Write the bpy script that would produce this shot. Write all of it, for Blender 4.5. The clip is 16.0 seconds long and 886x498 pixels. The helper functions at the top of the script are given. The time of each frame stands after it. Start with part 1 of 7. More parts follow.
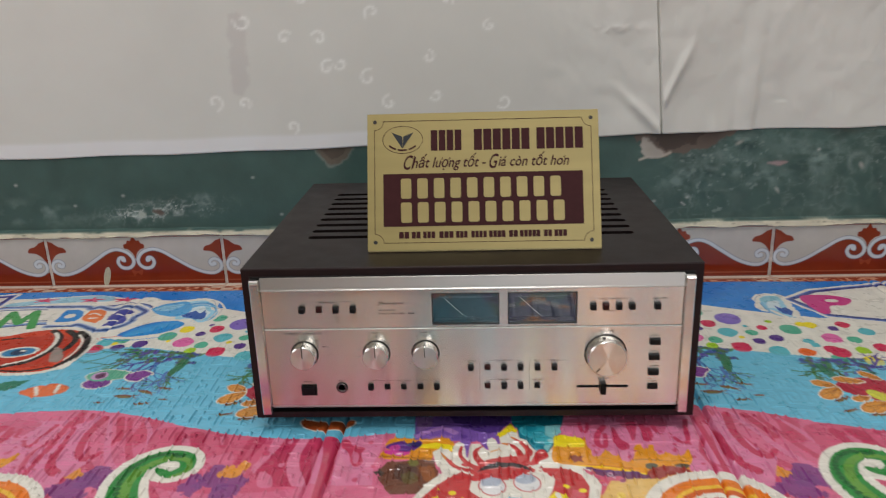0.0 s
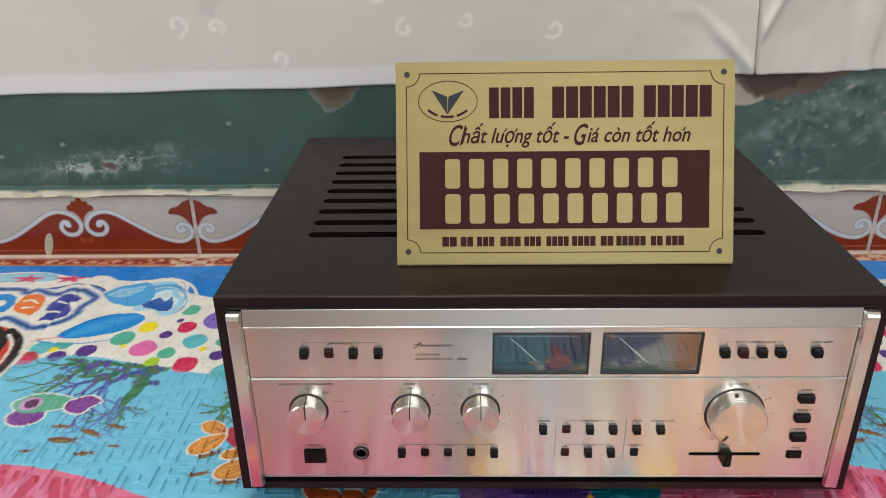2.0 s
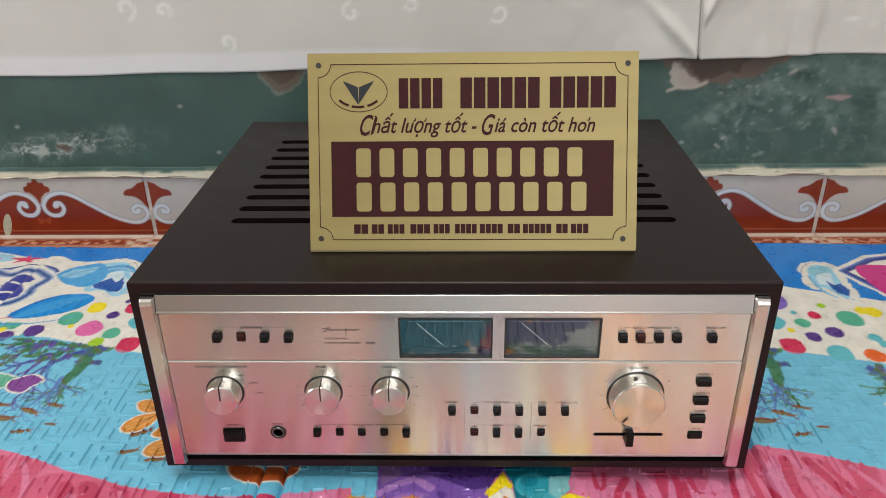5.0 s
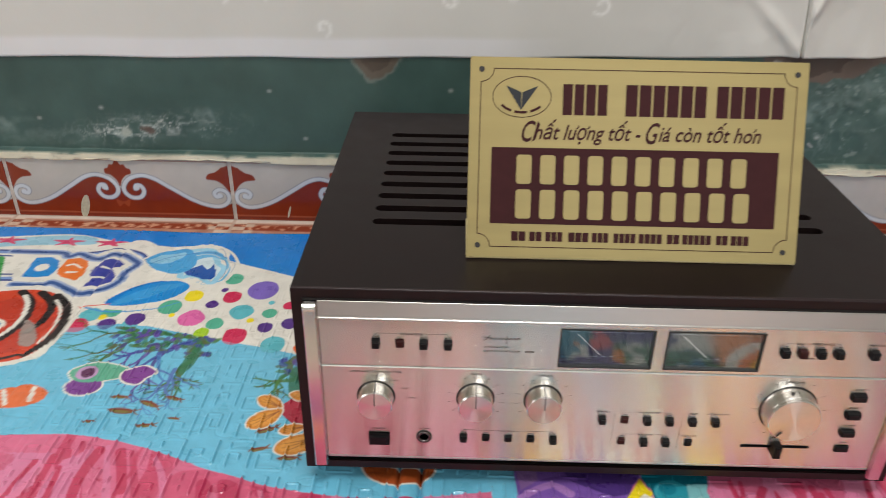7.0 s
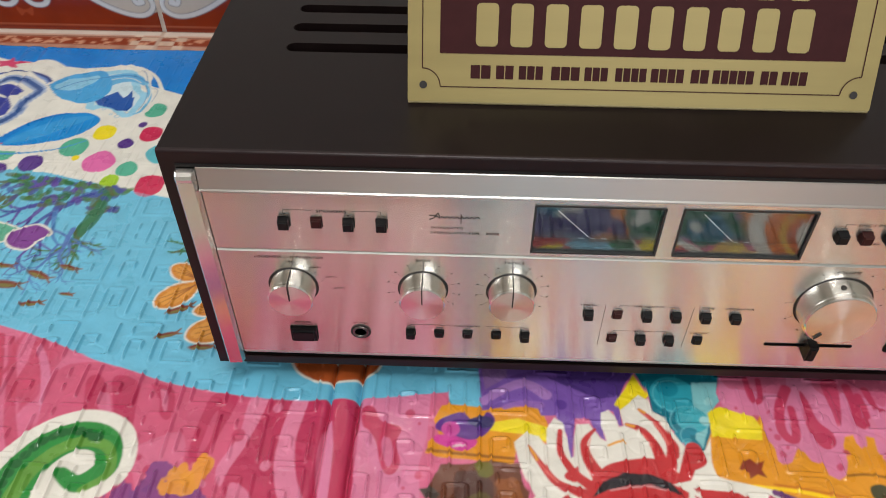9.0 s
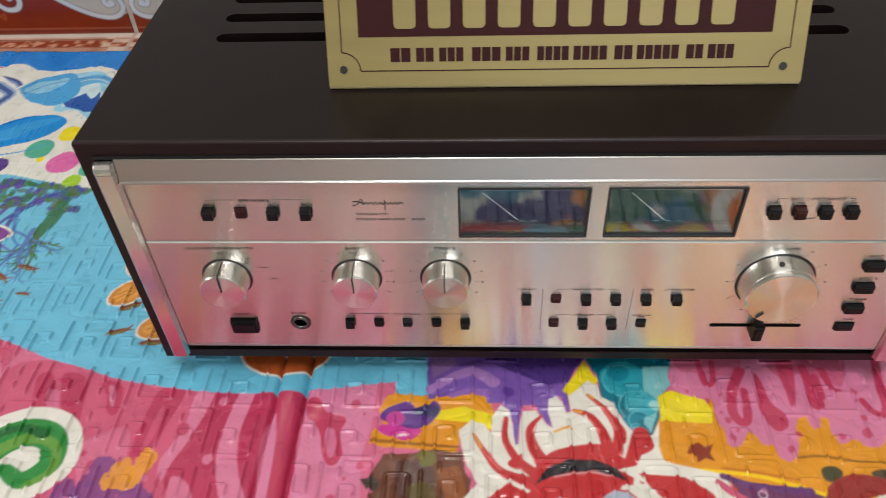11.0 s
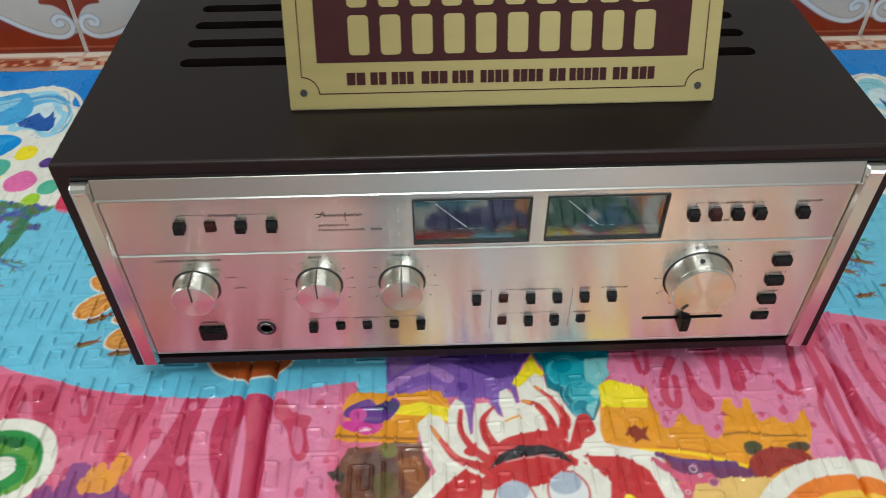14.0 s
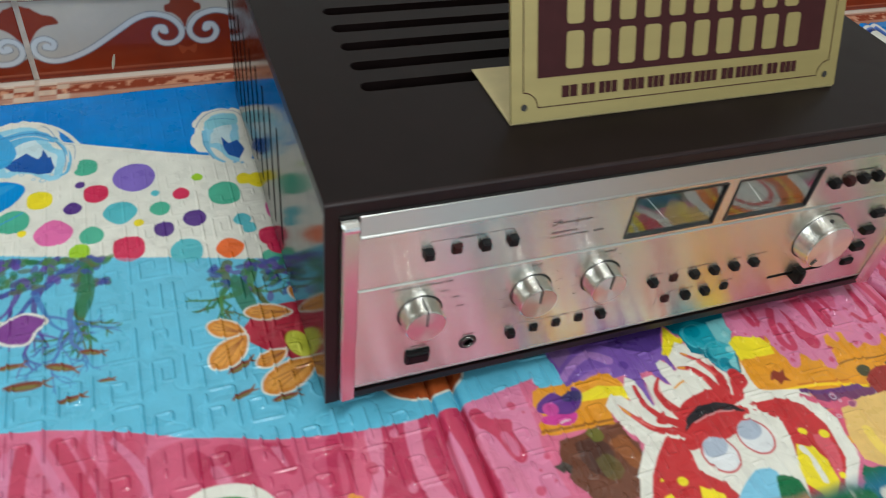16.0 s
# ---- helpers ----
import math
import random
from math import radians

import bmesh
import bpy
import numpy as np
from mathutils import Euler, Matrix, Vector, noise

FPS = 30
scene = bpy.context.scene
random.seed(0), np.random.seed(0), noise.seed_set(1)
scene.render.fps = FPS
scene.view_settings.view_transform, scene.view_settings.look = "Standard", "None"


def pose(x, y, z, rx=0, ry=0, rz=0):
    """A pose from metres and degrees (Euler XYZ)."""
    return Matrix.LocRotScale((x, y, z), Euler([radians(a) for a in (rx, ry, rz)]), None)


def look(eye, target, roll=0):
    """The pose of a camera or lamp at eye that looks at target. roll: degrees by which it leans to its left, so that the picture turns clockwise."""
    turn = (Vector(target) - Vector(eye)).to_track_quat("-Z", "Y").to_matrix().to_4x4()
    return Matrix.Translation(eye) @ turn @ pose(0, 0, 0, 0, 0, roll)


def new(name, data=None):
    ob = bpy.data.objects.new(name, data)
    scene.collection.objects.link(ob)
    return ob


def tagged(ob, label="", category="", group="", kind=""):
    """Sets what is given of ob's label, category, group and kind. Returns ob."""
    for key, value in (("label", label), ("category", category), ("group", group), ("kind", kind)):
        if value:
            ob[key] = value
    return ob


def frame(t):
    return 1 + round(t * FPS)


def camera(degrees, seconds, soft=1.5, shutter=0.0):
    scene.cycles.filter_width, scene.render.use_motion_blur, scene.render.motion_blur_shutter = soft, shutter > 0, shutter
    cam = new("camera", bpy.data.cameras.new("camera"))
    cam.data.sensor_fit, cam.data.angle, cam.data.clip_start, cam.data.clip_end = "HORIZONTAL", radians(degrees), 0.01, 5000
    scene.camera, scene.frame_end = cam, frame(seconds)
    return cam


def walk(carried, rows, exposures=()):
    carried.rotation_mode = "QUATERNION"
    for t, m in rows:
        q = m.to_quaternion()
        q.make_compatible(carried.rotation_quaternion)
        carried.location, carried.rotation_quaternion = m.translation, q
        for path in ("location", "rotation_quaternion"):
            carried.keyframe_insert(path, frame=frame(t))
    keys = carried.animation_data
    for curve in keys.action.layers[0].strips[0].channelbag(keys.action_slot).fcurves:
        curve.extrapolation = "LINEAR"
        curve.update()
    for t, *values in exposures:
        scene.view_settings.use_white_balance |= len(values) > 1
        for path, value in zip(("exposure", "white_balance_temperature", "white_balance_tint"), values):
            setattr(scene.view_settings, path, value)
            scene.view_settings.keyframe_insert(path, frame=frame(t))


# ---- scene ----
cam = camera(59.9, 16.0, soft=0.8, shutter=0.5)
PATH = [
    (0, (0.009, -0.694, 0.422), (-0.083, 1.205, -0.199), -1.8),
    (0.5, (-0.025, -0.635, 0.447), (-0.123, 1.246, -0.225), -2.0),
    (1, (-0.048, -0.521, 0.436), (-0.134, 1.333, -0.31), -1.8),
    (1.5, (-0.057, -0.458, 0.426), (-0.121, 1.371, -0.38), -1.4),
    (2, (-0.059, -0.443, 0.419), (-0.103, 1.368, -0.427), -0.9),
    (2.5, (-0.039, -0.436, 0.419), (-0.066, 1.363, -0.454), -0.5),
    (3, (-0.012, -0.44, 0.421), (-0.02, 1.356, -0.46), -0.2),
    (3.2, (-0.001, -0.445, 0.424), (0.003, 1.349, -0.458), 0.0),
    (5.3, (0.007, -0.453, 0.433), (-0.051, 1.327, -0.478), -0.7),
    (5.5, (-0.007, -0.454, 0.431), (-0.069, 1.323, -0.483), -0.5),
    (6, (-0.045, -0.456, 0.432), (-0.105, 1.319, -0.489), 0.1),
    (6.5, (-0.065, -0.454, 0.442), (-0.11, 1.314, -0.492), 0.7),
    (7, (-0.113, -0.437, 0.453), (-0.139, 1.311, -0.518), 0.9),
    (7.5, (-0.138, -0.374, 0.433), (-0.159, 1.308, -0.649), 0.2),
    (8, (-0.114, -0.31, 0.441), (-0.17, 1.243, -0.818), 2.4),
    (8.2, (-0.102, -0.3, 0.423), (-0.131, 1.197, -0.903), 1.9),
    (10.3, (-0.055, -0.292, 0.391), (-0.147, 1.136, -1.006), -2.1),
    (10.5, (-0.049, -0.292, 0.393), (-0.14, 1.138, -1.003), -2.2),
    (11, (-0.026, -0.293, 0.39), (-0.124, 1.147, -0.995), -2.7),
    (11.5, (-0.003, -0.293, 0.391), (-0.095, 1.144, -0.997), -2.6),
    (12, (0.017, -0.296, 0.391), (-0.067, 1.141, -0.998), -2.1),
    (12.5, (0.038, -0.299, 0.393), (-0.035, 1.14, -0.995), -1.6),
    (13, (0.044, -0.307, 0.401), (-0.028, 1.139, -0.979), -1.5),
    (13.5, (0.018, -0.314, 0.408), (-0.019, 1.138, -0.968), -1.1),
    (14, (-0.03, -0.32, 0.415), (0.012, 1.133, -0.958), -0.4),
    (14.5, (-0.081, -0.325, 0.416), (0.118, 1.116, -0.956), 1.9),
    (15, (-0.141, -0.325, 0.408), (0.24, 1.088, -0.955), 4.8),
    (15.5, (-0.225, -0.313, 0.417), (0.313, 1.05, -0.944), 7.0),
    (16, (-0.288, -0.279, 0.423), (0.333, 1.045, -0.941), 7.9),
]
walk(cam, [(t, look(eye, target, roll)) for t, eye, target, roll in PATH],
     [(0, -0.43, 6500, 11), (1, -0.26, 6500, 10), (2, -0.08, 6500, 10), (3, -0.06, 6500, 10), (5.5, -0.08, 6600, 11), (6.5, -0.15, 6600, 11), (7.5, -0.1, 6600, 11),
      (10.5, -0.2, 6500, 10), (12, -0.18, 6450, 8), (13.5, -0.17, 6200, 2), (16, -0.2, 6050, 1)])

# ---------------------------------------------------------------- light
world = bpy.data.worlds.new("world")
scene.world = world
world.use_nodes = True
world.node_tree.nodes["Background"].inputs[0].default_value = (0.75, 0.85, 1.0, 1)
world.node_tree.nodes["Background"].inputs[1].default_value = 0.2


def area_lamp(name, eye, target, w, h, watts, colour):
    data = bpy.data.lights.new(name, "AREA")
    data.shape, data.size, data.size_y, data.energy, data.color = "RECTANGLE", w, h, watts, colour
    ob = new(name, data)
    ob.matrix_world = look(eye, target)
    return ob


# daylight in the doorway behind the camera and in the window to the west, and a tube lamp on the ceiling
area_lamp("doorway_daylight", (0.75, -2.52, 1.52), (0.75, 0.0, 1.52), 1.5, 1.46, 25, (0.97, 0.975, 1.0))
area_lamp("tube_light", (-0.1, -0.55, 2.45), (-0.05, -0.5, 0.0), 0.12, 1.2, 34, (1.0, 0.985, 0.97))
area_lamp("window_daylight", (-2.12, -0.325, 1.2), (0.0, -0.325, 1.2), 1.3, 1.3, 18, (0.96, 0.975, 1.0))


# ---------------------------------------------------------------- materials
def srgb(r, g, b):
    return tuple((c / 255 / 12.92) if c / 255 <= 0.04045 else ((c / 255 + 0.055) / 1.055) ** 2.4 for c in (r, g, b))


def material(name, colour=None, rough=0.5, metal=0.0, vary=0.12, scale=30.0, bump=0.0, bump_scale=400.0, attribute="",
             aniso=0.0, spread=None, turn=0.0, stretch=(1, 1, 1), rough_vary=0.0, coat=0.0, specular=0.5):
    """A principled material; grain at two scales in colour, roughness and relief."""
    m = bpy.data.materials.new(name)
    m.use_nodes = True
    n, l = m.node_tree.nodes, m.node_tree.links
    bsdf = n["Principled BSDF"]
    bsdf.inputs["Roughness"].default_value = rough
    bsdf.inputs["Metallic"].default_value = metal
    bsdf.inputs["Specular IOR Level"].default_value = specular
    bsdf.inputs["Coat Weight"].default_value = coat
    bsdf.inputs["Coat Roughness"].default_value = 0.12
    tex = n.new("ShaderNodeTexCoord")
    mapping = n.new("ShaderNodeMapping")
    mapping.inputs["Scale"].default_value = stretch
    l.new(tex.outputs["Object"], mapping.inputs["Vector"])
    big = n.new("ShaderNodeTexNoise")
    big.inputs["Scale"].default_value = scale
    big.inputs["Detail"].default_value = 5
    l.new(mapping.outputs[0], big.inputs["Vector"])
    fine = n.new("ShaderNodeTexNoise")
    fine.inputs["Scale"].default_value = bump_scale
    fine.inputs["Detail"].default_value = 3
    l.new(mapping.outputs[0], fine.inputs["Vector"])
    if attribute:
        src = n.new("ShaderNodeVertexColor")
        src.layer_name = attribute
        colour_out = src.outputs["Color"]
    else:
        src = n.new("ShaderNodeRGB")
        src.outputs[0].default_value = (*colour, 1)
        colour_out = src.outputs[0]
    if vary:
        ramp = n.new("ShaderNodeMapRange")
        ramp.inputs["From Min"].default_value, ramp.inputs["From Max"].default_value = 0.3, 0.7
        ramp.inputs["To Min"].default_value, ramp.inputs["To Max"].default_value = 1 - vary, 1 + vary * 0.6
        l.new(big.outputs["Fac"], ramp.inputs["Value"])
        mul = n.new("ShaderNodeVectorMath")
        mul.operation = "SCALE"
        l.new(colour_out, mul.inputs[0])
        l.new(ramp.outputs[0], mul.inputs["Scale"])
        colour_out = mul.outputs[0]
    l.new(colour_out, bsdf.inputs["Base Color"])
    if rough_vary:
        rr = n.new("ShaderNodeMapRange")
        rr.inputs["From Min"].default_value, rr.inputs["From Max"].default_value = 0.3, 0.7
        rr.inputs["To Min"].default_value, rr.inputs["To Max"].default_value = rough - rough_vary, rough + rough_vary
        l.new(big.outputs["Fac"], rr.inputs["Value"])
        l.new(rr.outputs[0], bsdf.inputs["Roughness"])
    if bump:
        b = n.new("ShaderNodeBump")
        b.inputs["Strength"].default_value = bump
        b.inputs["Distance"].default_value = 0.001
        l.new(fine.outputs["Fac"], b.inputs["Height"])
        l.new(b.outputs[0], bsdf.inputs["Normal"])
    if aniso:
        bsdf.inputs["Anisotropic"].default_value = aniso
        bsdf.inputs["Anisotropic Rotation"].default_value = turn
        if spread:
            t = n.new("ShaderNodeCombineXYZ")
            for k in range(3):
                t.inputs[k].default_value = spread[k]
        else:
            t = n.new("ShaderNodeTangent")
            t.direction_type, t.axis = "RADIAL", "Y"
        l.new(t.outputs[0], bsdf.inputs["Tangent"])
    return m


M_PANEL = material("brushed_aluminium", (0.80, 0.770, 0.700), 0.27, 1.0, 0.03, 60, 0.04, 900, aniso=0.97, spread=(0, 0, 1), stretch=(0.03, 1, 1))
M_TRIM = material("polished_aluminium", (0.59, 0.59, 0.56), 0.40, 1.0, 0.03, 60, 0.03, 900, aniso=0.8, spread=(0, 0, 1), stretch=(0.03, 1, 1))
M_EDGE = material("dull_edge", (0.46, 0.47, 0.44), 0.55, 1.0, 0.05, 60)
M_RAIL = material("satin_aluminium_rail", (0.80, 0.79, 0.74), 0.26, 1.0, 0.03, 60, 0.02, 900, aniso=0.8, spread=(1, 0, 0))
M_KNOB = material("turned_aluminium", (0.84, 0.80, 0.74), 0.33, 1.0, 0.03, 200, 0.0, aniso=0.9, turn=0.25)
M_BARREL = material("polished_barrel", (0.88, 0.87, 0.83), 0.20, 1.0, 0.05, 160, 0.0)
M_CHROME = material("chrome", (0.17, 0.165, 0.155), 0.25, 1.0, 0.0)
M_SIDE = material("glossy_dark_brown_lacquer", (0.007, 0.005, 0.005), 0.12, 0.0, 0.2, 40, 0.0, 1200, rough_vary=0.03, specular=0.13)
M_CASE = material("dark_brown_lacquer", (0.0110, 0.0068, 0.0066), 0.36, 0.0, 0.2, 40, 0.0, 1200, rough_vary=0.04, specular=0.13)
# case front edge: maroon tint is the pink mat's reflection put into the base
M_CASE_EDGE = material("dark_lacquer_mat_reflection", (0.020, 0.0105, 0.0110), 0.38, 0.0, 0.2, 40, 0.0, 1200, specular=0.25)
M_BLACK = material("black_metal", (0.004, 0.004, 0.004), 0.6, 0.0, 0.2, 60)
M_BUTTON = material("black_plastic", (0.009, 0.009, 0.010), 0.42, 0.0, 0.2, 300, 0.05, 1500, specular=0.2)
M_BUTTON_RED = material("dark_red_plastic", (0.045, 0.012, 0.011), 0.42, 0.0, 0.2, 300, 0.05, 1500, specular=0.2)
M_INK = material("black_ink", (0.03, 0.027, 0.025), 0.5, 0.0, 0.15, 900)
M_INK_GREY = material("grey_ink", (0.22, 0.2, 0.19), 0.5, 0.0, 0.15, 900)
M_DIAL = material("meter_dial", (0.010, 0.017, 0.022), 0.5, 0.0, 0.2, 80)
M_DIAL_MARK = material("meter_marks", (0.28, 0.34, 0.36), 0.5, 0.0, 0.1, 80)
M_NEEDLE = material("white_needle", (0.8, 0.8, 0.78), 0.4, 0.0, 0.0)
M_GOLD = material("gold_sign_plate", (0.372, 0.300, 0.116), 0.42, 0.35, 0.06, 90, 0.03, 1500, stretch=(0.05, 1, 1), aniso=0.3, spread=(0, 0, 1))
M_MAROON = material("maroon_print", (0.050, 0.012, 0.013), 0.5, 0.0, 0.1, 120, specular=0.15)
M_FLAP = material("pale_gold_back", (0.6, 0.5, 0.26), 0.4, 0.3, 0.06, 90)
M_RUBBER = material("rubber", (0.015, 0.015, 0.015), 0.8, 0.0, 0.2, 200)
M_MAT = material("printed_mat", None, 0.30, 0.0, 0.06, 55, 0.10, 420, attribute="print", rough_vary=0.06, specular=0.25, coat=0.6)
M_TILE = material("glazed_tile", None, 0.16, 0.0, 0.06, 40, 0.02, 200, attribute="print", specular=0.38)
M_GROUT = material("grout", (0.62, 0.55, 0.49), 0.85, 0.0, 0.3, 60, 0.5, 700)
M_WALL_GREEN = material("green_wall_paint", None, 0.42, 0.0, 0.14, 25, 0.25, 220, attribute="print", rough_vary=0.08)
M_SHEET = material("white_paper_sheet", None, 0.5, 0.0, 0.03, 12, 0.08, 160, attribute="print", rough_vary=0.08)
# for the unseen walls: tone lowered to cut bounced fill light
M_FAR_WALL = material("pale_green_fill_cut", (0.46, 0.48, 0.44), 0.8, 0.0, 0.06, 4, 0.2, 200)
M_PLASTER = material("white_plaster", (0.72, 0.70, 0.66), 0.8, 0.0, 0.06, 4, 0.2, 200)
M_FLOOR = material("terracotta_floor", (0.42, 0.22, 0.17), 0.4, 0.0, 0.35, 90, 0.2, 300)

GLASS = bpy.data.materials.new("meter_glass")
GLASS.use_nodes = True
_b = GLASS.node_tree.nodes["Principled BSDF"]
_b.inputs["Base Color"].default_value = (0.92, 0.97, 0.97, 1)
_b.inputs["Roughness"].default_value = 0.035
_b.inputs["Transmission Weight"].default_value = 1.0
_b.inputs["IOR"].default_value = 2.0


# ---------------------------------------------------------------- mesh helpers
def link(name, bm, mat, smooth=False):
    me = bpy.data.meshes.new(name)
    bm.to_mesh(me)
    bm.free()
    me.materials.append(mat)
    if smooth:
        me.polygons.foreach_set("use_smooth", [True] * len(me.polygons))
    return new(name, me)


def under(ob, parent):
    ob.parent = parent
    chain = Matrix.Identity(4)
    p = parent
    while p:
        chain = p.matrix_basis @ chain
        if p.parent:
            chain = p.matrix_parent_inverse @ chain
        p = p.parent
    ob.matrix_parent_inverse = chain.inverted()
    return ob


def part(name, bm, mat, parent, label="", smooth=False, at=None):
    ob = link(name, bm, mat, smooth)
    if at:
        ob.location = at
    under(ob, parent)
    return tagged(ob, label)


def box(x0, x1, y0, y1, z0, z1, bevel=0.0, segments=2):
    bm = bmesh.new()
    bmesh.ops.create_cube(bm, size=1)
    for v in bm.verts:
        v.co = Vector((x0 if v.co.x < 0 else x1, y0 if v.co.y < 0 else y1, z0 if v.co.z < 0 else z1))
    if bevel:
        bmesh.ops.bevel(bm, geom=bm.edges[:], offset=bevel, segments=segments, profile=0.5, affect="EDGES")
    return bm


def rect_loop(u0, u1, v0, v1, r=0.0, n=5):
    """Corners of a rectangle with rounded corners, counter-clockwise."""
    if not r:
        return [(u0, v0), (u1, v0), (u1, v1), (u0, v1)]
    out = []
    for cu, cv, a in ((u1 - r, v0 + r, -90), (u1 - r, v1 - r, 0), (u0 + r, v1 - r, 90), (u0 + r, v0 + r, 180)):
        for i in range(n + 1):
            t = radians(a + 90 * i / n)
            out.append((cu + r * math.cos(t), cv + r * math.sin(t)))
    return out


def plate(loops, to_world, thick):
    """A plate with openings: loops[0] outside, the rest holes; thick: a vector."""
    bm = bmesh.new()
    for loop in loops:
        vs = [bm.verts.new(to_world(u, v)) for u, v in loop]
        for a, b in zip(vs, vs[1:] + vs[:1]):
            bm.edges.new((a, b))
    bmesh.ops.triangle_fill(bm, use_beauty=True, use_dissolve=False, edges=bm.edges[:])
    res = bmesh.ops.extrude_face_region(bm, geom=bm.faces[:])
    bmesh.ops.translate(bm, vec=thick, verts=[g for g in res["geom"] if isinstance(g, bmesh.types.BMVert)])
    bmesh.ops.recalc_face_normals(bm, faces=bm.faces[:])
    return bm


def turned(profile, n=64):
    """A body of revolution round the Y axis; profile: (radius, y)."""
    bm = bmesh.new()
    rings = []
    for r, y in profile:
        if r == 0:
            rings.append([bm.verts.new((0, y, 0))])
        else:
            rings.append([bm.verts.new((r * math.sin(2 * math.pi * i / n), y, r * math.cos(2 * math.pi * i / n))) for i in range(n)])
    for a, b in zip(rings, rings[1:]):
        for i in range(n):
            j = (i + 1) % n
            if len(a) == 1:
                bm.faces.new((a[0], b[i], b[j]))
            elif len(b) == 1:
                bm.faces.new((a[i], b[0], a[j]))
            else:
                bm.faces.new((a[i], b[i], b[j], a[j]))
    bmesh.ops.recalc_face_normals(bm, faces=bm.faces[:])
    return bm


def quads(rects, to_world):
    """Flat printed rectangles, each given by four (u, v) corners."""
    bm = bmesh.new()
    for q in rects:
        bm.faces.new([bm.verts.new(to_world(u, v)) for u, v in q])
    return bm


def bar(u0, u1, v0, v1):
    return [(u0, v0), (u1, v0), (u1, v1), (u0, v1)]


def line(u0, v0, u1, v1, w):
    d = Vector((u1 - u0, v1 - v0)).normalized() * w / 2
    return [(u0 - d.y, v0 + d.x), (u0 + d.y, v0 - d.x), (u1 + d.y, v1 - d.x), (u1 - d.y, v1 + d.x)]


def lettering(name, words, size, u, v, to_world, mat, parent, align="CENTER", wide=1.0, shear=0.0, width=0.0, bold=0.0, tall=()):
    """Flat printed words on a surface; (u, v) is the middle of the baseline."""
    cu = bpy.data.curves.new(name, "FONT")
    cu.body, cu.size, cu.align_x, cu.shear = words, size, align, shear
    cu.resolution_u, cu.offset = 3, bold
    tmp = bpy.data.objects.new("tmp_text", cu)
    scene.collection.objects.link(tmp)
    me = bpy.data.meshes.new_from_object(tmp.evaluated_get(bpy.context.evaluated_depsgraph_get()))
    bpy.data.objects.remove(tmp)
    bpy.data.curves.remove(cu)
    bm = bmesh.new()
    bm.from_mesh(me)
    bpy.data.meshes.remove(me)
    span = max(p.co.x for p in bm.verts) - min(p.co.x for p in bm.verts)
    if width:
        wide = width / span
    left = min(p.co.x for p in bm.verts)
    for p in bm.verts:
        upright = p.co.x - left - shear * p.co.y
        if any(a <= upright <= b for a, b in tall):
            p.co.x, p.co.y = p.co.x + shear * (p.co.y * 0.4 - 0.12 * size) - 0.06 * size, p.co.y * 1.4 - 0.12 * size
        p.co = to_world(u + p.co.x * wide, v + p.co.y)
    return part(name, bm, mat, parent)


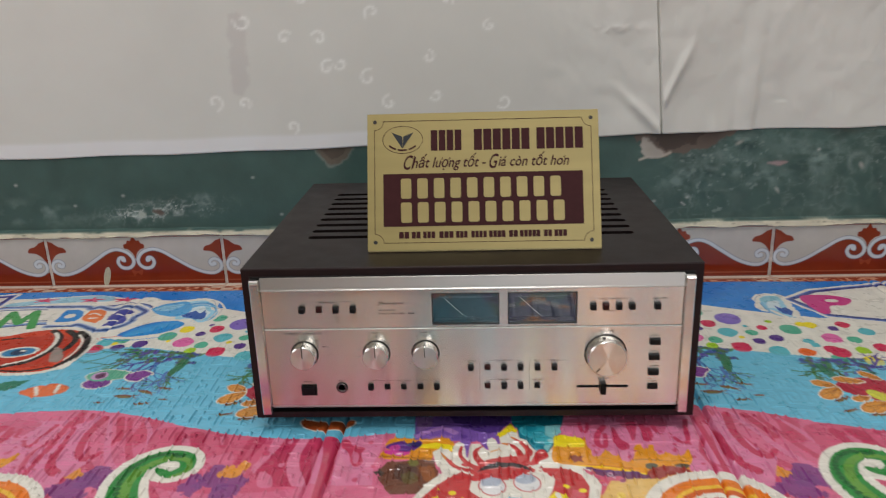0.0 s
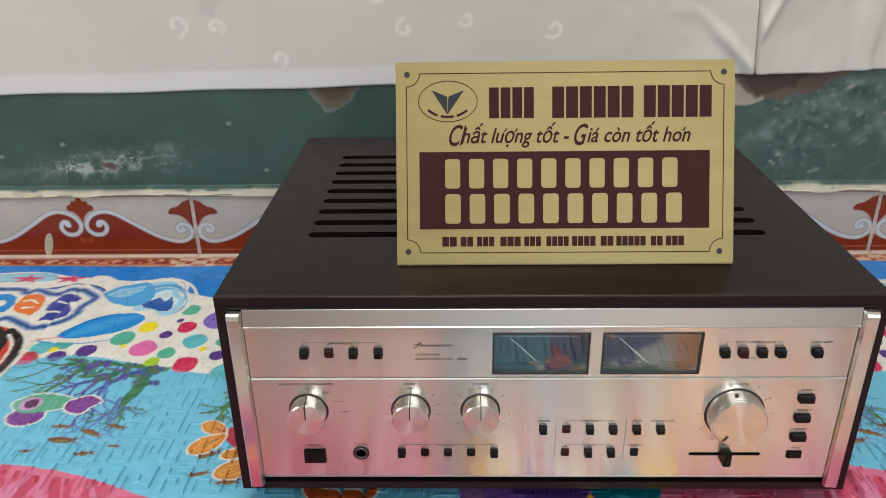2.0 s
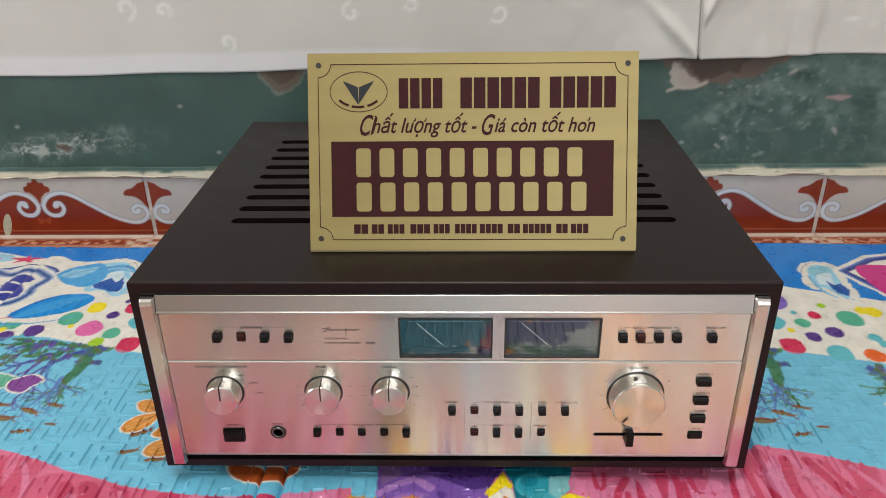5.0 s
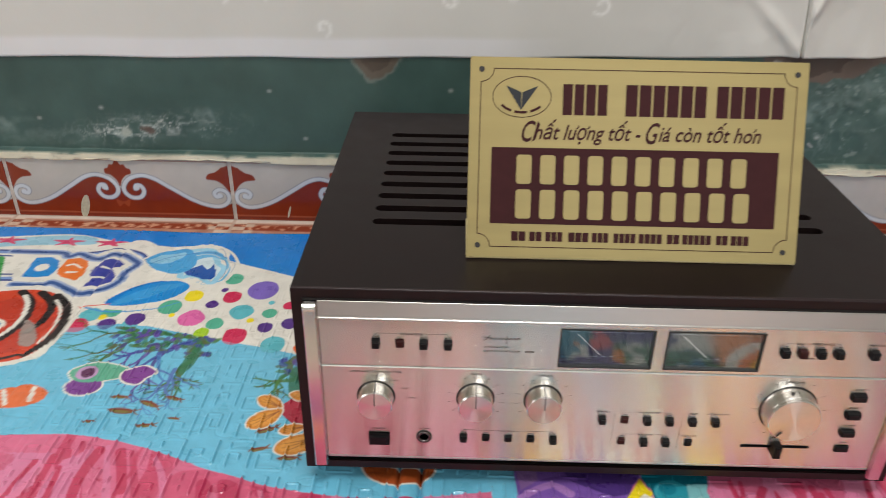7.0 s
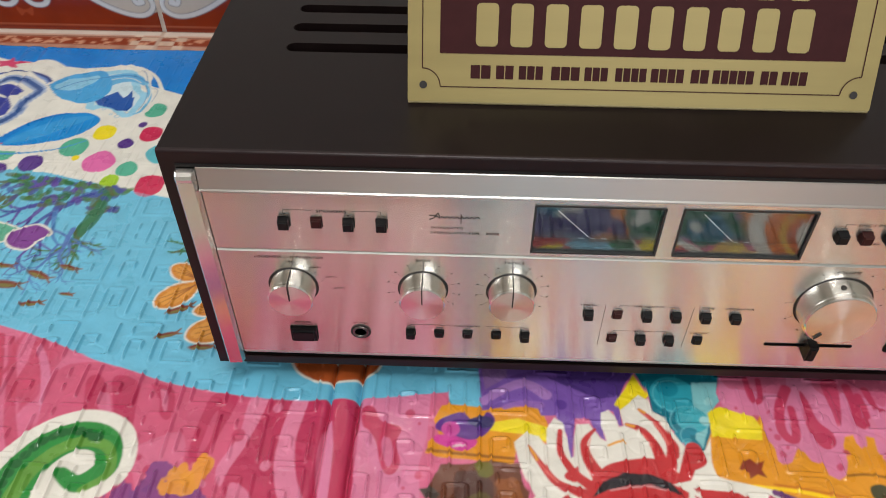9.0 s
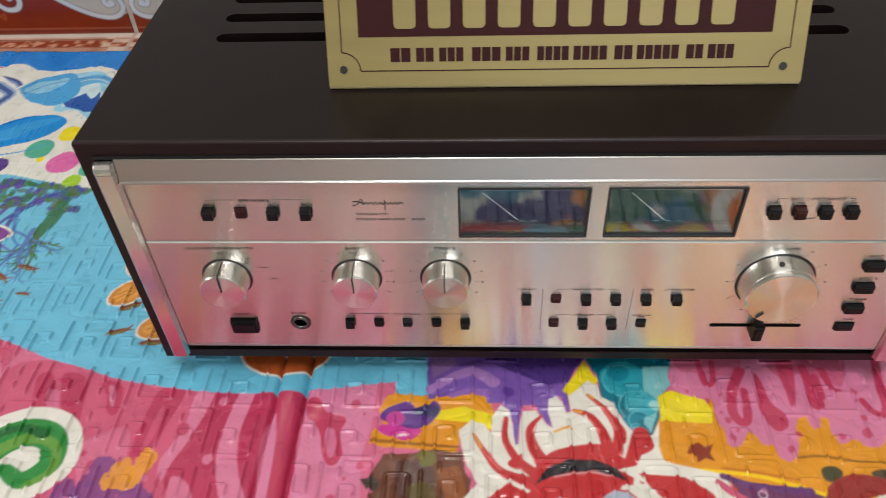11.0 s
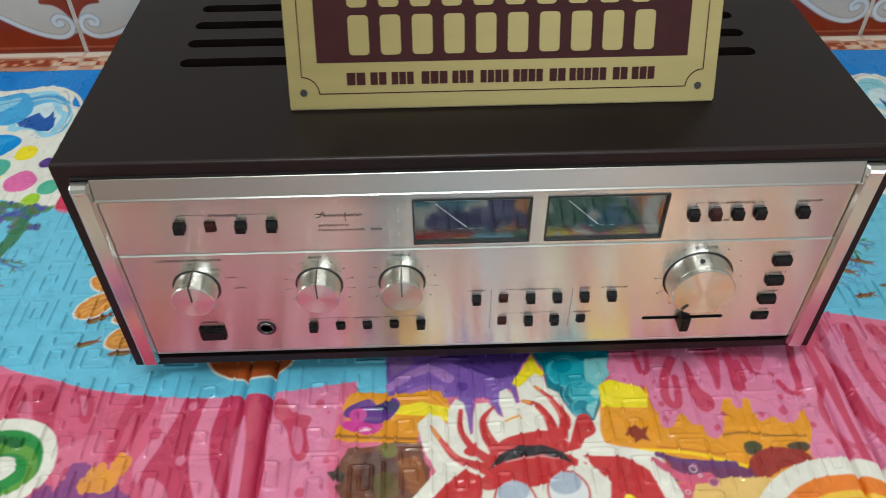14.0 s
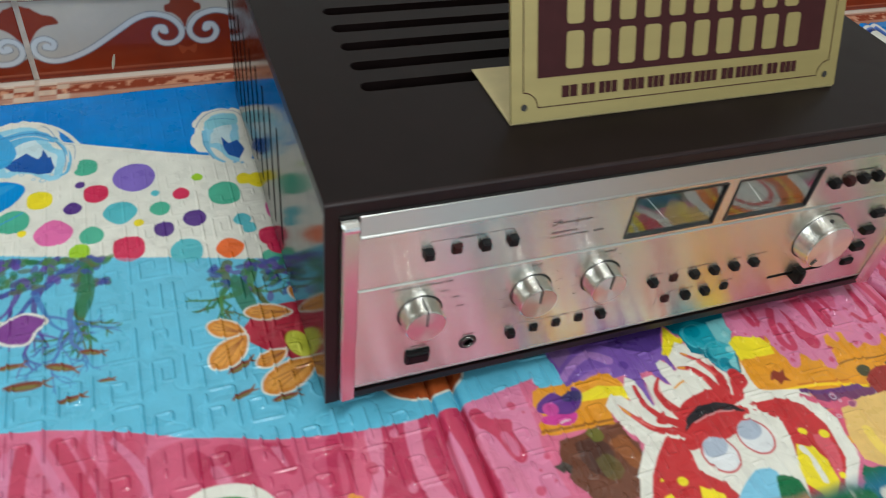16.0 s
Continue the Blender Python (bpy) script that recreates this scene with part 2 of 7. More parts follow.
# ---------------------------------------------------------------- printing: colours on a fine grid
class Canvas:
    """A sheet of colours over a rectangle (u0..u1, v0..v1), wrapped in u if period is set."""

    def __init__(self, u0, u1, v0, v1, step, colour, period=0.0):
        self.u0, self.v0, self.step, self.period = u0, v0, step, period
        self.nu, self.nv = int(round((u1 - u0) / step)) + (0 if period else 1), int(round((v1 - v0) / step)) + 1
        self.U, self.V = np.meshgrid(u0 + step * np.arange(self.nu), v0 + step * np.arange(self.nv))
        self.C = np.empty((self.nv, self.nu, 3))
        self.C[:] = colour
        self.H = np.zeros((self.nv, self.nu))

    def window(self, a0, a1, b0, b1):
        """Index arrays and coordinates of the part a0..a1, b0..b1."""
        i = np.arange(math.floor((a0 - self.u0) / self.step), math.ceil((a1 - self.u0) / self.step) + 1)
        j = np.arange(max(0, math.floor((b0 - self.v0) / self.step)), min(self.nv - 1, math.ceil((b1 - self.v0) / self.step)) + 1)
        u = self.u0 + i * self.step
        if self.period:
            i = i % self.nu
        else:
            keep = (i >= 0) & (i < self.nu)
            i, u = i[keep], u[keep]
        if not len(i) or not len(j):
            return None
        uu, vv = np.meshgrid(u, self.v0 + j * self.step)
        return np.ix_(j, i), uu, vv

    def fill(self, ix, d, colour, soft=0.7, alpha=1.0):
        a = np.clip(0.5 - d / (self.step * 2 * soft), 0, 1)[..., None] * alpha
        self.C[ix] = self.C[ix] * (1 - a) + np.asarray(colour) * a

    def ellipse(self, u, v, a, b, colour, turn=0.0, alpha=1.0):
        r = max(a, b) + 0.004
        w = self.window(u - r, u + r, v - r, v + r)
        if w:
            ix, x, y = w
            c, s = math.cos(radians(turn)), math.sin(radians(turn))
            p, q = ((x - u) * c + (y - v) * s) / a, (-(x - u) * s + (y - v) * c) / b
            k = np.sqrt(p * p + q * q)
            self.fill(ix, (k - 1) * min(a, b), colour, alpha=alpha)

    def polygon(self, pts, colour, alpha=1.0, grow=0.0, wobble=0.0):
        us, vs = [p[0] for p in pts], [p[1] for p in pts]
        m = 0.004 + grow + wobble
        w = self.window(min(us) - m, max(us) + m, min(vs) - m, max(vs) + m)
        if not w:
            return
        ix, x, y = w
        d = np.full(x.shape, 1e9)
        inside = np.zeros(x.shape, bool)
        for (ax, ay), (bx, by) in zip(pts, pts[1:] + pts[:1]):
            ex, ey = bx - ax, by - ay
            t = np.clip(((x - ax) * ex + (y - ay) * ey) / (ex * ex + ey * ey + 1e-12), 0, 1)
            d = np.minimum(d, np.hypot(x - ax - t * ex, y - ay - t * ey))
            if ay != by:
                inside ^= ((ay > y) != (by > y)) & (x < (bx - ax) * (y - ay) / (by - ay) + ax)
        d = np.where(inside, -d, d) - grow
        if wobble:
            d = d + wobble * (cloud(x * 90, y * 90, 3) * 2 - 1)
        self.fill(ix, d, colour, alpha=alpha)

    def blob(self, pts, colour, alpha=1.0, grow=0.0, wobble=0.0):
        self.polygon(curve_through(pts, True), colour, alpha, grow, wobble)

    def stroke(self, pts, w0, w1, colour, alpha=1.0, smooth=True, height=0.0):
        """A line through pts whose width runs from w0 to w1."""
        if smooth and len(pts) > 2:
            pts = curve_through(pts, False)
        us, vs = [p[0] for p in pts], [p[1] for p in pts]
        m = max(w0, w1) + 0.004
        w = self.window(min(us) - m, max(us) + m, min(vs) - m, max(vs) + m)
        if not w:
            return
        ix, x, y = w
        d = np.full(x.shape, 1e9)
        n = len(pts) - 1
        for k, ((ax, ay), (bx, by)) in enumerate(zip(pts, pts[1:])):
            ex, ey = bx - ax, by - ay
            t = np.clip(((x - ax) * ex + (y - ay) * ey) / (ex * ex + ey * ey + 1e-12), 0, 1)
            wid = (w0 + (w1 - w0) * (k + t) / n) / 2
            d = np.minimum(d, np.hypot(x - ax - t * ex, y - ay - t * ey) - wid)
        if height:
            run = t * math.hypot(ex, ey)
            ends = np.clip(np.minimum(run, math.hypot(ex, ey) - run) / 0.0022 + 0.15, 0, 1)
            self.H[ix] = np.maximum(self.H[ix], height * ends * np.clip(0.5 - d / 0.0008, 0, 1))
        else:
            self.fill(ix, d, colour, alpha=alpha)

    def sample(self, u, v):
        """Colour and height at the places u, v (arrays)."""
        p, q = (u - self.u0) / self.step, np.clip((v - self.v0) / self.step, 0, self.nv - 1.001)
        if self.period:
            p = p % self.nu
        else:
            p = np.clip(p, 0, self.nu - 1.001)
        i, j = np.floor(p).astype(int), np.floor(q).astype(int)
        f, g = p - i, q - j
        i, k = i % self.nu, (i + 1) % self.nu

        def mix(a):
            e = (lambda s: s[..., None]) if a.ndim == 3 else (lambda s: s)
            return (a[j, i] * e((1 - f) * (1 - g)) + a[j, k] * e(f * (1 - g)) + a[j + 1, i] * e((1 - f) * g) + a[j + 1, k] * e(f * g))
        return mix(self.C), mix(self.H)


LATTICE = np.random.RandomState(7).rand(256, 256)


def cloud(x, y, octaves=4):
    """Soft value noise, 0 to 1."""
    out, amp, total = 0.0, 1.0, 0.0
    for o in range(octaves):
        i, j = np.floor(x).astype(int), np.floor(y).astype(int)
        f, g = x - i, y - j
        f, g = f * f * (3 - 2 * f), g * g * (3 - 2 * g)
        a, b = LATTICE[j % 256, i % 256], LATTICE[j % 256, (i + 1) % 256]
        c, d = LATTICE[(j + 1) % 256, i % 256], LATTICE[(j + 1) % 256, (i + 1) % 256]
        out = out + amp * ((a * (1 - f) + b * f) * (1 - g) + (c * (1 - f) + d * f) * g)
        total += amp
        amp *= 0.5
        x, y = x * 2.03 + 17.3, y * 2.03 + 5.1
    return out / total


def curve_through(pts, closed, n=8):
    out, k = [], len(pts)
    for i in range(k if closed else k - 1):
        p = [pts[(i + o) % k] if closed else pts[min(max(i + o, 0), k - 1)] for o in (-1, 0, 1, 2)]
        for s in range(n):
            t = s / n
            out.append(tuple(0.5 * (2 * b + (c - a) * t + (2 * a - 5 * b + 4 * c - d) * t * t + (3 * b - a - 3 * c + d) * t ** 3)
                             for a, b, c, d in zip(*p)))
    if not closed:
        out.append(tuple(pts[-1]))
    return out


def grid_sheet(name, us, vs, to_world, colours, mat, rim=None):
    """A fine sheet over us x vs with printed colours; to_world(U, V) gives X, Y, Z arrays; rim: the vector to its back, all round."""
    U, V = np.meshgrid(np.asarray(us), np.asarray(vs))
    nv, nu = U.shape
    X, Y, Z = to_world(U, V)
    co = np.stack([X, Y, Z], -1).reshape(-1, 3)
    a = (np.arange(nv - 1)[:, None] * nu + np.arange(nu - 1)[None, :]).ravel()
    faces = np.stack([a, a + 1, a + nu + 1, a + nu], 1)
    col = colours.reshape(-1, 3)
    if rim is not None:
        edge = np.concatenate([np.arange(nu), np.arange(1, nv) * nu + nu - 1, nv * nu - 2 - np.arange(nu - 1), (nv - 2 - np.arange(nv - 2)) * nu])
        low = len(co) + np.arange(len(edge))
        co = np.concatenate([co, co[edge] + np.asarray(rim)])
        col = np.concatenate([col, col[edge]])
        e2, l2 = np.roll(edge, -1), np.roll(low, -1)
        faces = np.concatenate([faces, np.stack([edge, low, l2, e2], 1)])
    me = bpy.data.meshes.new(name)
    me.vertices.add(len(co))
    me.vertices.foreach_set("co", co.astype(np.float32).ravel())
    me.loops.add(faces.size)
    me.loops.foreach_set("vertex_index", faces.astype(np.int32).ravel())
    me.polygons.add(len(faces))
    me.polygons.foreach_set("loop_start", (np.arange(len(faces)) * 4).astype(np.int32))
    me.polygons.foreach_set("use_smooth", np.ones(len(faces), bool))
    me.update(calc_edges=True)
    att = me.color_attributes.new("print", "FLOAT_COLOR", "POINT")
    att.data.foreach_set("color", np.concatenate([col, np.ones((len(col), 1))], 1).astype(np.float32).ravel())
    me.materials.append(mat)
    return new(name, me)


def spaced(*stretches):
    """Knots from (start, end, step) stretches laid end to end."""
    out = []
    for a, b, s in stretches:
        out.append(np.linspace(a, b, max(2, int(round((b - a) / s)) + 1))[:-1])
    return np.concatenate(out + [[stretches[-1][1]]])


# ---------------------------------------------------------------- the room
def slab(name, x0, x1, y0, y1, z0, z1, mat, label, category):
    return tagged(link(name, box(x0, x1, y0, y1, z0, z1), mat), label, category, kind="structure")


slab("floor", -2.1, 2.1, -2.5, 0.6, -0.10, -0.011, M_FLOOR, "terracotta tiled floor under the printed mat", "floor")
slab("wall_north", -2.1, 2.1, 0.474, 0.6, -0.011, 2.7, M_PLASTER, "plastered wall behind the green paint band", "wall")
# west, east and south walls are out of view, toned down against fill light
west = link("wall_west", plate([rect_loop(-2.6, 0.6, -0.10, 2.7), rect_loop(-1.0, 0.35, 0.55, 1.85)], lambda u, v: (-2.1, u, v), (-0.1, 0, 0)), M_FAR_WALL)
tagged(west, "plain pale green unseen side wall with a window opening, toned down to cut fill light", "wall", kind="structure")
slab("wall_east", 2.1, 2.2, -2.6, 0.6, -0.10, 2.7, M_FAR_WALL, "plain pale green unseen side wall, toned down to cut fill light", "wall")
south = link("wall_south", plate([rect_loop(-2.1, 2.1, -0.10, 2.7), rect_loop(0.0, 1.5, 0.02, 2.25)], lambda u, v: (u, -2.5, v), (0, -0.1, 0)), M_FAR_WALL)
tagged(south, "plain pale green unseen wall with a doorway, behind the camera, toned down to cut fill light", "wall", kind="structure")
slab("ceiling", -2.2, 2.2, -2.6, 0.6, 2.7, 2.8, M_PLASTER, "plain white plastered ceiling", "ceiling")

# green painted band with flaked and scuffed patches
GREEN = Canvas(-1.0, 1.0, 0.07, 0.26, 0.002, srgb(66, 92, 86))
gu, gv = GREEN.U, GREEN.V


def toward(cv, mask, colour):
    m = np.clip(mask, 0, 1)[..., None]
    cv.C = cv.C * (1 - m) + np.asarray(colour) * m


toward(GREEN, (cloud(gu * 5, gv * 9, 3) - 0.45) * 0.9, srgb(78, 104, 98))
toward(GREEN, (0.5 - cloud(gu * 4 + 9, gv * 8, 3)) * 0.9, srgb(52, 76, 72))
right = np.clip((gu - 0.22) / 0.1, 0, 1)


def wisps(u, v, k):
    """Thin curling filaments, 0 to 1."""
    n = cloud(u * k + 2 * cloud(u * k, v * k, 2), v * k + 4, 3)
    return (1 - np.abs(2 * n - 1)) ** 14


toward(GREEN, right * (cloud(gu * 30, gv * 36, 4) - 0.50) * 2.0, srgb(94, 116, 110))
toward(GREEN, right * (0.47 - cloud(gu * 24 + 5, gv * 30, 4)) * 2.6, srgb(44, 70, 66))
toward(GREEN, right * np.clip((cloud(gu * 110, gv * 130 + 3, 3) - 0.66) * 9, 0, 1) * np.clip((cloud(gu * 14, gv * 20 + 8, 2) - 0.45) * 6, 0, 1) * 0.5, srgb(150, 164, 158))
toward(GREEN, right * wisps(gu, gv, 34) * np.clip((cloud(gu * 16 + 7, gv * 22, 3) - 0.50) * 5, 0, 1) * 0.22, srgb(146, 164, 158))
toward(GREEN, right * wisps(gu + 3, gv, 70) * np.clip((cloud(gu * 20, gv * 22 + 4, 3) - 0.50) * 5, 0, 1) * 0.22, srgb(160, 174, 168))
for k, (bx, bz, br) in enumerate(((0.34, 0.16, 0.03), (0.37, 0.19, 0.035), (0.41, 0.165, 0.03), (0.40, 0.205, 0.03), (0.45, 0.15, 0.03), (0.52, 0.18, 0.05), (0.31, 0.145, 0.03), (0.48, 0.21, 0.03))):
    toward(GREEN, np.exp(-((gu - bx) / br) ** 2 - ((gv - bz) / (br * 0.55)) ** 2) * (cloud(gu * 70 + k, gv * 90, 4) - 0.40) * 2.6, srgb(120, 142, 136))
near = np.clip(1.3 * np.exp(-((gu + 0.50) / 0.075) ** 2 - ((gv - 0.113 - 0.10 * (gu + 0.50)) / 0.013) ** 2), 0, 1)
toward(GREEN, near * (cloud(gu * 60, gv * 80, 4) - 0.46) * 1.6, srgb(112, 132, 126))
toward(GREEN, near * wisps(gu, gv, 60) * 0.85, srgb(178, 188, 182))
toward(GREEN, near * wisps(gu + 1, gv, 110) * np.clip((cloud(gu * 40, gv * 40, 3) - 0.42) * 5, 0, 1), srgb(204, 210, 204))
GREEN.blob([(-0.506, 0.114), (-0.498, 0.117), (-0.489, 0.112), (-0.496, 0.107)], srgb(96, 76, 66), 0.9, wobble=0.003)
GREEN.blob([(-0.532, 0.110), (-0.525, 0.116), (-0.519, 0.108), (-0.526, 0.102)], srgb(176, 182, 172), 0.8, wobble=0.005)
toward(GREEN, np.exp(-((gu + 0.69) / 0.09) ** 2 - ((gv - 0.112) / 0.022) ** 2) * (cloud(gu * 40, gv * 60, 4) - 0.5) * 3, srgb(120, 140, 134))
for hu, hv, hr in ((-0.424, 0.129, 0.010), (-0.419, 0.130, 0.006), (0.365, 0.175, 0.012), (0.58, 0.17, 0.013)):
    toward(GREEN, np.exp(-((np.hypot(gu - hu, gv - hv) - hr) / 0.004) ** 2) * (cloud(gu * 120, gv * 120, 3) - 0.15) * 0.9, srgb(135, 152, 147))
for pu, pv, pa, pb in ((0.585, 0.165, 0.003, 0.005), (0.465, 0.129, 0.002, 0.005), (0.402, 0.203, 0.006, 0.0025)):
    GREEN.ellipse(pu, pv, pa, pb, srgb(170, 168, 160), 30, 0.7)
GREEN.blob([(-0.240, 0.222), (-0.182, 0.222), (-0.180, 0.203), (-0.198, 0.183), (-0.216, 0.181), (-0.230, 0.190)], srgb(150, 156, 148), 0.45, wobble=0.006)
GREEN.blob([(-0.236, 0.222), (-0.184, 0.222), (-0.183, 0.203), (-0.200, 0.185), (-0.216, 0.184), (-0.228, 0.193)], srgb(104, 94, 82), 1.0, wobble=0.004)
GREEN.blob([(-0.228, 0.216), (-0.192, 0.214), (-0.196, 0.200), (-0.212, 0.190), (-0.224, 0.200)], srgb(78, 68, 58), 0.8, wobble=0.006)
GREEN.blob([(0.255, 0.235), (0.40, 0.235), (0.37, 0.203), (0.315, 0.190), (0.285, 0.186), (0.262, 0.197)], srgb(108, 94, 84), 1.0, wobble=0.008)
GREEN.blob([(0.27, 0.222), (0.35, 0.222), (0.33, 0.205), (0.295, 0.196)], srgb(76, 64, 56), 0.8, wobble=0.010)
GREEN.stroke([(0.255, 0.180), (0.268, 0.184), (0.285, 0.184), (0.300, 0.190)], 0.003, 0.004, srgb(196, 188, 174), 0.9)
GREEN.stroke([(0.322, 0.112), (0.327, 0.108)], 0.0018, 0.0018, srgb(190, 190, 186), 0.9)
GREEN.blob([(0.258, 0.215), (0.272, 0.208), (0.29, 0.188), (0.268, 0.183), (0.257, 0.197)], srgb(185, 178, 168), 0.85, wobble=0.006)
GREEN.blob([(0.446, 0.171), (0.460, 0.175), (0.476, 0.172), (0.462, 0.167)], srgb(160, 138, 138), 0.95, wobble=0.002)
for su, sv in ((-0.55, 0.14), (-0.63, 0.125), (-0.34, 0.165), (-0.12, 0.17), (0.28, 0.115), (0.33, 0.12), (0.52, 0.19), (-0.30, 0.105), (-0.72, 0.16)):
    GREEN.ellipse(su, sv, 0.0025, 0.0018, srgb(180, 184, 178), 0, 0.8)
crumb = 0.0812 + 0.0045 * cloud(gu * 30, gv * 0 + 2, 4)
toward(GREEN, (crumb - gv) / 0.0015, srgb(228, 220, 194))
toward(GREEN, ((crumb - gv) / 0.0015).clip(0, 1) * (cloud(gu * 60, gv * 200, 3) - 0.70) * 5, srgb(110, 98, 76))


def green_place(U, V):
    c, _ = GREEN.sample(U, V)
    pale = c.mean(-1) - 0.09
    # the ragged plaster bead over the tiles stands a little proud of them
    bead = 0.0105 * np.clip((0.0845 + 0.002 * cloud(U * 30, V * 0 + 2, 3) - V) / 0.002, 0, 1)
    Z = np.where(V < 0.0755, V + 0.0055 * np.clip(cloud(U * 26, V * 0 + 5, 4) - 0.32, 0, 1) * 1.6, V)
    return U, 0.4658 - bead - 0.0008 * cloud(U * 9, V * 14, 3) - 0.001 * np.clip(pale, 0, 0.4), Z


gx, gz = spaced((-1.0, -0.8, 0.01), (-0.8, 0.7, 0.002), (0.7, 1.0, 0.01)), spaced((0.0735, 0.10, 0.001), (0.10, 0.26, 0.002))
G_U, G_V = np.meshgrid(gx, gz)
band = grid_sheet("wall_paint_band", gx, gz, green_place, GREEN.sample(G_U, G_V)[0], M_WALL_GREEN, (0, 0.009, 0))
tagged(band, "dark green painted wall band with flaked, scuffed patches", "wall", kind="structure")

# white sheet hung over the upper wall, creased and wavy along its lower edge
SHEET = Canvas(-1.0, 1.0, 0.18, 0.60, 0.002, srgb(214, 213, 206))
su_, sv_ = SHEET.U, SHEET.V
toward(SHEET, (cloud(su_ * 3, sv_ * 5, 3) - 0.5) * 0.5, srgb(230, 224, 216))
toward(SHEET, np.clip((0.236 - sv_) / 0.006, 0, 1) * np.clip((0.02 - su_) / 0.1, 0, 1) * 0.55, srgb(236, 236, 240))


def curl(u, v, r, turn, hand):
    pts = [(u + hand * r * (1 - 0.11 * k) * math.cos(turn + 0.75 * k), v + r * (1 - 0.11 * k) * math.sin(turn + 0.75 * k)) for k in range(8)]
    SHEET.stroke(pts, 0.0022, 0.0036, srgb(252, 252, 248), 0.8)


SHEET.blob([(-0.350, 0.405), (-0.330, 0.400), (-0.328, 0.340), (-0.335, 0.300), (-0.355, 0.300), (-0.352, 0.350)], srgb(186, 178, 176), 0.35, wobble=0.006)
rng = random.Random(4)
for cu_, cv_ in ((-0.27, 0.375), (-0.22, 0.372), (-0.14, 0.405), (-0.19, 0.335), (-0.385, 0.285), (-0.34, 0.282), (-0.15, 0.312), (-0.27, 0.245),
                 (-0.05, 0.285), (-0.21, 0.33), (-0.03, 0.42), (0.03, 0.38), (-0.33, 0.40), (-0.12, 0.275), (-0.06, 0.34), (-0.24, 0.43), (0.05, 0.27), (0.0, 0.43)):
    curl(cu_, cv_, rng.uniform(0.009, 0.015), rng.uniform(0, 6), rng.choice((-1, 1)))


def sheet_edge(u):
    return np.interp(u, [-1.0, -0.73, -0.38, -0.16, 0.2, 0.262, 0.276, 0.284, 0.34, 0.41, 0.5, 0.62, 1.0],
                     [0.198, 0.2015, 0.2055, 0.2095, 0.217, 0.2195, 0.2195, 0.2205, 0.2215, 0.2225, 0.2225, 0.223, 0.224]) + 0.0008 * np.sin(u * 31)


def sheet_place(U, V):
    low = sheet_edge(U)
    Z = low + (V - 0.21) * (0.60 - low) / (0.60 - 0.21)
    z = Z - low
    hang = np.exp(-z / 0.09)
    y = 0.4640 - 0.001 * cloud(U * 6, Z * 5, 3)
    y -= hang * (0.0002 + 0.0022 * np.sin(U * 23 + 1.3) * np.clip((U - 0.05) / 0.2, 0, 1))
    # folds to the east, with one sharp overlapped crease
    crease = 0.2825 - 0.08 * (Z - 0.23)
    d = U - crease
    y -= 0.013 * np.exp(-np.clip(d, 0, 1) / 0.06) * np.clip(d / 0.0012, 0, 1)
    y -= 0.0065 * np.exp(np.clip(d, -1, 0) / 0.03) * np.clip(-d / 0.0012, 0, 1)
    y -= 0.0060 * np.exp(-np.abs((U - 0.405 - 0.05 * z) / 0.014) ** 4) * hang
    y -= 0.0050 * np.exp(-((d - 0.55 * (Z - 0.262)) / 0.007) ** 2) * np.clip((Z - 0.25) / 0.02, 0, 1) * np.clip((0.36 - Z) / 0.04, 0, 1) * np.clip(d / 0.004, 0, 1)
    y -= 0.0040 * np.exp(-((d + 0.9 * (Z - 0.222)) / 0.010) ** 2) * np.clip((0.30 - Z) / 0.04, 0, 1) * np.clip(-d / 0.004, 0, 1)
    y += 0.002 * np.exp(-((U - 0.395 - 0.05 * z) / 0.010) ** 2) * hang
    y -= 0.004 * np.exp(-((U - 0.36 + 0.4 * z) / 0.02) ** 2) * hang
    y -= 0.0055 * np.clip((U - 0.02) / 0.2, 0, 1) * (cloud(U * 22, Z * 18, 3) - 0.5)
    y -= 0.0003 * np.clip((U - 0.28) / 0.03, 0, 1) * wisps(U, Z + 5, 16)
    y -= 0.004 * np.exp(-((U - 0.215) / 0.03) ** 2 - ((Z - 0.372) / 0.006) ** 2) * (cloud(U * 110, Z * 160, 2) - 0.3)
    return U, np.minimum(y, np.where(Z < 0.262, 0.4643, 0.4700)), Z


sx, sz = spaced((-1.0, -0.8, 0.01), (-0.8, 0.05, 0.004), (0.05, 0.255, 0.002), (0.255, 0.295, 0.0005), (0.295, 0.7, 0.002), (0.7, 1.0, 0.01)), spaced((0.21, 0.44, 0.0025), (0.44, 0.60, 0.008))
S_U, S_V = np.meshgrid(sx, sz)
sheet = grid_sheet("wall_sheet", sx, sz, sheet_place, SHEET.sample(S_U, S_V)[0], M_SHEET, (0, 0.0008, 0))
tagged(sheet, "white creased paper sheet with faint curls hung over the wall", "wall covering", kind="structure")

# ---------------------------------------------------------------- the printed border tiles along the foot of the wall
TILE_W, TILE_H, TILE_LOW = 0.2824, 0.0935, -0.011
RUST, CREAM, PALE, OUTLINE = srgb(134, 49, 24), srgb(190, 185, 178), srgb(206, 212, 218), srgb(104, 112, 126)
TILE = Canvas(-TILE_W / 2, TILE_W / 2, 0, TILE_H, 0.0007, CREAM)
tu, tv = np.abs(TILE.U), TILE.V
toward(TILE, (cloud(TILE.U * 20, TILE.V * 30, 3) - 0.5) * 0.8, srgb(198, 190, 184))
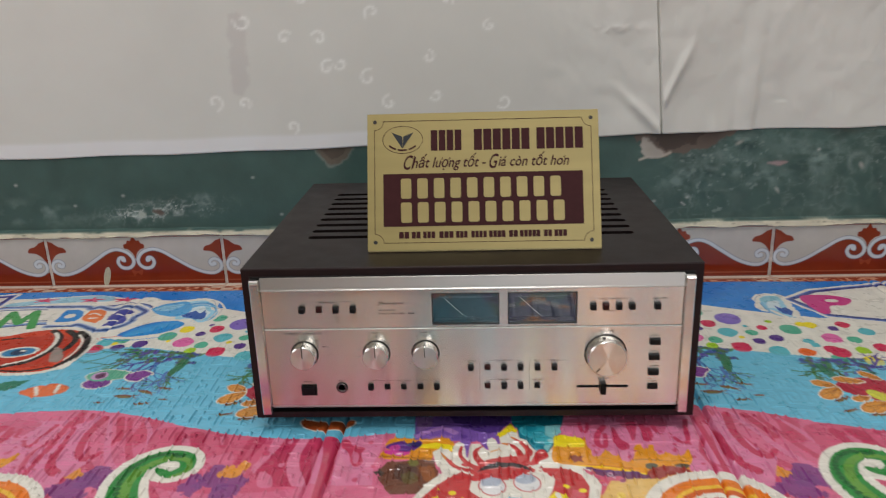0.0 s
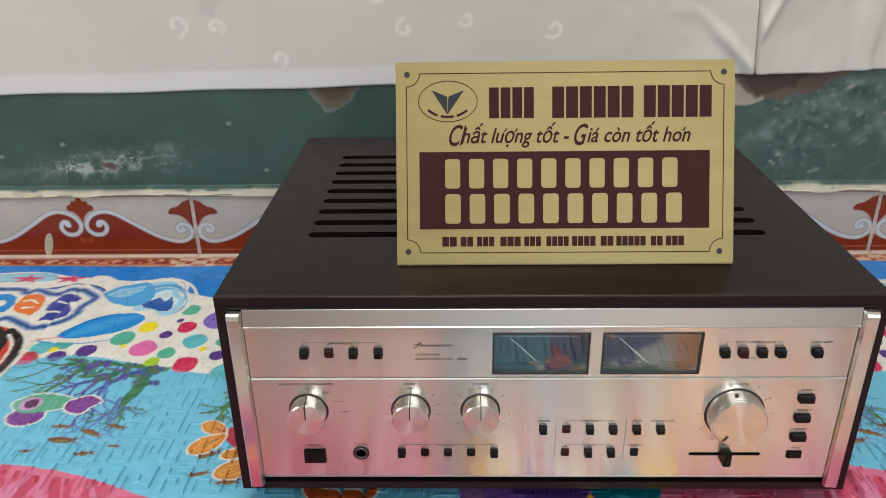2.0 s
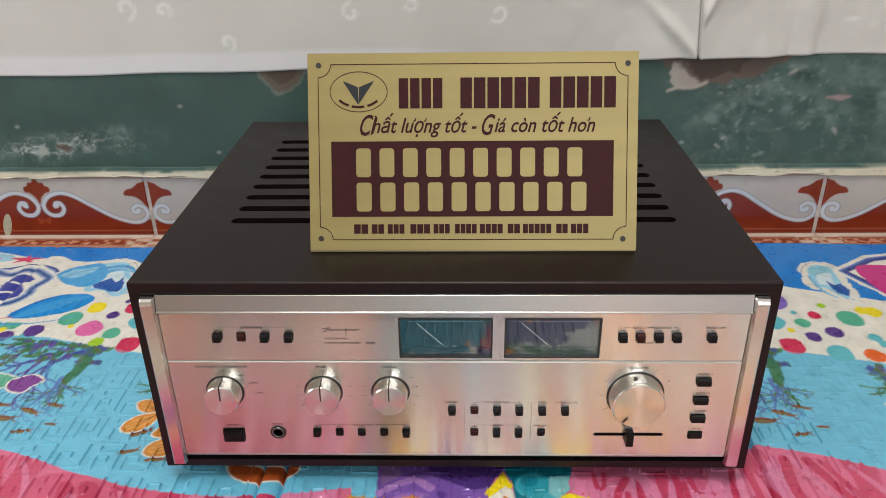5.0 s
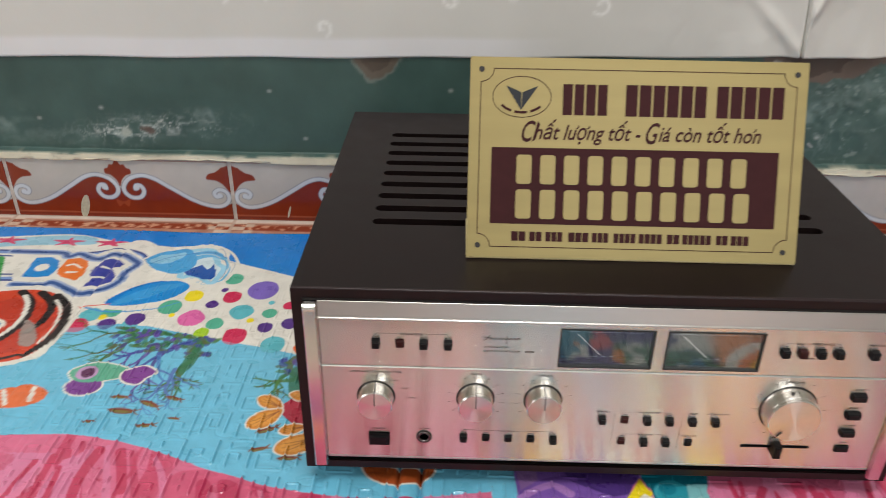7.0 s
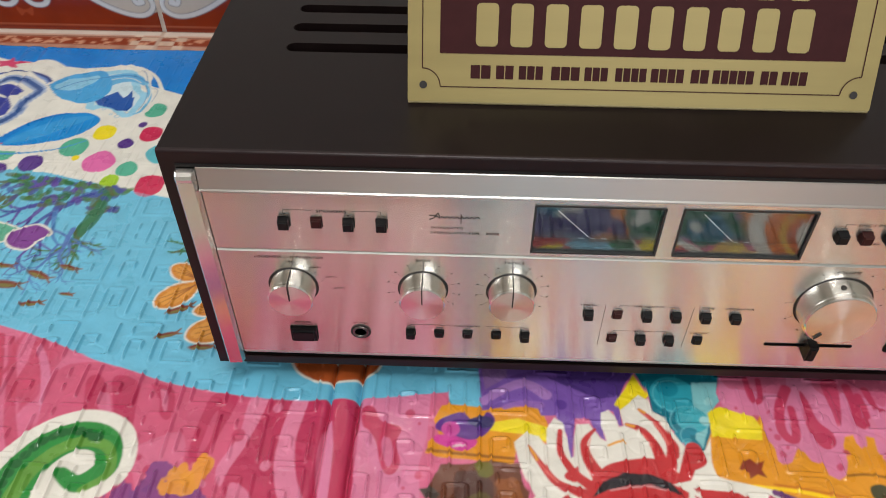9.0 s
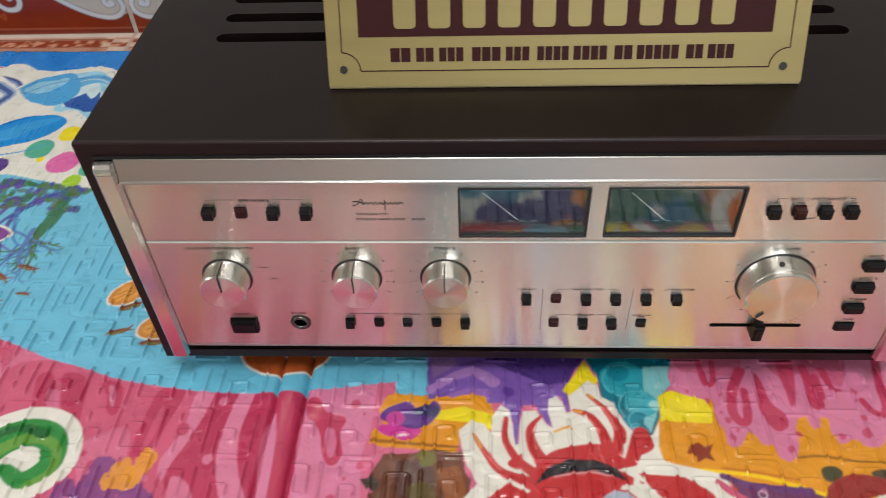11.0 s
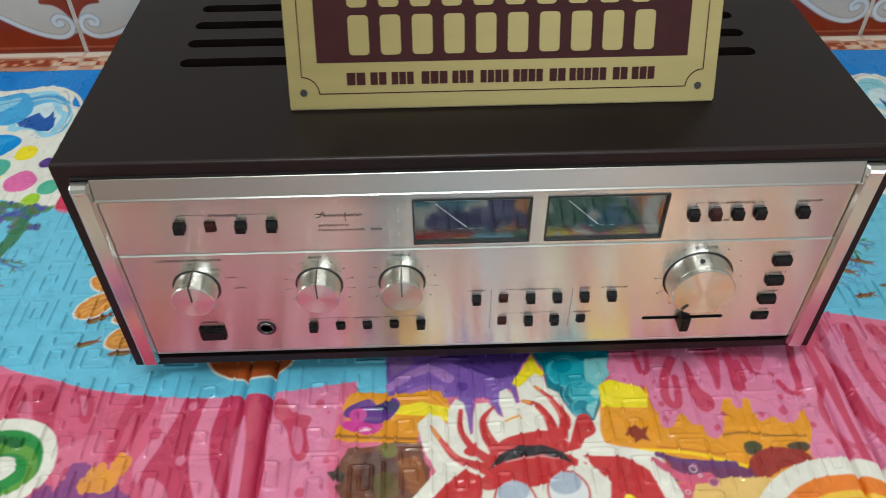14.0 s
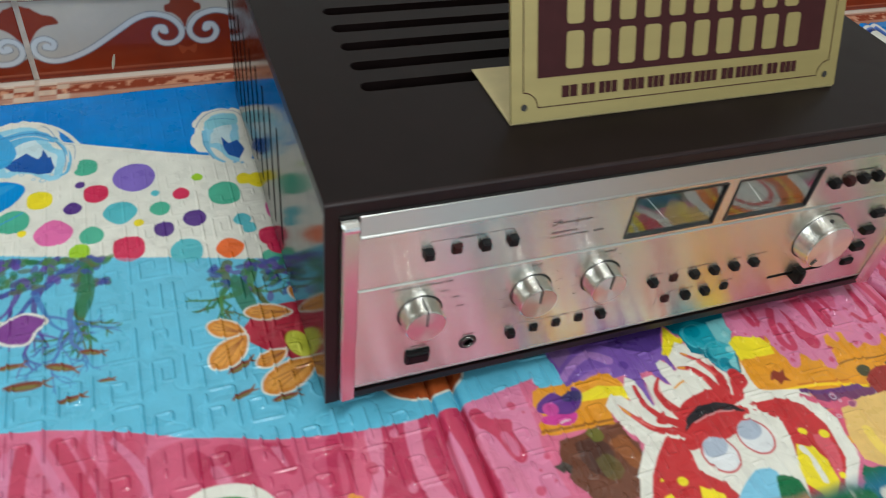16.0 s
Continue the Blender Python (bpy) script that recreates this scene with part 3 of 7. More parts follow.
wave = np.interp(tu, [0, 0.005, 0.015, 0.022, 0.030, 0.045, 0.055, 0.065, 0.090, 0.110, 0.125, 0.15],
                 [0.046, 0.050, 0.060, 0.0635, 0.0645, 0.0605, 0.055, 0.048, 0.0325, 0.0245, 0.0225, 0.030])
toward(TILE, (wave - tv) / 0.0009, RUST)
toward(TILE, ((wave - tv) / 0.0009).clip(0, 1) * (cloud(TILE.U * 30, TILE.V * 12, 3) - 0.45) * 1.2, srgb(118, 40, 22))
for side in (-1, 1):
    # palmettes: one on the middle, half of one at each end
    TILE.blob([(side * a, b) for a, b in ((-0.001, 0.050), (0.004, 0.058), (0.010, 0.0640), (0.0165, 0.0665), (0.0165, 0.0725), (0.0120, 0.0745), (0.0095, 0.0790), (0.0050, 0.0790), (0.0022, 0.0835), (-0.001, 0.0845))], RUST)
    TILE.blob([(side * (0.1425 - a), b) for a, b in ((-0.002, 0.040), (0.004, 0.046), (0.010, 0.0540), (0.018, 0.0590), (0.0300, 0.0610), (0.0270, 0.0680), (0.0190, 0.0705), (0.0130, 0.0745), (0.0080, 0.0780), (-0.002, 0.0765))], RUST)
    s = [(side * a, b) for a, b in ((0.0190, 0.0455), (0.0205, 0.0500), (0.0265, 0.0495), (0.0295, 0.0420), (0.0240, 0.0340), (0.0130, 0.0330), (0.0050, 0.0395), (0.0045, 0.0490), (0.0130, 0.0595), (0.0290, 0.0645), (0.0450, 0.0605),
                                    (0.0650, 0.0480), (0.0900, 0.0325), (0.1100, 0.0245), (0.1250, 0.0230), (0.1350, 0.0275), (0.1390, 0.0355), (0.1355, 0.0440), (0.1270, 0.0465), (0.1205, 0.0420), (0.1225, 0.0365), (0.1285, 0.0375))]
    TILE.stroke(s, 0.0066, 0.0062, OUTLINE)
    TILE.stroke(s, 0.0052, 0.0048, PALE)
    TILE.ellipse(side * 0.0205, 0.0468, 0.0040, 0.0034, PALE)
    TILE.ellipse(side * 0.1272, 0.0385, 0.0036, 0.0032, PALE)
TILE.blob([(-0.009, 0.03), (0, 0.027), (0.009, 0.03), (0.006, 0.02), (0, 0.024), (-0.006, 0.02)], srgb(176, 86, 54), 0.5)
toward(TILE, ((tv - (TILE_H - 0.0055)) / 0.0008).clip(0, 1), srgb(134, 52, 32))
toward(TILE, (1 - np.abs(tv - (TILE_H - 0.0085)) / 0.0009), srgb(134, 52, 32))
toward(TILE, (1 - np.abs(tv - 0.0075) / 0.0009), srgb(110, 30, 20))
toward(TILE, (1 - np.abs(tv - 0.0105) / 0.0008), srgb(190, 120, 90))
toward(TILE, ((0.0045 - tv) / 0.0008).clip(0, 1), srgb(206, 184, 166))
tgu, tgv = spaced((-TILE_W / 2, TILE_W / 2, 0.0011)), spaced((0, TILE_H, 0.0011))
T_U, T_V = np.meshgrid(tgu, tgv)


def tile_place(U, V):
    du = np.minimum(U + TILE_W / 2, TILE_W / 2 - U)
    dv = np.minimum(V, TILE_H - V)
    d = np.minimum(du, dv)
    return U, 0.0008 * np.exp(-d / 0.0010), V


tile_row = tagged(new("tile_skirting"), "row of glazed border tiles with rust scrolls", "skirting tiles", kind="structure")
tile_row.location = (0, 0.46, TILE_LOW)
first = None
for k in range(-2, 4):
    x = -0.5425 + 0.2875 * (k + 0)
    if first is None:
        ob = grid_sheet("tile", tgu, tgv, tile_place, TILE.sample(T_U, T_V)[0], M_TILE, (0, 0.009, 0))
        first = ob
    else:
        ob = new("tile", first.data)
    ob.location = (x + 0.2875, 0.4575, TILE_LOW)
    under(ob, tile_row)
part("grout_bed", box(-1.0, 1.0, 0.4590, 0.474, -0.011, 0.0815), M_GROUT, tile_row)
# chipped glaze marks
for cx, cz, w, h in ((-0.594, 0.008, 0.0115, 0.033), (-0.327, 0.006, 0.003, 0.017)):
    bm = turned([(0, -0.0004), (0.5, 0), (0, 0.0004)], 20)
    for v in bm.verts:
        v.co = Vector((v.co.x * w + v.co.z * h * 0.25, v.co.y, v.co.z * h))
    part("chip", bm, material("bare_tile", (0.50, 0.48, 0.36), 0.8, 0, 0.2, 300), tile_row, at=(cx, 0.4573, cz))

# narrow patterned floor border between the tiles and the mat
BORDER = Canvas(-1.0, 1.0, 0.40, 0.46, 0.0015, srgb(186, 140, 118))
bu, bv = BORDER.U, BORDER.V
toward(BORDER, (cloud(bu * 60, bv * 60, 3) - 0.45) * 1.2, srgb(150, 100, 80))
toward(BORDER, (0.0085 - np.abs(bv - 0.4345)) / 0.0015, srgb(142, 66, 44))
toward(BORDER, ((0.0075 - np.abs(bv - 0.4345)) / 0.0015).clip(0, 1) * (cloud(bu * 190, bv * 190, 2) - 0.52) * 9, srgb(206, 150, 120))
toward(BORDER, (1 - np.abs(bv - 0.4445) / 0.0012), srgb(96, 44, 34))
joint = (bu + 0.5400 - TILE_W / 2) % 0.2875
joint = np.minimum(joint, 0.2875 - joint)
toward(BORDER, ((0.030 - joint) / 0.002).clip(0, 1) * ((np.floor(bu * 55) + np.floor(bv * 110)) % 2) * 0.8, srgb(212, 190, 168))
toward(BORDER, (bv - 0.4475) / 0.0015, srgb(214, 200, 186))
toward(BORDER, (0.0025 - joint) / 0.001, srgb(190, 164, 146))
fx, fy = spaced((-1.0, -0.8, 0.01), (-0.8, 0.7, 0.0022), (0.7, 1.0, 0.01)), spaced((0.403, 0.4572, 0.0018))
F_U, F_V = np.meshgrid(fx, fy)
border_strip = grid_sheet("floor_border", fx, fy, lambda U, V: (U, V, -0.0065 - 0.001 * np.exp(-((V - 0.4465) / 0.001) ** 2)), BORDER.sample(F_U, F_V)[0], M_TILE, (0, 0, -0.0045))
tagged(border_strip, "rust and cream patterned floor border tiles beside the mat", "floor", kind="structure")


# ---------------------------------------------------------------- the printed play mat
PER = 0.664
PRINT = Canvas(-0.433, -0.433 + PER, -0.90, 0.44, 0.0006, srgb(104, 184, 212), PER)
pu, pv = PRINT.U, PRINT.V
BLUE, WHITE, WATER = srgb(0, 122, 204), srgb(226, 222, 210), srgb(108, 186, 212)
PINK, MAGENTA, ROSE, LIGHTPINK = srgb(210, 106, 138), srgb(190, 62, 94), srgb(214, 124, 154), srgb(212, 124, 158)
YELLOW, ORANGE, RED = srgb(236, 214, 36), srgb(222, 148, 34), srgb(190, 46, 50)
NAVY, DOTGREEN, DOTTEAL, DOTPURPLE, DOTRED, DOTPINK = srgb(36, 60, 130), srgb(84, 172, 142), srgb(92, 180, 190), srgb(86, 52, 130), srgb(204, 44, 84), srgb(220, 104, 164)

blue_edge = np.interp(pu, [-0.44, -0.425, -0.362, -0.289, -0.2, -0.1, 0.0, 0.1, 0.18, 0.23], [0.365, 0.360, 0.334, 0.305, 0.275, 0.28, 0.31, 0.36, 0.375, 0.367])
water_edge = np.interp(pu, [-0.44, -0.42, -0.36, -0.3, -0.25, -0.17, -0.05, 0.08, 0.157, 0.21, 0.23], [0.204, 0.203, 0.187, 0.172, 0.158, 0.145, 0.15, 0.18, 0.197, 0.206, 0.205])
edge = np.array(curve_through([(-0.47, 0.046), (-0.433, 0.0455), (-0.40, 0.0415), (-0.37, 0.034), (-0.34, 0.0235), (-0.31, 0.011), (-0.284, 0.003), (-0.256, -0.006), (-0.226, -0.0115),
                               (-0.19, -0.0155), (-0.156, -0.0155), (-0.121, -0.012), (-0.082, -0.006), (-0.03, 0.006), (0.05, 0.022), (0.12, 0.033), (0.18, 0.043), (0.231, 0.0455), (0.26, 0.044)], False))
pink_edge = np.interp(pu, edge[:, 0], edge[:, 1])
toward(PRINT, (cloud(pu * 14, pv * 14, 3) - 0.5) * 0.7, srgb(122, 196, 218))
toward(PRINT, (pv - water_edge) / 0.001, WHITE)
toward(PRINT, (pv - blue_edge) / 0.001, BLUE)
toward(PRINT, ((pv - blue_edge) / 0.001).clip(0, 1) * (cloud(pu * 8, pv * 60, 3) - 0.5) * 0.8, srgb(0, 142, 216))

# the pink field: running drips of three tones, long in v
pink = np.clip((pink_edge - pv) / 0.001, 0, 1)
warp = 0.018 * (cloud(pu * 12, pv * 14, 3) - 0.5)
drip = cloud((pu + warp) * 62, pv * 13 + 3, 3)
toward(PRINT, pink, PINK)
west = np.clip((-0.32 - pu) / 0.02, 0, 1)
toward(PRINT, pink * west * np.clip((drip - 0.50) / 0.02, 0, 1) * 0.85, MAGENTA)
for k in range(4):
    a = -0.416 + 0.022 * k
    PRINT.stroke([(a, np.interp(a, edge[:, 0], edge[:, 1]) - 0.008), (a + 0.012, 0.0), (a + 0.034, -0.05), (a + 0.074, -0.10), (a + 0.10, -0.14)], 0.004, 0.011, (MAGENTA, LIGHTPINK)[k % 2], 0.75)
rng = random.Random(11)
for _ in range(60):
    u, v = rng.uniform(-0.43, 0.23), rng.uniform(-0.16, 0.02)
    if v < np.interp(u, pu[0], pink_edge[0]) - 0.006:
        PRINT.ellipse(u, v, rng.uniform(0.0006, 0.002), rng.uniform(0.0006, 0.0024), rng.choice((MAGENTA, ROSE)), rng.uniform(0, 90), 0.6)

# coloured dots, by colour: u, v, radius in millimetres
DOTS = (
    (DOTGREEN, ((-0.358, 0.299, 9), (-0.412, 0.240, 11), (-0.356, 0.211, 8), (-0.304, 0.232, 7), (-0.252, 0.240, 12), (-0.225, 0.153, 10), (-0.185, 0.207, 8), (0.195, 0.229, 9))),
    (DOTTEAL, ((-0.334, 0.234, 11), (-0.306, 0.252, 3), (-0.243, 0.204, 6), (-0.289, 0.177, 11), (-0.16, 0.230, 9), (-0.239, 0.193, 5), (0.175, 0.222, 10), (0.222, 0.205, 8))),
    (srgb(126, 102, 186), ((-0.321, 0.277, 15),)),
    (DOTPURPLE, ((-0.369, 0.247, 6), (-0.279, 0.214, 8), (-0.303, 0.206, 7), (-0.363, 0.276, 3.5), (-0.440, 0.216, 9), (-0.466, 0.206, 8), (-0.197, 0.241, 6))),
    (DOTRED, ((-0.351, 0.262, 9), (-0.286, 0.247, 6), (-0.330, 0.190, 11), (-0.224, 0.180, 9), (-0.18, 0.253, 8), (-0.218, 0.172, 11), (-0.163, 0.183, 9), (-0.495, 0.202, 10))),
    (DOTPINK, ((-0.383, 0.220, 12), (-0.211, 0.212, 11))),
    (YELLOW, ((-0.393, 0.263, 9), (-0.233, 0.256, 6), (-0.321, 0.218, 3.5), (-0.222, 0.253, 8), (-0.19, 0.147, 10), (-0.475, 0.218, 4), (-0.405, 0.225, 3))),
    (srgb(232, 104, 38), ((-0.257, 0.173, 9),)),
    (srgb(160, 200, 40), ((-0.271, 0.266, 4), (-0.365, 0.194, 7), (-0.189, 0.176, 8))),
)
for colour, places in DOTS:
    for u, v, r in places:
        PRINT.blob([(u + r * 0.00113 * (1 + 0.07 * math.sin(3.1 * k + 900 * u)) * math.cos(k * 0.785), v + r * 0.00126 * (1 + 0.07 * math.sin(2.3 * k + 700 * v)) * math.sin(k * 0.785)) for k in range(8)], colour)
toward(PRINT, np.clip((water_edge - pv) / 0.001, 0, 1) * np.clip((pv - pink_edge - 0.09) / 0.002, 0, 1) * 0.35, WATER)

# breaking wave, blue lens and the white-edged title cloud

def wave(pts):
    """A breaking wave: pale blue water under a scalloped white edge."""
    PRINT.blob(pts, WHITE, grow=0.0005, wobble=0.0042)
    PRINT.blob(pts, srgb(150, 204, 226), grow=-0.009, wobble=0.002)
    PRINT.blob(pts, srgb(212, 226, 228), 0.85, grow=-0.016, wobble=0.003)
    edge_line = curve_through([(u * 0.93 + 0.07 * sum(p[0] for p in pts) / len(pts), v * 0.93 + 0.07 * sum(p[1] for p in pts) / len(pts)) for u, v in pts], True, 4)
    PRINT.stroke(edge_line[3:len(edge_line) // 2], 0.0011, 0.0005, srgb(60, 110, 160), 0.8, smooth=False)


# foam-edged waves
wave([(-0.439, 0.366), (-0.426, 0.375), (-0.405, 0.379), (-0.387, 0.367), (-0.376, 0.34), (-0.364, 0.333), (-0.365, 0.305), (-0.371, 0.284), (-0.389, 0.278), (-0.406, 0.292), (-0.418, 0.286), (-0.435, 0.304)])
PRINT.blob([(-0.437, 0.345), (-0.421, 0.358), (-0.403, 0.363), (-0.387, 0.355), (-0.382, 0.341), (-0.394, 0.347), (-0.407, 0.345), (-0.419, 0.334), (-0.432, 0.323)], srgb(96, 172, 214))
PRINT.stroke([(-0.429, 0.341), (-0.412, 0.353), (-0.398, 0.353), (-0.387, 0.346)], 0.0009, 0.0009, WHITE)
PRINT.stroke([(-0.425, 0.35), (-0.407, 0.359), (-0.389, 0.352)], 0.0006, 0.0006, srgb(44, 110, 170))
PRINT.stroke([(-0.382, 0.347), (-0.375, 0.333), (-0.37, 0.317), (-0.372, 0.298), (-0.377, 0.293)], 0.0041, 0.0023, srgb(110, 180, 216))
PRINT.stroke([(-0.381, 0.341), (-0.375, 0.328), (-0.373, 0.311), (-0.375, 0.299)], 0.0007, 0.0006, srgb(44, 110, 170))
PRINT.stroke([(-0.379, 0.343), (-0.372, 0.329), (-0.371, 0.31)], 0.0009, 0.0009, WHITE)
PRINT.polygon([(-0.421, 0.314), (-0.413, 0.322), (-0.404, 0.329), (-0.395, 0.319), (-0.392, 0.323), (-0.391, 0.332), (-0.387, 0.319), (-0.385, 0.32), (-0.382, 0.304), (-0.385, 0.298), (-0.394, 0.298), (-0.402, 0.302), (-0.415, 0.306)], srgb(34, 84, 162), wobble=0.0006)
PRINT.ellipse(-0.407, 0.3, 0.0020, 0.0019, srgb(130, 184, 212))
PRINT.ellipse(-0.391, 0.289, 0.0027, 0.0026, srgb(130, 184, 212))
PRINT.ellipse(-0.384, 0.295, 0.0020, 0.0019, srgb(130, 184, 212))
PRINT.ellipse(-0.398, 0.292, 0.0016, 0.0015, srgb(130, 184, 212))
PRINT.ellipse(-0.407, 0.3, 0.0014, 0.0013, WHITE)
PRINT.ellipse(-0.391, 0.289, 0.0019, 0.0018, WHITE)
PRINT.ellipse(-0.384, 0.295, 0.0014, 0.0013, WHITE)
PRINT.ellipse(-0.398, 0.292, 0.0010, 0.0010, WHITE)
wave([(-0.269, 0.32), (-0.262, 0.348), (-0.249, 0.364), (-0.233, 0.367), (-0.22, 0.357), (-0.218, 0.326), (-0.226, 0.273), (-0.245, 0.277), (-0.256, 0.296), (-0.265, 0.303)])
PRINT.blob([(-0.255, 0.346), (-0.244, 0.355), (-0.227, 0.356), (-0.226, 0.34), (-0.24, 0.338), (-0.252, 0.334)], srgb(140, 200, 214))
PRINT.stroke([(-0.251, 0.349), (-0.239, 0.35), (-0.228, 0.346)], 0.0009, 0.0009, srgb(70, 140, 180))
PRINT.stroke([(-0.257, 0.332), (-0.257, 0.31), (-0.253, 0.292), (-0.246, 0.283)], 0.0041, 0.0027, srgb(126, 188, 218))
PRINT.stroke([(-0.259, 0.329), (-0.259, 0.309), (-0.254, 0.289)], 0.0008, 0.0008, srgb(60, 130, 180))
PRINT.polygon([(-0.243, 0.32), (-0.238, 0.31), (-0.23, 0.314), (-0.226, 0.299), (-0.232, 0.285), (-0.241, 0.293), (-0.244, 0.306)], srgb(34, 84, 162), wobble=0.0008)
PRINT.ellipse(-0.237, 0.281, 0.0017, 0.0017, srgb(130, 184, 212))
PRINT.ellipse(-0.231, 0.279, 0.0016, 0.0015, srgb(130, 184, 212))
PRINT.blob([(-0.500, 0.244), (-0.470, 0.283), (-0.430, 0.300), (-0.398, 0.283), (-0.418, 0.252), (-0.46, 0.232)], WHITE)
PRINT.blob([(-0.484, 0.245), (-0.465, 0.277), (-0.435, 0.292), (-0.404, 0.280), (-0.425, 0.255), (-0.455, 0.241)], srgb(10, 120, 200))
PRINT.stroke([(-0.50, 0.235), (-0.47, 0.228), (-0.43, 0.235), (-0.405, 0.25)], 0.003, 0.001, srgb(70, 150, 205))
PRINT.stroke([(-0.52, 0.236), (-0.50, 0.238), (-0.47, 0.245)], 0.003, 0.001, srgb(220, 90, 70))
title = [(-0.75, 0.365), (-0.66, 0.385), (-0.58, 0.394), (-0.52, 0.380), (-0.49, 0.385), (-0.462, 0.360), (-0.470, 0.320), (-0.50, 0.275), (-0.54, 0.255), (-0.60, 0.262), (-0.68, 0.255), (-0.75, 0.262)]
PRINT.blob(title, WHITE)
PRINT.blob([(-0.70, 0.365), (-0.62, 0.388), (-0.56, 0.390), (-0.55, 0.372), (-0.62, 0.366), (-0.70, 0.352)], srgb(120, 190, 215), 0.8)
for u in (-0.655, -0.582, -0.53):
    for k in range(5):
        a = 0.3 + k * 1.2566
        PRINT.stroke([(u, 0.376), (u + 0.02 * math.cos(a), 0.376 + 0.010 * math.sin(a))], 0.009, 0.002, srgb(206, 64, 104))
ring = [(-0.72, 0.340), (-0.62, 0.350), (-0.545, 0.350), (-0.51, 0.360), (-0.478, 0.345), (-0.488, 0.315), (-0.515, 0.285), (-0.56, 0.285), (-0.62, 0.288), (-0.72, 0.272)]
PRINT.blob(ring, NAVY, grow=0.004)
PRINT.blob(ring, srgb(120, 150, 200), grow=0.0005)
PRINT.blob(ring, WHITE, grow=-0.005)
PRINT.blob(ring, NAVY, grow=-0.009)
PRINT.blob(ring, WHITE, grow=-0.012)
# plain letter-sized colour shapes
PRINT.stroke([(-0.67, 0.274), (-0.677, 0.328), (-0.648, 0.29), (-0.643, 0.331), (-0.621, 0.275)], 0.0125, 0.0125, srgb(52, 150, 70), smooth=False)
# rolling water behind the crest, and the letter-like shapes of the title
PRINT.blob([(-0.473, 0.342), (-0.454, 0.359), (-0.43, 0.365), (-0.414, 0.343), (-0.414, 0.32), (-0.431, 0.308), (-0.455, 0.317)], srgb(70, 160, 214), wobble=0.002)
PRINT.blob([(-0.468, 0.34), (-0.449, 0.352), (-0.431, 0.355), (-0.434, 0.34), (-0.454, 0.33)], srgb(150, 204, 226), 0.8, wobble=0.003)
PRINT.stroke([(-0.476, 0.34), (-0.459, 0.364), (-0.43, 0.372), (-0.398, 0.373), (-0.375, 0.356), (-0.356, 0.319)], 0.0030, 0.0036, WHITE)
PRINT.stroke([(-0.465, 0.33), (-0.447, 0.345), (-0.422, 0.355), (-0.398, 0.358), (-0.38, 0.346)], 0.0012, 0.0012, srgb(40, 110, 176), 0.8)
PRINT.blob([(-0.476, 0.241), (-0.464, 0.271), (-0.44, 0.288), (-0.42, 0.293), (-0.404, 0.282), (-0.414, 0.26), (-0.437, 0.247)], srgb(24, 136, 208))
PRINT.blob([(-0.476, 0.243), (-0.459, 0.267), (-0.433, 0.284), (-0.411, 0.287), (-0.429, 0.269), (-0.451, 0.251)], srgb(90, 180, 222), 0.3)
PRINT.polygon([(-0.595, 0.268), (-0.561, 0.269), (-0.546, 0.267), (-0.518, 0.250), (-0.498, 0.257), (-0.484, 0.270), (-0.476, 0.283), (-0.476, 0.303), (-0.467, 0.326), (-0.481, 0.345), (-0.503, 0.363), (-0.524, 0.359), (-0.535, 0.348), (-0.558, 0.357), (-0.576, 0.357), (-0.640, 0.357)], WHITE, wobble=0.001)
TITLE = [(-0.600, 0.278), (-0.568, 0.278), (-0.559, 0.284), (-0.539, 0.273), (-0.518, 0.261), (-0.508, 0.266), (-0.494, 0.274), (-0.485, 0.291), (-0.486, 0.308), (-0.479, 0.328), (-0.488, 0.338), (-0.502, 0.347), (-0.516, 0.348), (-0.530, 0.336), (-0.554, 0.348), (-0.566, 0.341), (-0.579, 0.350), (-0.636, 0.350)]
PRINT.stroke(TITLE, 0.0120, 0.0120, srgb(150, 168, 200))
PRINT.stroke(TITLE, 0.0058, 0.0058, srgb(52, 84, 142))
PRINT.polygon([(-0.602, 0.337), (-0.584, 0.339), (-0.572, 0.331), (-0.566, 0.314), (-0.568, 0.297), (-0.581, 0.294), (-0.598, 0.294), (-0.600, 0.314)], srgb(28, 134, 206))
PRINT.ellipse(*[(-0.585, 0.315)][0], 0.0075, 0.0085, WHITE)
PRINT.polygon([(-0.564, 0.335), (-0.550, 0.339), (-0.539, 0.332), (-0.534, 0.321), (-0.531, 0.302), (-0.535, 0.288), (-0.543, 0.292), (-0.554, 0.296), (-0.562, 0.303), (-0.565, 0.314), (-0.564, 0.328)], srgb(230, 116, 42))
PRINT.stroke([(-0.558, 0.321), (-0.551, 0.324), (-0.540, 0.316)], 0.0040, 0.0025, WHITE)
PRINT.stroke([(-0.552, 0.306), (-0.542, 0.307)], 0.0045, 0.0030, WHITE)
PRINT.polygon([(-0.506, 0.338), (-0.494, 0.327), (-0.497, 0.320), (-0.506, 0.318), (-0.502, 0.313), (-0.495, 0.302), (-0.493, 0.288), (-0.502, 0.280), (-0.513, 0.278), (-0.521, 0.275), (-0.519, 0.286), (-0.518, 0.292), (-0.524, 0.302), (-0.526, 0.311), (-0.524, 0.320), (-0.520, 0.334), (-0.514, 0.338)], srgb(60, 66, 152))
PRINT.stroke([(-0.520, 0.295), (-0.506, 0.298)], 0.0045, 0.0035, WHITE)
PRINT.stroke([(-0.517, 0.319), (-0.508, 0.317)], 0.0040, 0.0030, WHITE)
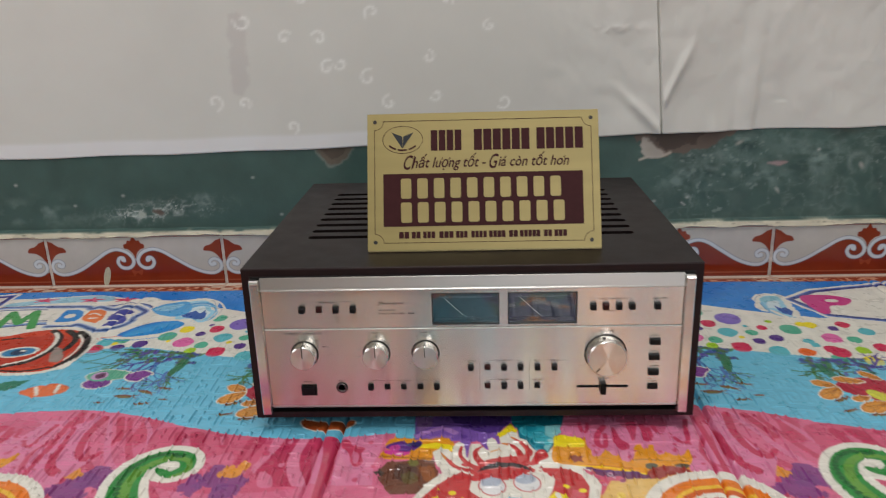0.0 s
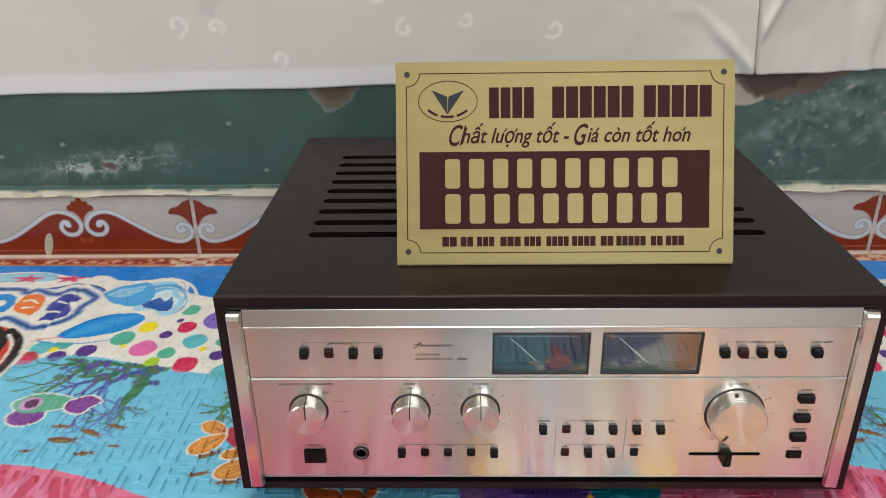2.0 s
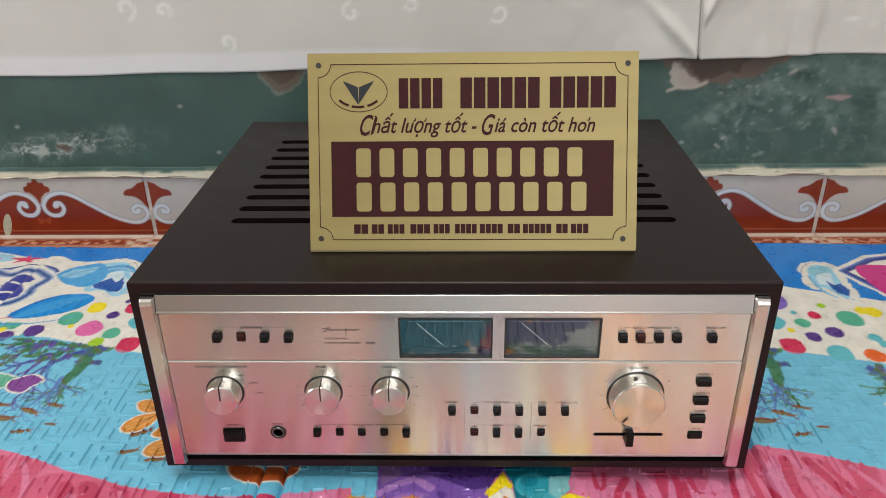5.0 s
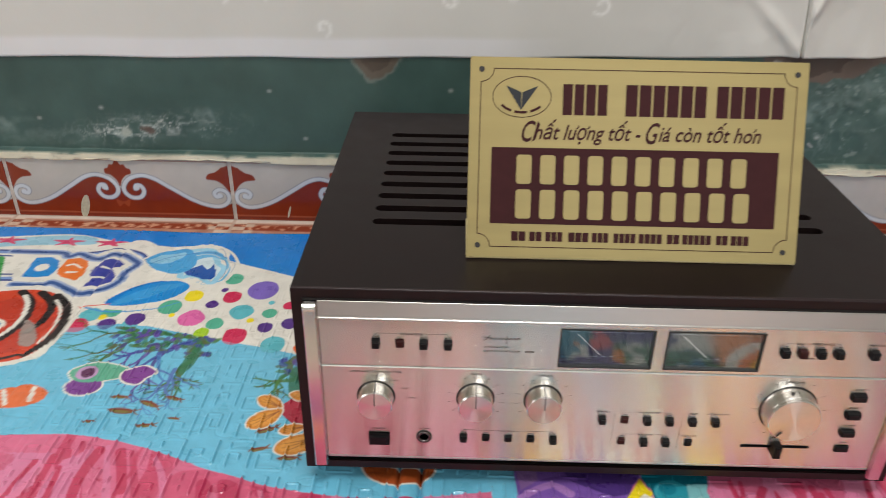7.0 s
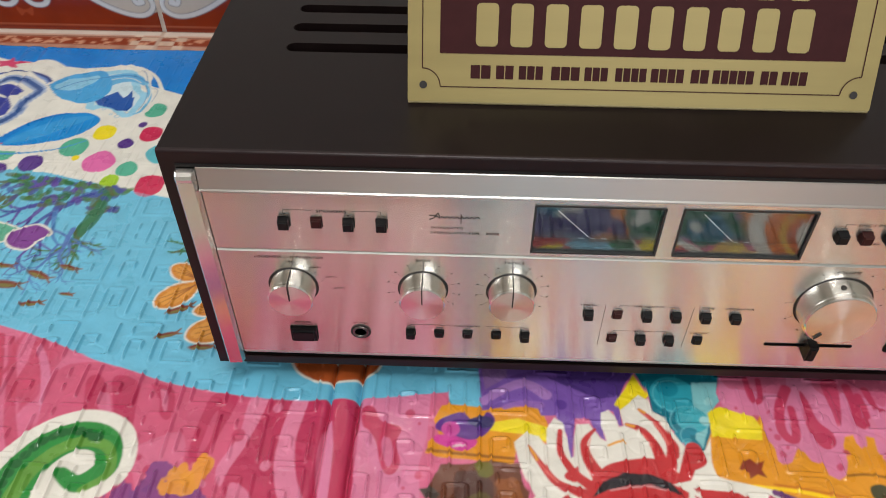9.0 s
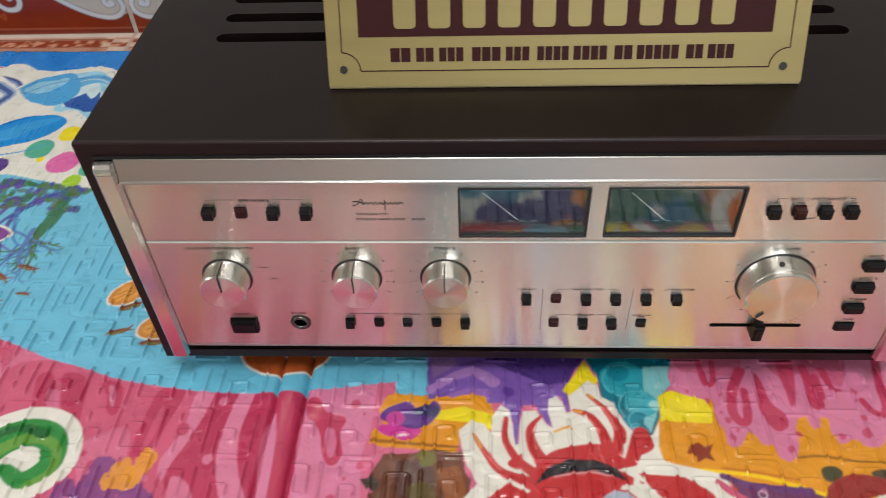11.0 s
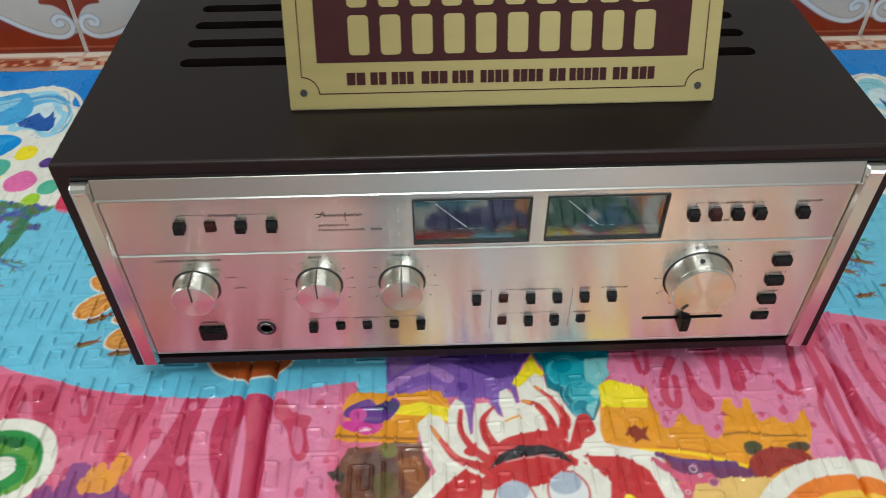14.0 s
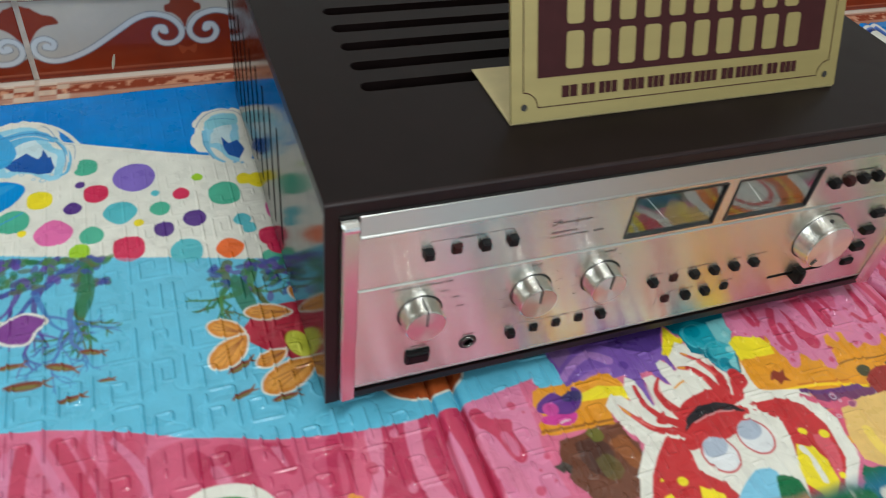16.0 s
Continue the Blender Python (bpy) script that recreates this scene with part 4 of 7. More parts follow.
# second title block past the seam, in plum and navy
panel_b = [(-0.218, 0.345), (-0.17, 0.375), (-0.05, 0.40), (-0.05, 0.27), (-0.12, 0.262), (-0.185, 0.282)]
PRINT.polygon(panel_b, WHITE, grow=0.006, wobble=0.002)
PRINT.polygon(panel_b, srgb(90, 120, 190), grow=0.001)
PRINT.polygon(panel_b, NAVY, grow=-0.002)
PRINT.polygon(panel_b, WHITE, grow=-0.008)
PRINT.blob([(-0.196, 0.352), (-0.155, 0.357), (-0.130, 0.34), (-0.145, 0.32), (-0.168, 0.316), (-0.178, 0.292), (-0.192, 0.295)], srgb(200, 44, 128))
PRINT.ellipse(-0.158, 0.336, 0.009, 0.006, WHITE, 0)
# large striped rust shape below the title
body = [(-0.671, 0.232), (-0.637, 0.246), (-0.609, 0.261), (-0.576, 0.268), (-0.548, 0.263), (-0.522, 0.244), (-0.512, 0.225), (-0.509, 0.197), (-0.513, 0.164), (-0.521, 0.148), (-0.542, 0.139), (-0.579, 0.137), (-0.618, 0.147)]
PRINT.blob(body, WHITE, grow=0.008, wobble=0.002)
PRINT.blob(body, srgb(206, 66, 36))
PRINT.blob(body, srgb(170, 44, 28), 0.6, grow=-0.016, wobble=0.012)
PRINT.stroke([(-0.581, 0.263), (-0.561, 0.241), (-0.553, 0.205), (-0.563, 0.171), (-0.589, 0.154), (-0.613, 0.15)], 0.010, 0.007, srgb(36, 26, 26))
PRINT.stroke([(-0.559, 0.262), (-0.538, 0.24), (-0.533, 0.211), (-0.54, 0.189)], 0.010, 0.007, srgb(36, 26, 26))
PRINT.stroke([(-0.54, 0.257), (-0.52, 0.236), (-0.511, 0.204), (-0.513, 0.173), (-0.523, 0.151)], 0.010, 0.007, srgb(36, 26, 26))
PRINT.stroke([(-0.574, 0.255), (-0.563, 0.237), (-0.557, 0.206), (-0.567, 0.176), (-0.592, 0.159)], 0.0055, 0.0045, WHITE)
PRINT.stroke([(-0.537, 0.248), (-0.524, 0.229), (-0.517, 0.2), (-0.519, 0.17)], 0.0040, 0.0025, WHITE)
PRINT.stroke([(-0.636, 0.234), (-0.624, 0.238), (-0.612, 0.239)], 0.005, 0.003, srgb(60, 30, 28))
PRINT.stroke([(-0.59, 0.143), (-0.556, 0.141), (-0.529, 0.151)], 0.005, 0.004, srgb(40, 28, 28))
PRINT.ellipse(-0.593, 0.196, 0.026, 0.016, WHITE, 10)
PRINT.ellipse(-0.593, 0.196, 0.021, 0.0125, srgb(60, 130, 175), 10)
PRINT.ellipse(-0.593, 0.196, 0.010, 0.009, srgb(40, 60, 90), 10)
PRINT.ellipse(-0.589, 0.2, 0.004, 0.003, WHITE, 0)
PRINT.blob([(-0.55, 0.208), (-0.535, 0.197), (-0.523, 0.17), (-0.536, 0.167)], srgb(150, 140, 132), 0.9, wobble=0.003)
PRINT.blob([(-0.60, 0.105), (-0.56, 0.112), (-0.53, 0.12), (-0.55, 0.09), (-0.60, 0.07)], srgb(44, 122, 96), wobble=0.006)
PRINT.blob([(-0.53, 0.088), (-0.50, 0.108), (-0.475, 0.098), (-0.48, 0.082), (-0.505, 0.075)], srgb(222, 110, 60))
PRINT.stroke([(-0.515, 0.098), (-0.505, 0.080)], 0.004, 0.004, WHITE)
PRINT.stroke([(-0.49, 0.104), (-0.486, 0.086)], 0.004, 0.004, WHITE)


# coral: branching strokes hanging from the water's edge
def branch(u, v, a, length, w, depth, colours):
    mid = (u + 0.5 * length * math.cos(a) + rng.uniform(-0.003, 0.003), v + 0.5 * length * math.sin(a))
    a2 = a + rng.uniform(-0.45, 0.45)
    end = (mid[0] + 0.5 * length * math.cos(a2), mid[1] + 0.5 * length * math.sin(a2))
    PRINT.stroke([(u, v), mid, end], w, w * 0.6, rng.choice(colours), 0.9)
    if depth:
        for _ in range(rng.choice((2, 2, 3))):
            branch(*end, a2 + rng.uniform(-0.9, 0.9), length * rng.uniform(0.55, 0.85), w * 0.62, depth - 1, colours)


rng = random.Random(21)
VIOLET, OLIVE, SLATE = (srgb(70, 50, 130), srgb(92, 64, 150), srgb(60, 70, 150)), (srgb(44, 110, 60), srgb(70, 120, 50), srgb(84, 96, 50)), (srgb(70, 120, 180), srgb(80, 110, 175))
for u, v, a, ln, w, cs in ((-0.365, 0.180, -2.5, 0.034, 0.007, VIOLET), (-0.385, 0.187, -2.3, 0.032, 0.007, VIOLET), (-0.41, 0.193, -2.4, 0.03, 0.005, OLIVE), (-0.43, 0.196, -2.8, 0.03, 0.004, OLIVE),
                           (-0.36, 0.176, -1.75, 0.028, 0.009, OLIVE), (-0.395, 0.16, -1.3, 0.028, 0.004, SLATE), (-0.372, 0.135, -1.7, 0.022, 0.004, SLATE),
                           (-0.245, 0.152, -1.6, 0.024, 0.009, OLIVE), (-0.262, 0.156, -1.7, 0.022, 0.007, OLIVE), (-0.23, 0.15, -0.9, 0.024, 0.007, VIOLET), (-0.215, 0.146, -1.1, 0.03, 0.006, VIOLET)):
    branch(u, v, a, ln, w * 1.2, 4, cs)
for _ in range(150):
    u = rng.uniform(-0.45, -0.345)
    PRINT.ellipse(u, 0.200 - (u + 0.45) * 0.16 - rng.uniform(0, 0.18) ** 2, 0.005, 0.0026, rng.choice(OLIVE + OLIVE + VIOLET), rng.uniform(0, 180), 0.75)
for _ in range(70):
    PRINT.ellipse(rng.uniform(-0.275, -0.2), 0.153 - rng.uniform(0, 0.2) ** 2, 0.005, 0.0026, rng.choice(OLIVE + VIOLET), rng.uniform(0, 180), 0.75)
PRINT.ellipse(-0.255, 0.118, 0.0065, 0.026, srgb(48, 112, 76), 10, 0.9)
PRINT.ellipse(-0.362, 0.148, 0.006, 0.022, srgb(48, 112, 76), -8, 0.9)

# round shell shape in green and violet, small leaf-like darts, ragged orange flower
PRINT.ellipse(-0.447, 0.108, 0.0178, 0.0148, WHITE)
PRINT.blob([(-0.468, 0.128), (-0.45, 0.142), (-0.425, 0.138), (-0.41, 0.128), (-0.43, 0.116), (-0.455, 0.114)], WHITE, grow=0.0016)
PRINT.ellipse(-0.447, 0.108, 0.016, 0.013, srgb(120, 60, 140))
PRINT.blob([(-0.468, 0.128), (-0.45, 0.142), (-0.425, 0.138), (-0.41, 0.128), (-0.43, 0.116), (-0.455, 0.114)], srgb(92, 170, 140))
PRINT.ellipse(-0.452, 0.127, 0.010, 0.010, srgb(190, 150, 190))
PRINT.ellipse(-0.451, 0.127, 0.006, 0.007, srgb(90, 40, 80))
PRINT.blob([(-0.418, 0.128), (-0.402, 0.138), (-0.388, 0.130), (-0.394, 0.122), (-0.40, 0.112), (-0.414, 0.116)], WHITE, grow=0.002)
PRINT.blob([(-0.418, 0.128), (-0.402, 0.138), (-0.388, 0.130), (-0.394, 0.122), (-0.40, 0.112), (-0.414, 0.116)], srgb(124, 58, 140))
for u, v, ln, tn in ((-0.360, 0.094, 0.020, -18), (-0.379, 0.086, 0.026, -22), (-0.400, 0.076, 0.032, -4), (-0.409, 0.094, 0.020, 0), (-0.352, 0.068, 0.012, -6), (-0.373, 0.058, 0.020, 8), (-0.423, 0.061, 0.012, 10),
                     (-0.268, 0.056, 0.024, 24), (-0.270, 0.033, 0.020, 22), (-0.244, 0.024, 0.022, 5), (-0.20, 0.04, 0.02, 10)):
    c, s = math.cos(radians(tn)), math.sin(radians(tn))
    PRINT.ellipse(u, v, ln * 0.38, ln * 0.12, srgb(122, 54, 36), tn)
    PRINT.ellipse(u, v - 0.001, ln * 0.28, ln * 0.05, srgb(120, 130, 60), tn, 0.7)
    for k in (-1, 1):
        PRINT.stroke([(u + ln * 0.3 * c, v + ln * 0.3 * s), (u + ln * 0.52 * c - k * ln * 0.12 * s, v + ln * 0.52 * s + k * ln * 0.12 * c)], 0.002, 0.001, srgb(130, 80, 50))
PRINT.blob([(-0.262, 0.082), (-0.24, 0.104), (-0.205, 0.10), (-0.19, 0.07), (-0.205, 0.045), (-0.228, 0.05)], srgb(176, 36, 60))
for u, v, ln, w, tn in ((-0.261, 0.085, 0.026, 0.015, 150), (-0.260, 0.082, 0.034, 0.020, 222), (-0.226, 0.096, 0.032, 0.014, 165), (-0.236, 0.062, 0.022, 0.012, 200), (-0.218, 0.050, 0.042, 0.022, 205), (-0.205, 0.100, 0.026, 0.012, 130)):
    c, sn = math.cos(radians(tn)), math.sin(radians(tn))
    leaf = [(u + ln * p * c - w * q * sn, v + ln * p * sn + w * q * c) for p, q in ((0, 0.05), (0.3, 0.42), (0.65, 0.5), (0.92, 0.28), (1.0, -0.05), (0.8, -0.42), (0.4, -0.46), (0.05, -0.15))]
    PRINT.blob(leaf, WHITE, grow=0.0013)
    PRINT.blob(leaf, srgb(206, 132, 48))
    PRINT.blob(leaf, srgb(226, 160, 70), 0.7, grow=-0.003)
    for q in (-0.22, 0.0, 0.22):
        PRINT.stroke([(u + ln * 0.1 * c, v + ln * 0.1 * sn), (u + ln * 0.85 * c - w * q * sn, v + ln * 0.85 * sn + w * q * c)], 0.0014, 0.0006, srgb(146, 76, 30), 0.8)
PRINT.ellipse(-0.226, 0.066, 0.008, 0.013, srgb(206, 206, 70), 20)
PRINT.blob([(-0.18, 0.02), (-0.15, 0.014), (-0.125, 0.018), (-0.13, 0.005), (-0.155, -0.002), (-0.175, 0.006)], WHITE, grow=0.0015)
PRINT.blob([(-0.18, 0.02), (-0.15, 0.014), (-0.125, 0.018), (-0.13, 0.005), (-0.155, -0.002), (-0.175, 0.006)], srgb(164, 78, 36))

# broad drips on both sides of the west fold
MIDPINK, DARKPINK = srgb(202, 86, 118), srgb(184, 54, 90)
sea = PRINT.C.copy()
PRINT.blob([(-0.332, -0.006), (-0.293, 0.008), (-0.225, -0.012), (-0.198, -0.015), (-0.174, -0.025), (-0.152, -0.095), (-0.292, -0.098)], MIDPINK)
PRINT.blob([(-0.195, -0.013), (-0.153, -0.016), (-0.152, -0.05), (-0.151, -0.08), (-0.152, -0.095), (-0.187, -0.096), (-0.197, -0.088), (-0.206, -0.074), (-0.203, -0.051), (-0.198, -0.032)], DARKPINK)
PRINT.blob([(-0.225, -0.013), (-0.21, -0.013), (-0.215, -0.04), (-0.218, -0.053), (-0.219, -0.061), (-0.224, -0.062), (-0.23, -0.057), (-0.231, -0.047), (-0.229, -0.026)], DARKPINK)
PRINT.blob([(-0.223, -0.032), (-0.22, -0.026), (-0.22, -0.046), (-0.223, -0.056), (-0.225, -0.055)], MIDPINK, 0.8)
PRINT.blob([(-0.267, -0.007), (-0.254, -0.009), (-0.249, -0.018), (-0.248, -0.03), (-0.251, -0.033), (-0.256, -0.028), (-0.259, -0.018)], DARKPINK)
PRINT.blob([(-0.293, -0.004), (-0.276, -0.006), (-0.271, -0.027), (-0.269, -0.044), (-0.275, -0.046)], DARKPINK)
PRINT.blob([(-0.309, -0.006), (-0.299, -0.004), (-0.288, -0.031), (-0.287, -0.05), (-0.297, -0.043)], DARKPINK)
PRINT.blob([(-0.26, -0.011), (-0.255, -0.013), (-0.252, -0.026), (-0.254, -0.026)], ROSE, 0.7)
PRINT.blob([(-0.297, -0.019), (-0.291, -0.016), (-0.283, -0.037), (-0.286, -0.043)], ROSE, 0.6)
PRINT.blob([(-0.263, -0.056), (-0.253, -0.046), (-0.238, -0.042), (-0.232, -0.061), (-0.241, -0.075), (-0.252, -0.082)], ROSE, 0.45)
PRINT.blob([(-0.175, -0.015), (-0.166, -0.015), (-0.169, -0.043), (-0.165, -0.067), (-0.156, -0.087), (-0.153, -0.095), (-0.166, -0.096), (-0.178, -0.067), (-0.179, -0.041)], ROSE)
PRINT.blob([(-0.202, -0.015), (-0.191, -0.015), (-0.197, -0.045), (-0.204, -0.064), (-0.207, -0.076), (-0.212, -0.064), (-0.204, -0.043)], ROSE, 0.9)
PRINT.blob([(-0.202, -0.074), (-0.19, -0.079), (-0.185, -0.096), (-0.198, -0.096)], ROSE, 0.8)
PRINT.blob([(-0.155, -0.05), (-0.152, -0.035), (-0.149, -0.054), (-0.149, -0.08), (-0.153, -0.074)], ROSE, 0.7)
PRINT.ellipse(-0.204, -0.042, 0.004, 0.0044, DARKPINK, 0, 0.8)
PRINT.ellipse(-0.193, -0.055, 0.002, 0.0022, DARKPINK, 0, 0.8)
PRINT.ellipse(-0.235, -0.076, 0.004, 0.0044, DARKPINK, 0, 0.8)
PRINT.ellipse(-0.251, -0.067, 0.003, 0.0033, DARKPINK, 0, 0.8)
PRINT.ellipse(-0.244, -0.075, 0.002, 0.0022, DARKPINK, 0, 0.8)
PRINT.ellipse(-0.229, -0.061, 0.002, 0.0022, DARKPINK, 0, 0.8)
PRINT.ellipse(-0.259, -0.059, 0.002, 0.0022, DARKPINK, 0, 0.8)
PRINT.ellipse(-0.241, -0.085, 0.002, 0.0022, DARKPINK, 0, 0.8)
PRINT.ellipse(-0.184, -0.062, 0.003, 0.0033, ROSE, 0, 0.8)
PRINT.ellipse(-0.184, -0.022, 0.003, 0.0033, ROSE, 0, 0.8)
PRINT.ellipse(-0.217, -0.075, 0.002, 0.0022, ROSE, 0, 0.8)
PRINT.polygon([(-0.151, -0.015), (-0.133, -0.014), (-0.132, -0.034), (-0.132, -0.059), (-0.132, -0.073), (-0.133, -0.087), (-0.142, -0.087), (-0.142, -0.073), (-0.144, -0.052), (-0.151, -0.033)], DARKPINK)
PRINT.polygon([(-0.149, -0.031), (-0.151, -0.034), (-0.15, -0.057), (-0.151, -0.094), (-0.139, -0.095), (-0.1415, -0.081), (-0.143, -0.067), (-0.1445, -0.055)], LIGHTPINK)
PRINT.polygon([(-0.133, -0.011), (-0.09, -0.008), (-0.091, -0.04), (-0.095, -0.058), (-0.092, -0.094), (-0.13, -0.095), (-0.132, -0.059)], LIGHTPINK)
PRINT.blob([(-0.132, -0.021), (-0.125, -0.019), (-0.119, -0.029), (-0.107, -0.033), (-0.109, -0.044), (-0.106, -0.057), (-0.109, -0.064), (-0.114, -0.064), (-0.118, -0.056), (-0.121, -0.044), (-0.126, -0.036), (-0.13, -0.033)], MAGENTA)
PRINT.blob([(-0.118, -0.043), (-0.113, -0.041), (-0.11, -0.053), (-0.112, -0.06), (-0.115, -0.057)], LIGHTPINK, 0.75)
PRINT.blob([(-0.134, -0.048), (-0.132, -0.034), (-0.125, -0.053), (-0.115, -0.073), (-0.116, -0.086), (-0.13, -0.073)], ROSE, 0.6)
PRINT.ellipse(-0.102, -0.023, 0.003, 0.0033, MAGENTA, 0, 0.8)
PRINT.ellipse(-0.095, -0.065, 0.002, 0.0022, MAGENTA, 0, 0.8)
PRINT.ellipse(-0.109, -0.086, 0.003, 0.0033, MAGENTA, 0, 0.8)
PRINT.ellipse(-0.097, -0.083, 0.001, 0.0011, MAGENTA, 0, 0.8)
PRINT.ellipse(-0.096, -0.03, 0.001, 0.0011, MAGENTA, 0, 0.8)
PRINT.ellipse(-0.103, -0.073, 0.001, 0.0011, MAGENTA, 0, 0.8)
above = np.clip((pv - pink_edge) / 0.001 + 0.5, 0, 1)[..., None] * ((pu < -0.078) | (pu > 0.231))[..., None]
PRINT.C = PRINT.C * (1 - above) + sea * above

# curled green tail with white edge, and the violet bushes beside it
spiral = [(-0.306, -0.140), (-0.320, -0.110), (-0.325, -0.082), (-0.316, -0.058), (-0.298, -0.046), (-0.281, -0.050), (-0.276, -0.066), (-0.288, -0.077), (-0.300, -0.071)]
for a, b, c in ((-0.245, -0.078, 0.018), (-0.262, -0.085, 0.012), (-0.355, -0.078, 0.018), (-0.375, -0.09, 0.02), (-0.225, -0.092, 0.014)):
    PRINT.blob([(a - c, b - 0.02), (a - c * 0.6, b + 0.008), (a, b + 0.014), (a + c, b + 0.004), (a + c * 0.9, b - 0.02)], srgb(126, 64, 128), 0.9, wobble=0.012)
for a, b in ((-0.232, -0.07), (-0.222, -0.062), (-0.385, -0.07)):
    PRINT.blob([(a - 0.008, b - 0.01), (a, b + 0.006), (a + 0.01, b + 0.002), (a + 0.004, b - 0.012)], srgb(226, 150, 50), 0.9, wobble=0.008)
PRINT.stroke(spiral, 0.050, 0.024, WHITE)
PRINT.ellipse(-0.297, -0.066, 0.024, 0.022, WHITE)
PRINT.stroke(spiral, 0.032, 0.008, srgb(36, 134, 56))
PRINT.stroke([(u + 0.003, v - 0.004) for u, v in spiral[:-1]], 0.012, 0.004, srgb(120, 160, 60), 0.6)
for k, (u, v) in enumerate(curve_through(spiral[:6], False, 4)):
    PRINT.ellipse(u - 0.006, v + 0.003, 0.0035, 0.003, srgb(18, 96, 40), 40)

# orange and rust ground of the middle field
PRINT.polygon([(0.074, -0.012), (0.106, -0.012), (0.222, -0.03), (0.222, -0.115), (0.074, -0.115)], ORANGE)
sea = PRINT.C.copy()
# hanging drips and tongues of the pink field
# tongues hanging over the orange field
PRINT.polygon([(0.096, 0.021), (0.09, -0.004), (0.091, -0.011), (0.097, -0.016), (0.102, -0.022), (0.107, -0.022), (0.112, -0.018), (0.112, -0.031), (0.115, -0.038), (0.115, -0.048), (0.118, -0.051), (0.123, -0.048), (0.128, -0.04), (0.132, -0.041), (0.135, -0.047), (0.141, -0.049), (0.142, -0.056), (0.147, -0.059), (0.152, -0.056), (0.156, -0.047), (0.157, -0.036), (0.16, -0.03), (0.165, -0.029), (0.165, -0.034), (0.167, -0.038), (0.171, -0.036), (0.173, -0.029), (0.177, -0.03), (0.176, -0.039), (0.179, -0.047), (0.185, -0.045), (0.189, -0.044), (0.191, -0.048), (0.197, -0.05), (0.203, -0.046), (0.206, -0.041), (0.21, -0.04), (0.209, -0.044), (0.21, -0.051), (0.207, -0.059), (0.202, -0.067), (0.202, -0.074), (0.21, -0.078), (0.228, -0.075), (0.235, -0.053), (0.232, -0.009), (0.232, 0.023)], LIGHTPINK, wobble=0.0007)
PRINT.blob([(0.097, 0.017), (0.134, 0.019), (0.133, 0.002), (0.124, -0.0), (0.107, 0.002), (0.097, 0.004)], MAGENTA, 0.45)
PRINT.blob([(0.151, 0.02), (0.198, 0.02), (0.193, -0.006), (0.184, -0.002), (0.172, 0.002), (0.156, 0.0)], MAGENTA, 0.55)
PRINT.stroke([(0.11, 0.01), (0.11, -0.002), (0.112, -0.007), (0.116, -0.004), (0.118, 0.01)], 0.0036, 0.0036, MAGENTA)
PRINT.stroke([(0.134, 0.004), (0.126, -0.011), (0.123, -0.026), (0.126, -0.033), (0.13, -0.032), (0.132, -0.023), (0.133, -0.011)], 0.0066, 0.0046, MAGENTA)
PRINT.blob([(0.142, 0.002), (0.139, -0.021), (0.142, -0.035), (0.147, -0.039), (0.153, -0.035), (0.153, -0.027), (0.147, -0.019), (0.145, -0.004)], MAGENTA)
PRINT.blob([(0.145, 0.011), (0.151, 0.011), (0.154, -0.008), (0.161, -0.022), (0.156, -0.023), (0.149, -0.012)], LIGHTPINK, 0.9)
PRINT.blob([(0.158, 0.011), (0.167, 0.011), (0.165, -0.006), (0.161, -0.02), (0.158, -0.022), (0.158, -0.012), (0.157, -0.002)], MAGENTA, 0.9)
PRINT.stroke([(0.173, 0.007), (0.173, -0.008), (0.172, -0.019), (0.175, -0.021), (0.178, -0.014), (0.178, 0.0)], 0.0056, 0.005, MAGENTA)
PRINT.stroke([(0.184, 0.005), (0.186, -0.008), (0.19, -0.01)], 0.005, 0.003, MAGENTA)
PRINT.stroke([(0.18, -0.018), (0.181, -0.03), (0.185, -0.033), (0.189, -0.026), (0.19, -0.012)], 0.0036, 0.0036, ROSE)
PRINT.stroke([(0.219, 0.014), (0.215, -0.005), (0.213, -0.022), (0.209, -0.027), (0.204, -0.024), (0.201, -0.017)], 0.005, 0.004, MAGENTA)
PRINT.stroke([(0.227, 0.012), (0.226, -0.005), (0.221, -0.025), (0.221, -0.042), (0.222, -0.067)], 0.006, 0.01, ROSE, 0.8)
PRINT.stroke([(0.228, -0.021), (0.221, -0.039), (0.222, -0.055), (0.226, -0.072)], 0.005, 0.005, MAGENTA, 0.8)
PRINT.ellipse(0.119, -0.044, 0.002, 0.0022, MAGENTA, 0, 0.8)
PRINT.ellipse(0.157, -0.041, 0.002, 0.0022, MAGENTA, 0, 0.8)
PRINT.ellipse(0.15, -0.051, 0.002, 0.0022, MAGENTA, 0, 0.8)
PRINT.ellipse(0.181, -0.042, 0.002, 0.0022, MAGENTA, 0, 0.8)
PRINT.ellipse(0.196, -0.04, 0.003, 0.0033, MAGENTA, 0, 0.8)
PRINT.ellipse(0.211, -0.051, 0.002, 0.0022, MAGENTA, 0, 0.8)
PRINT.ellipse(0.216, -0.064, 0.002, 0.0022, MAGENTA, 0, 0.8)
PRINT.ellipse(0.198, -0.011, 0.002, 0.0022, MAGENTA, 0, 0.8)
PRINT.ellipse(0.198, -0.029, 0.002, 0.0022, MAGENTA, 0, 0.8)
PRINT.ellipse(0.214, -0.036, 0.001, 0.0011, MAGENTA, 0, 0.8)
PRINT.ellipse(0.123, -0.039, 0.001, 0.0011, MAGENTA, 0, 0.8)
PRINT.ellipse(0.099, -0.012, 0.001, 0.0011, MAGENTA, 0, 0.8)
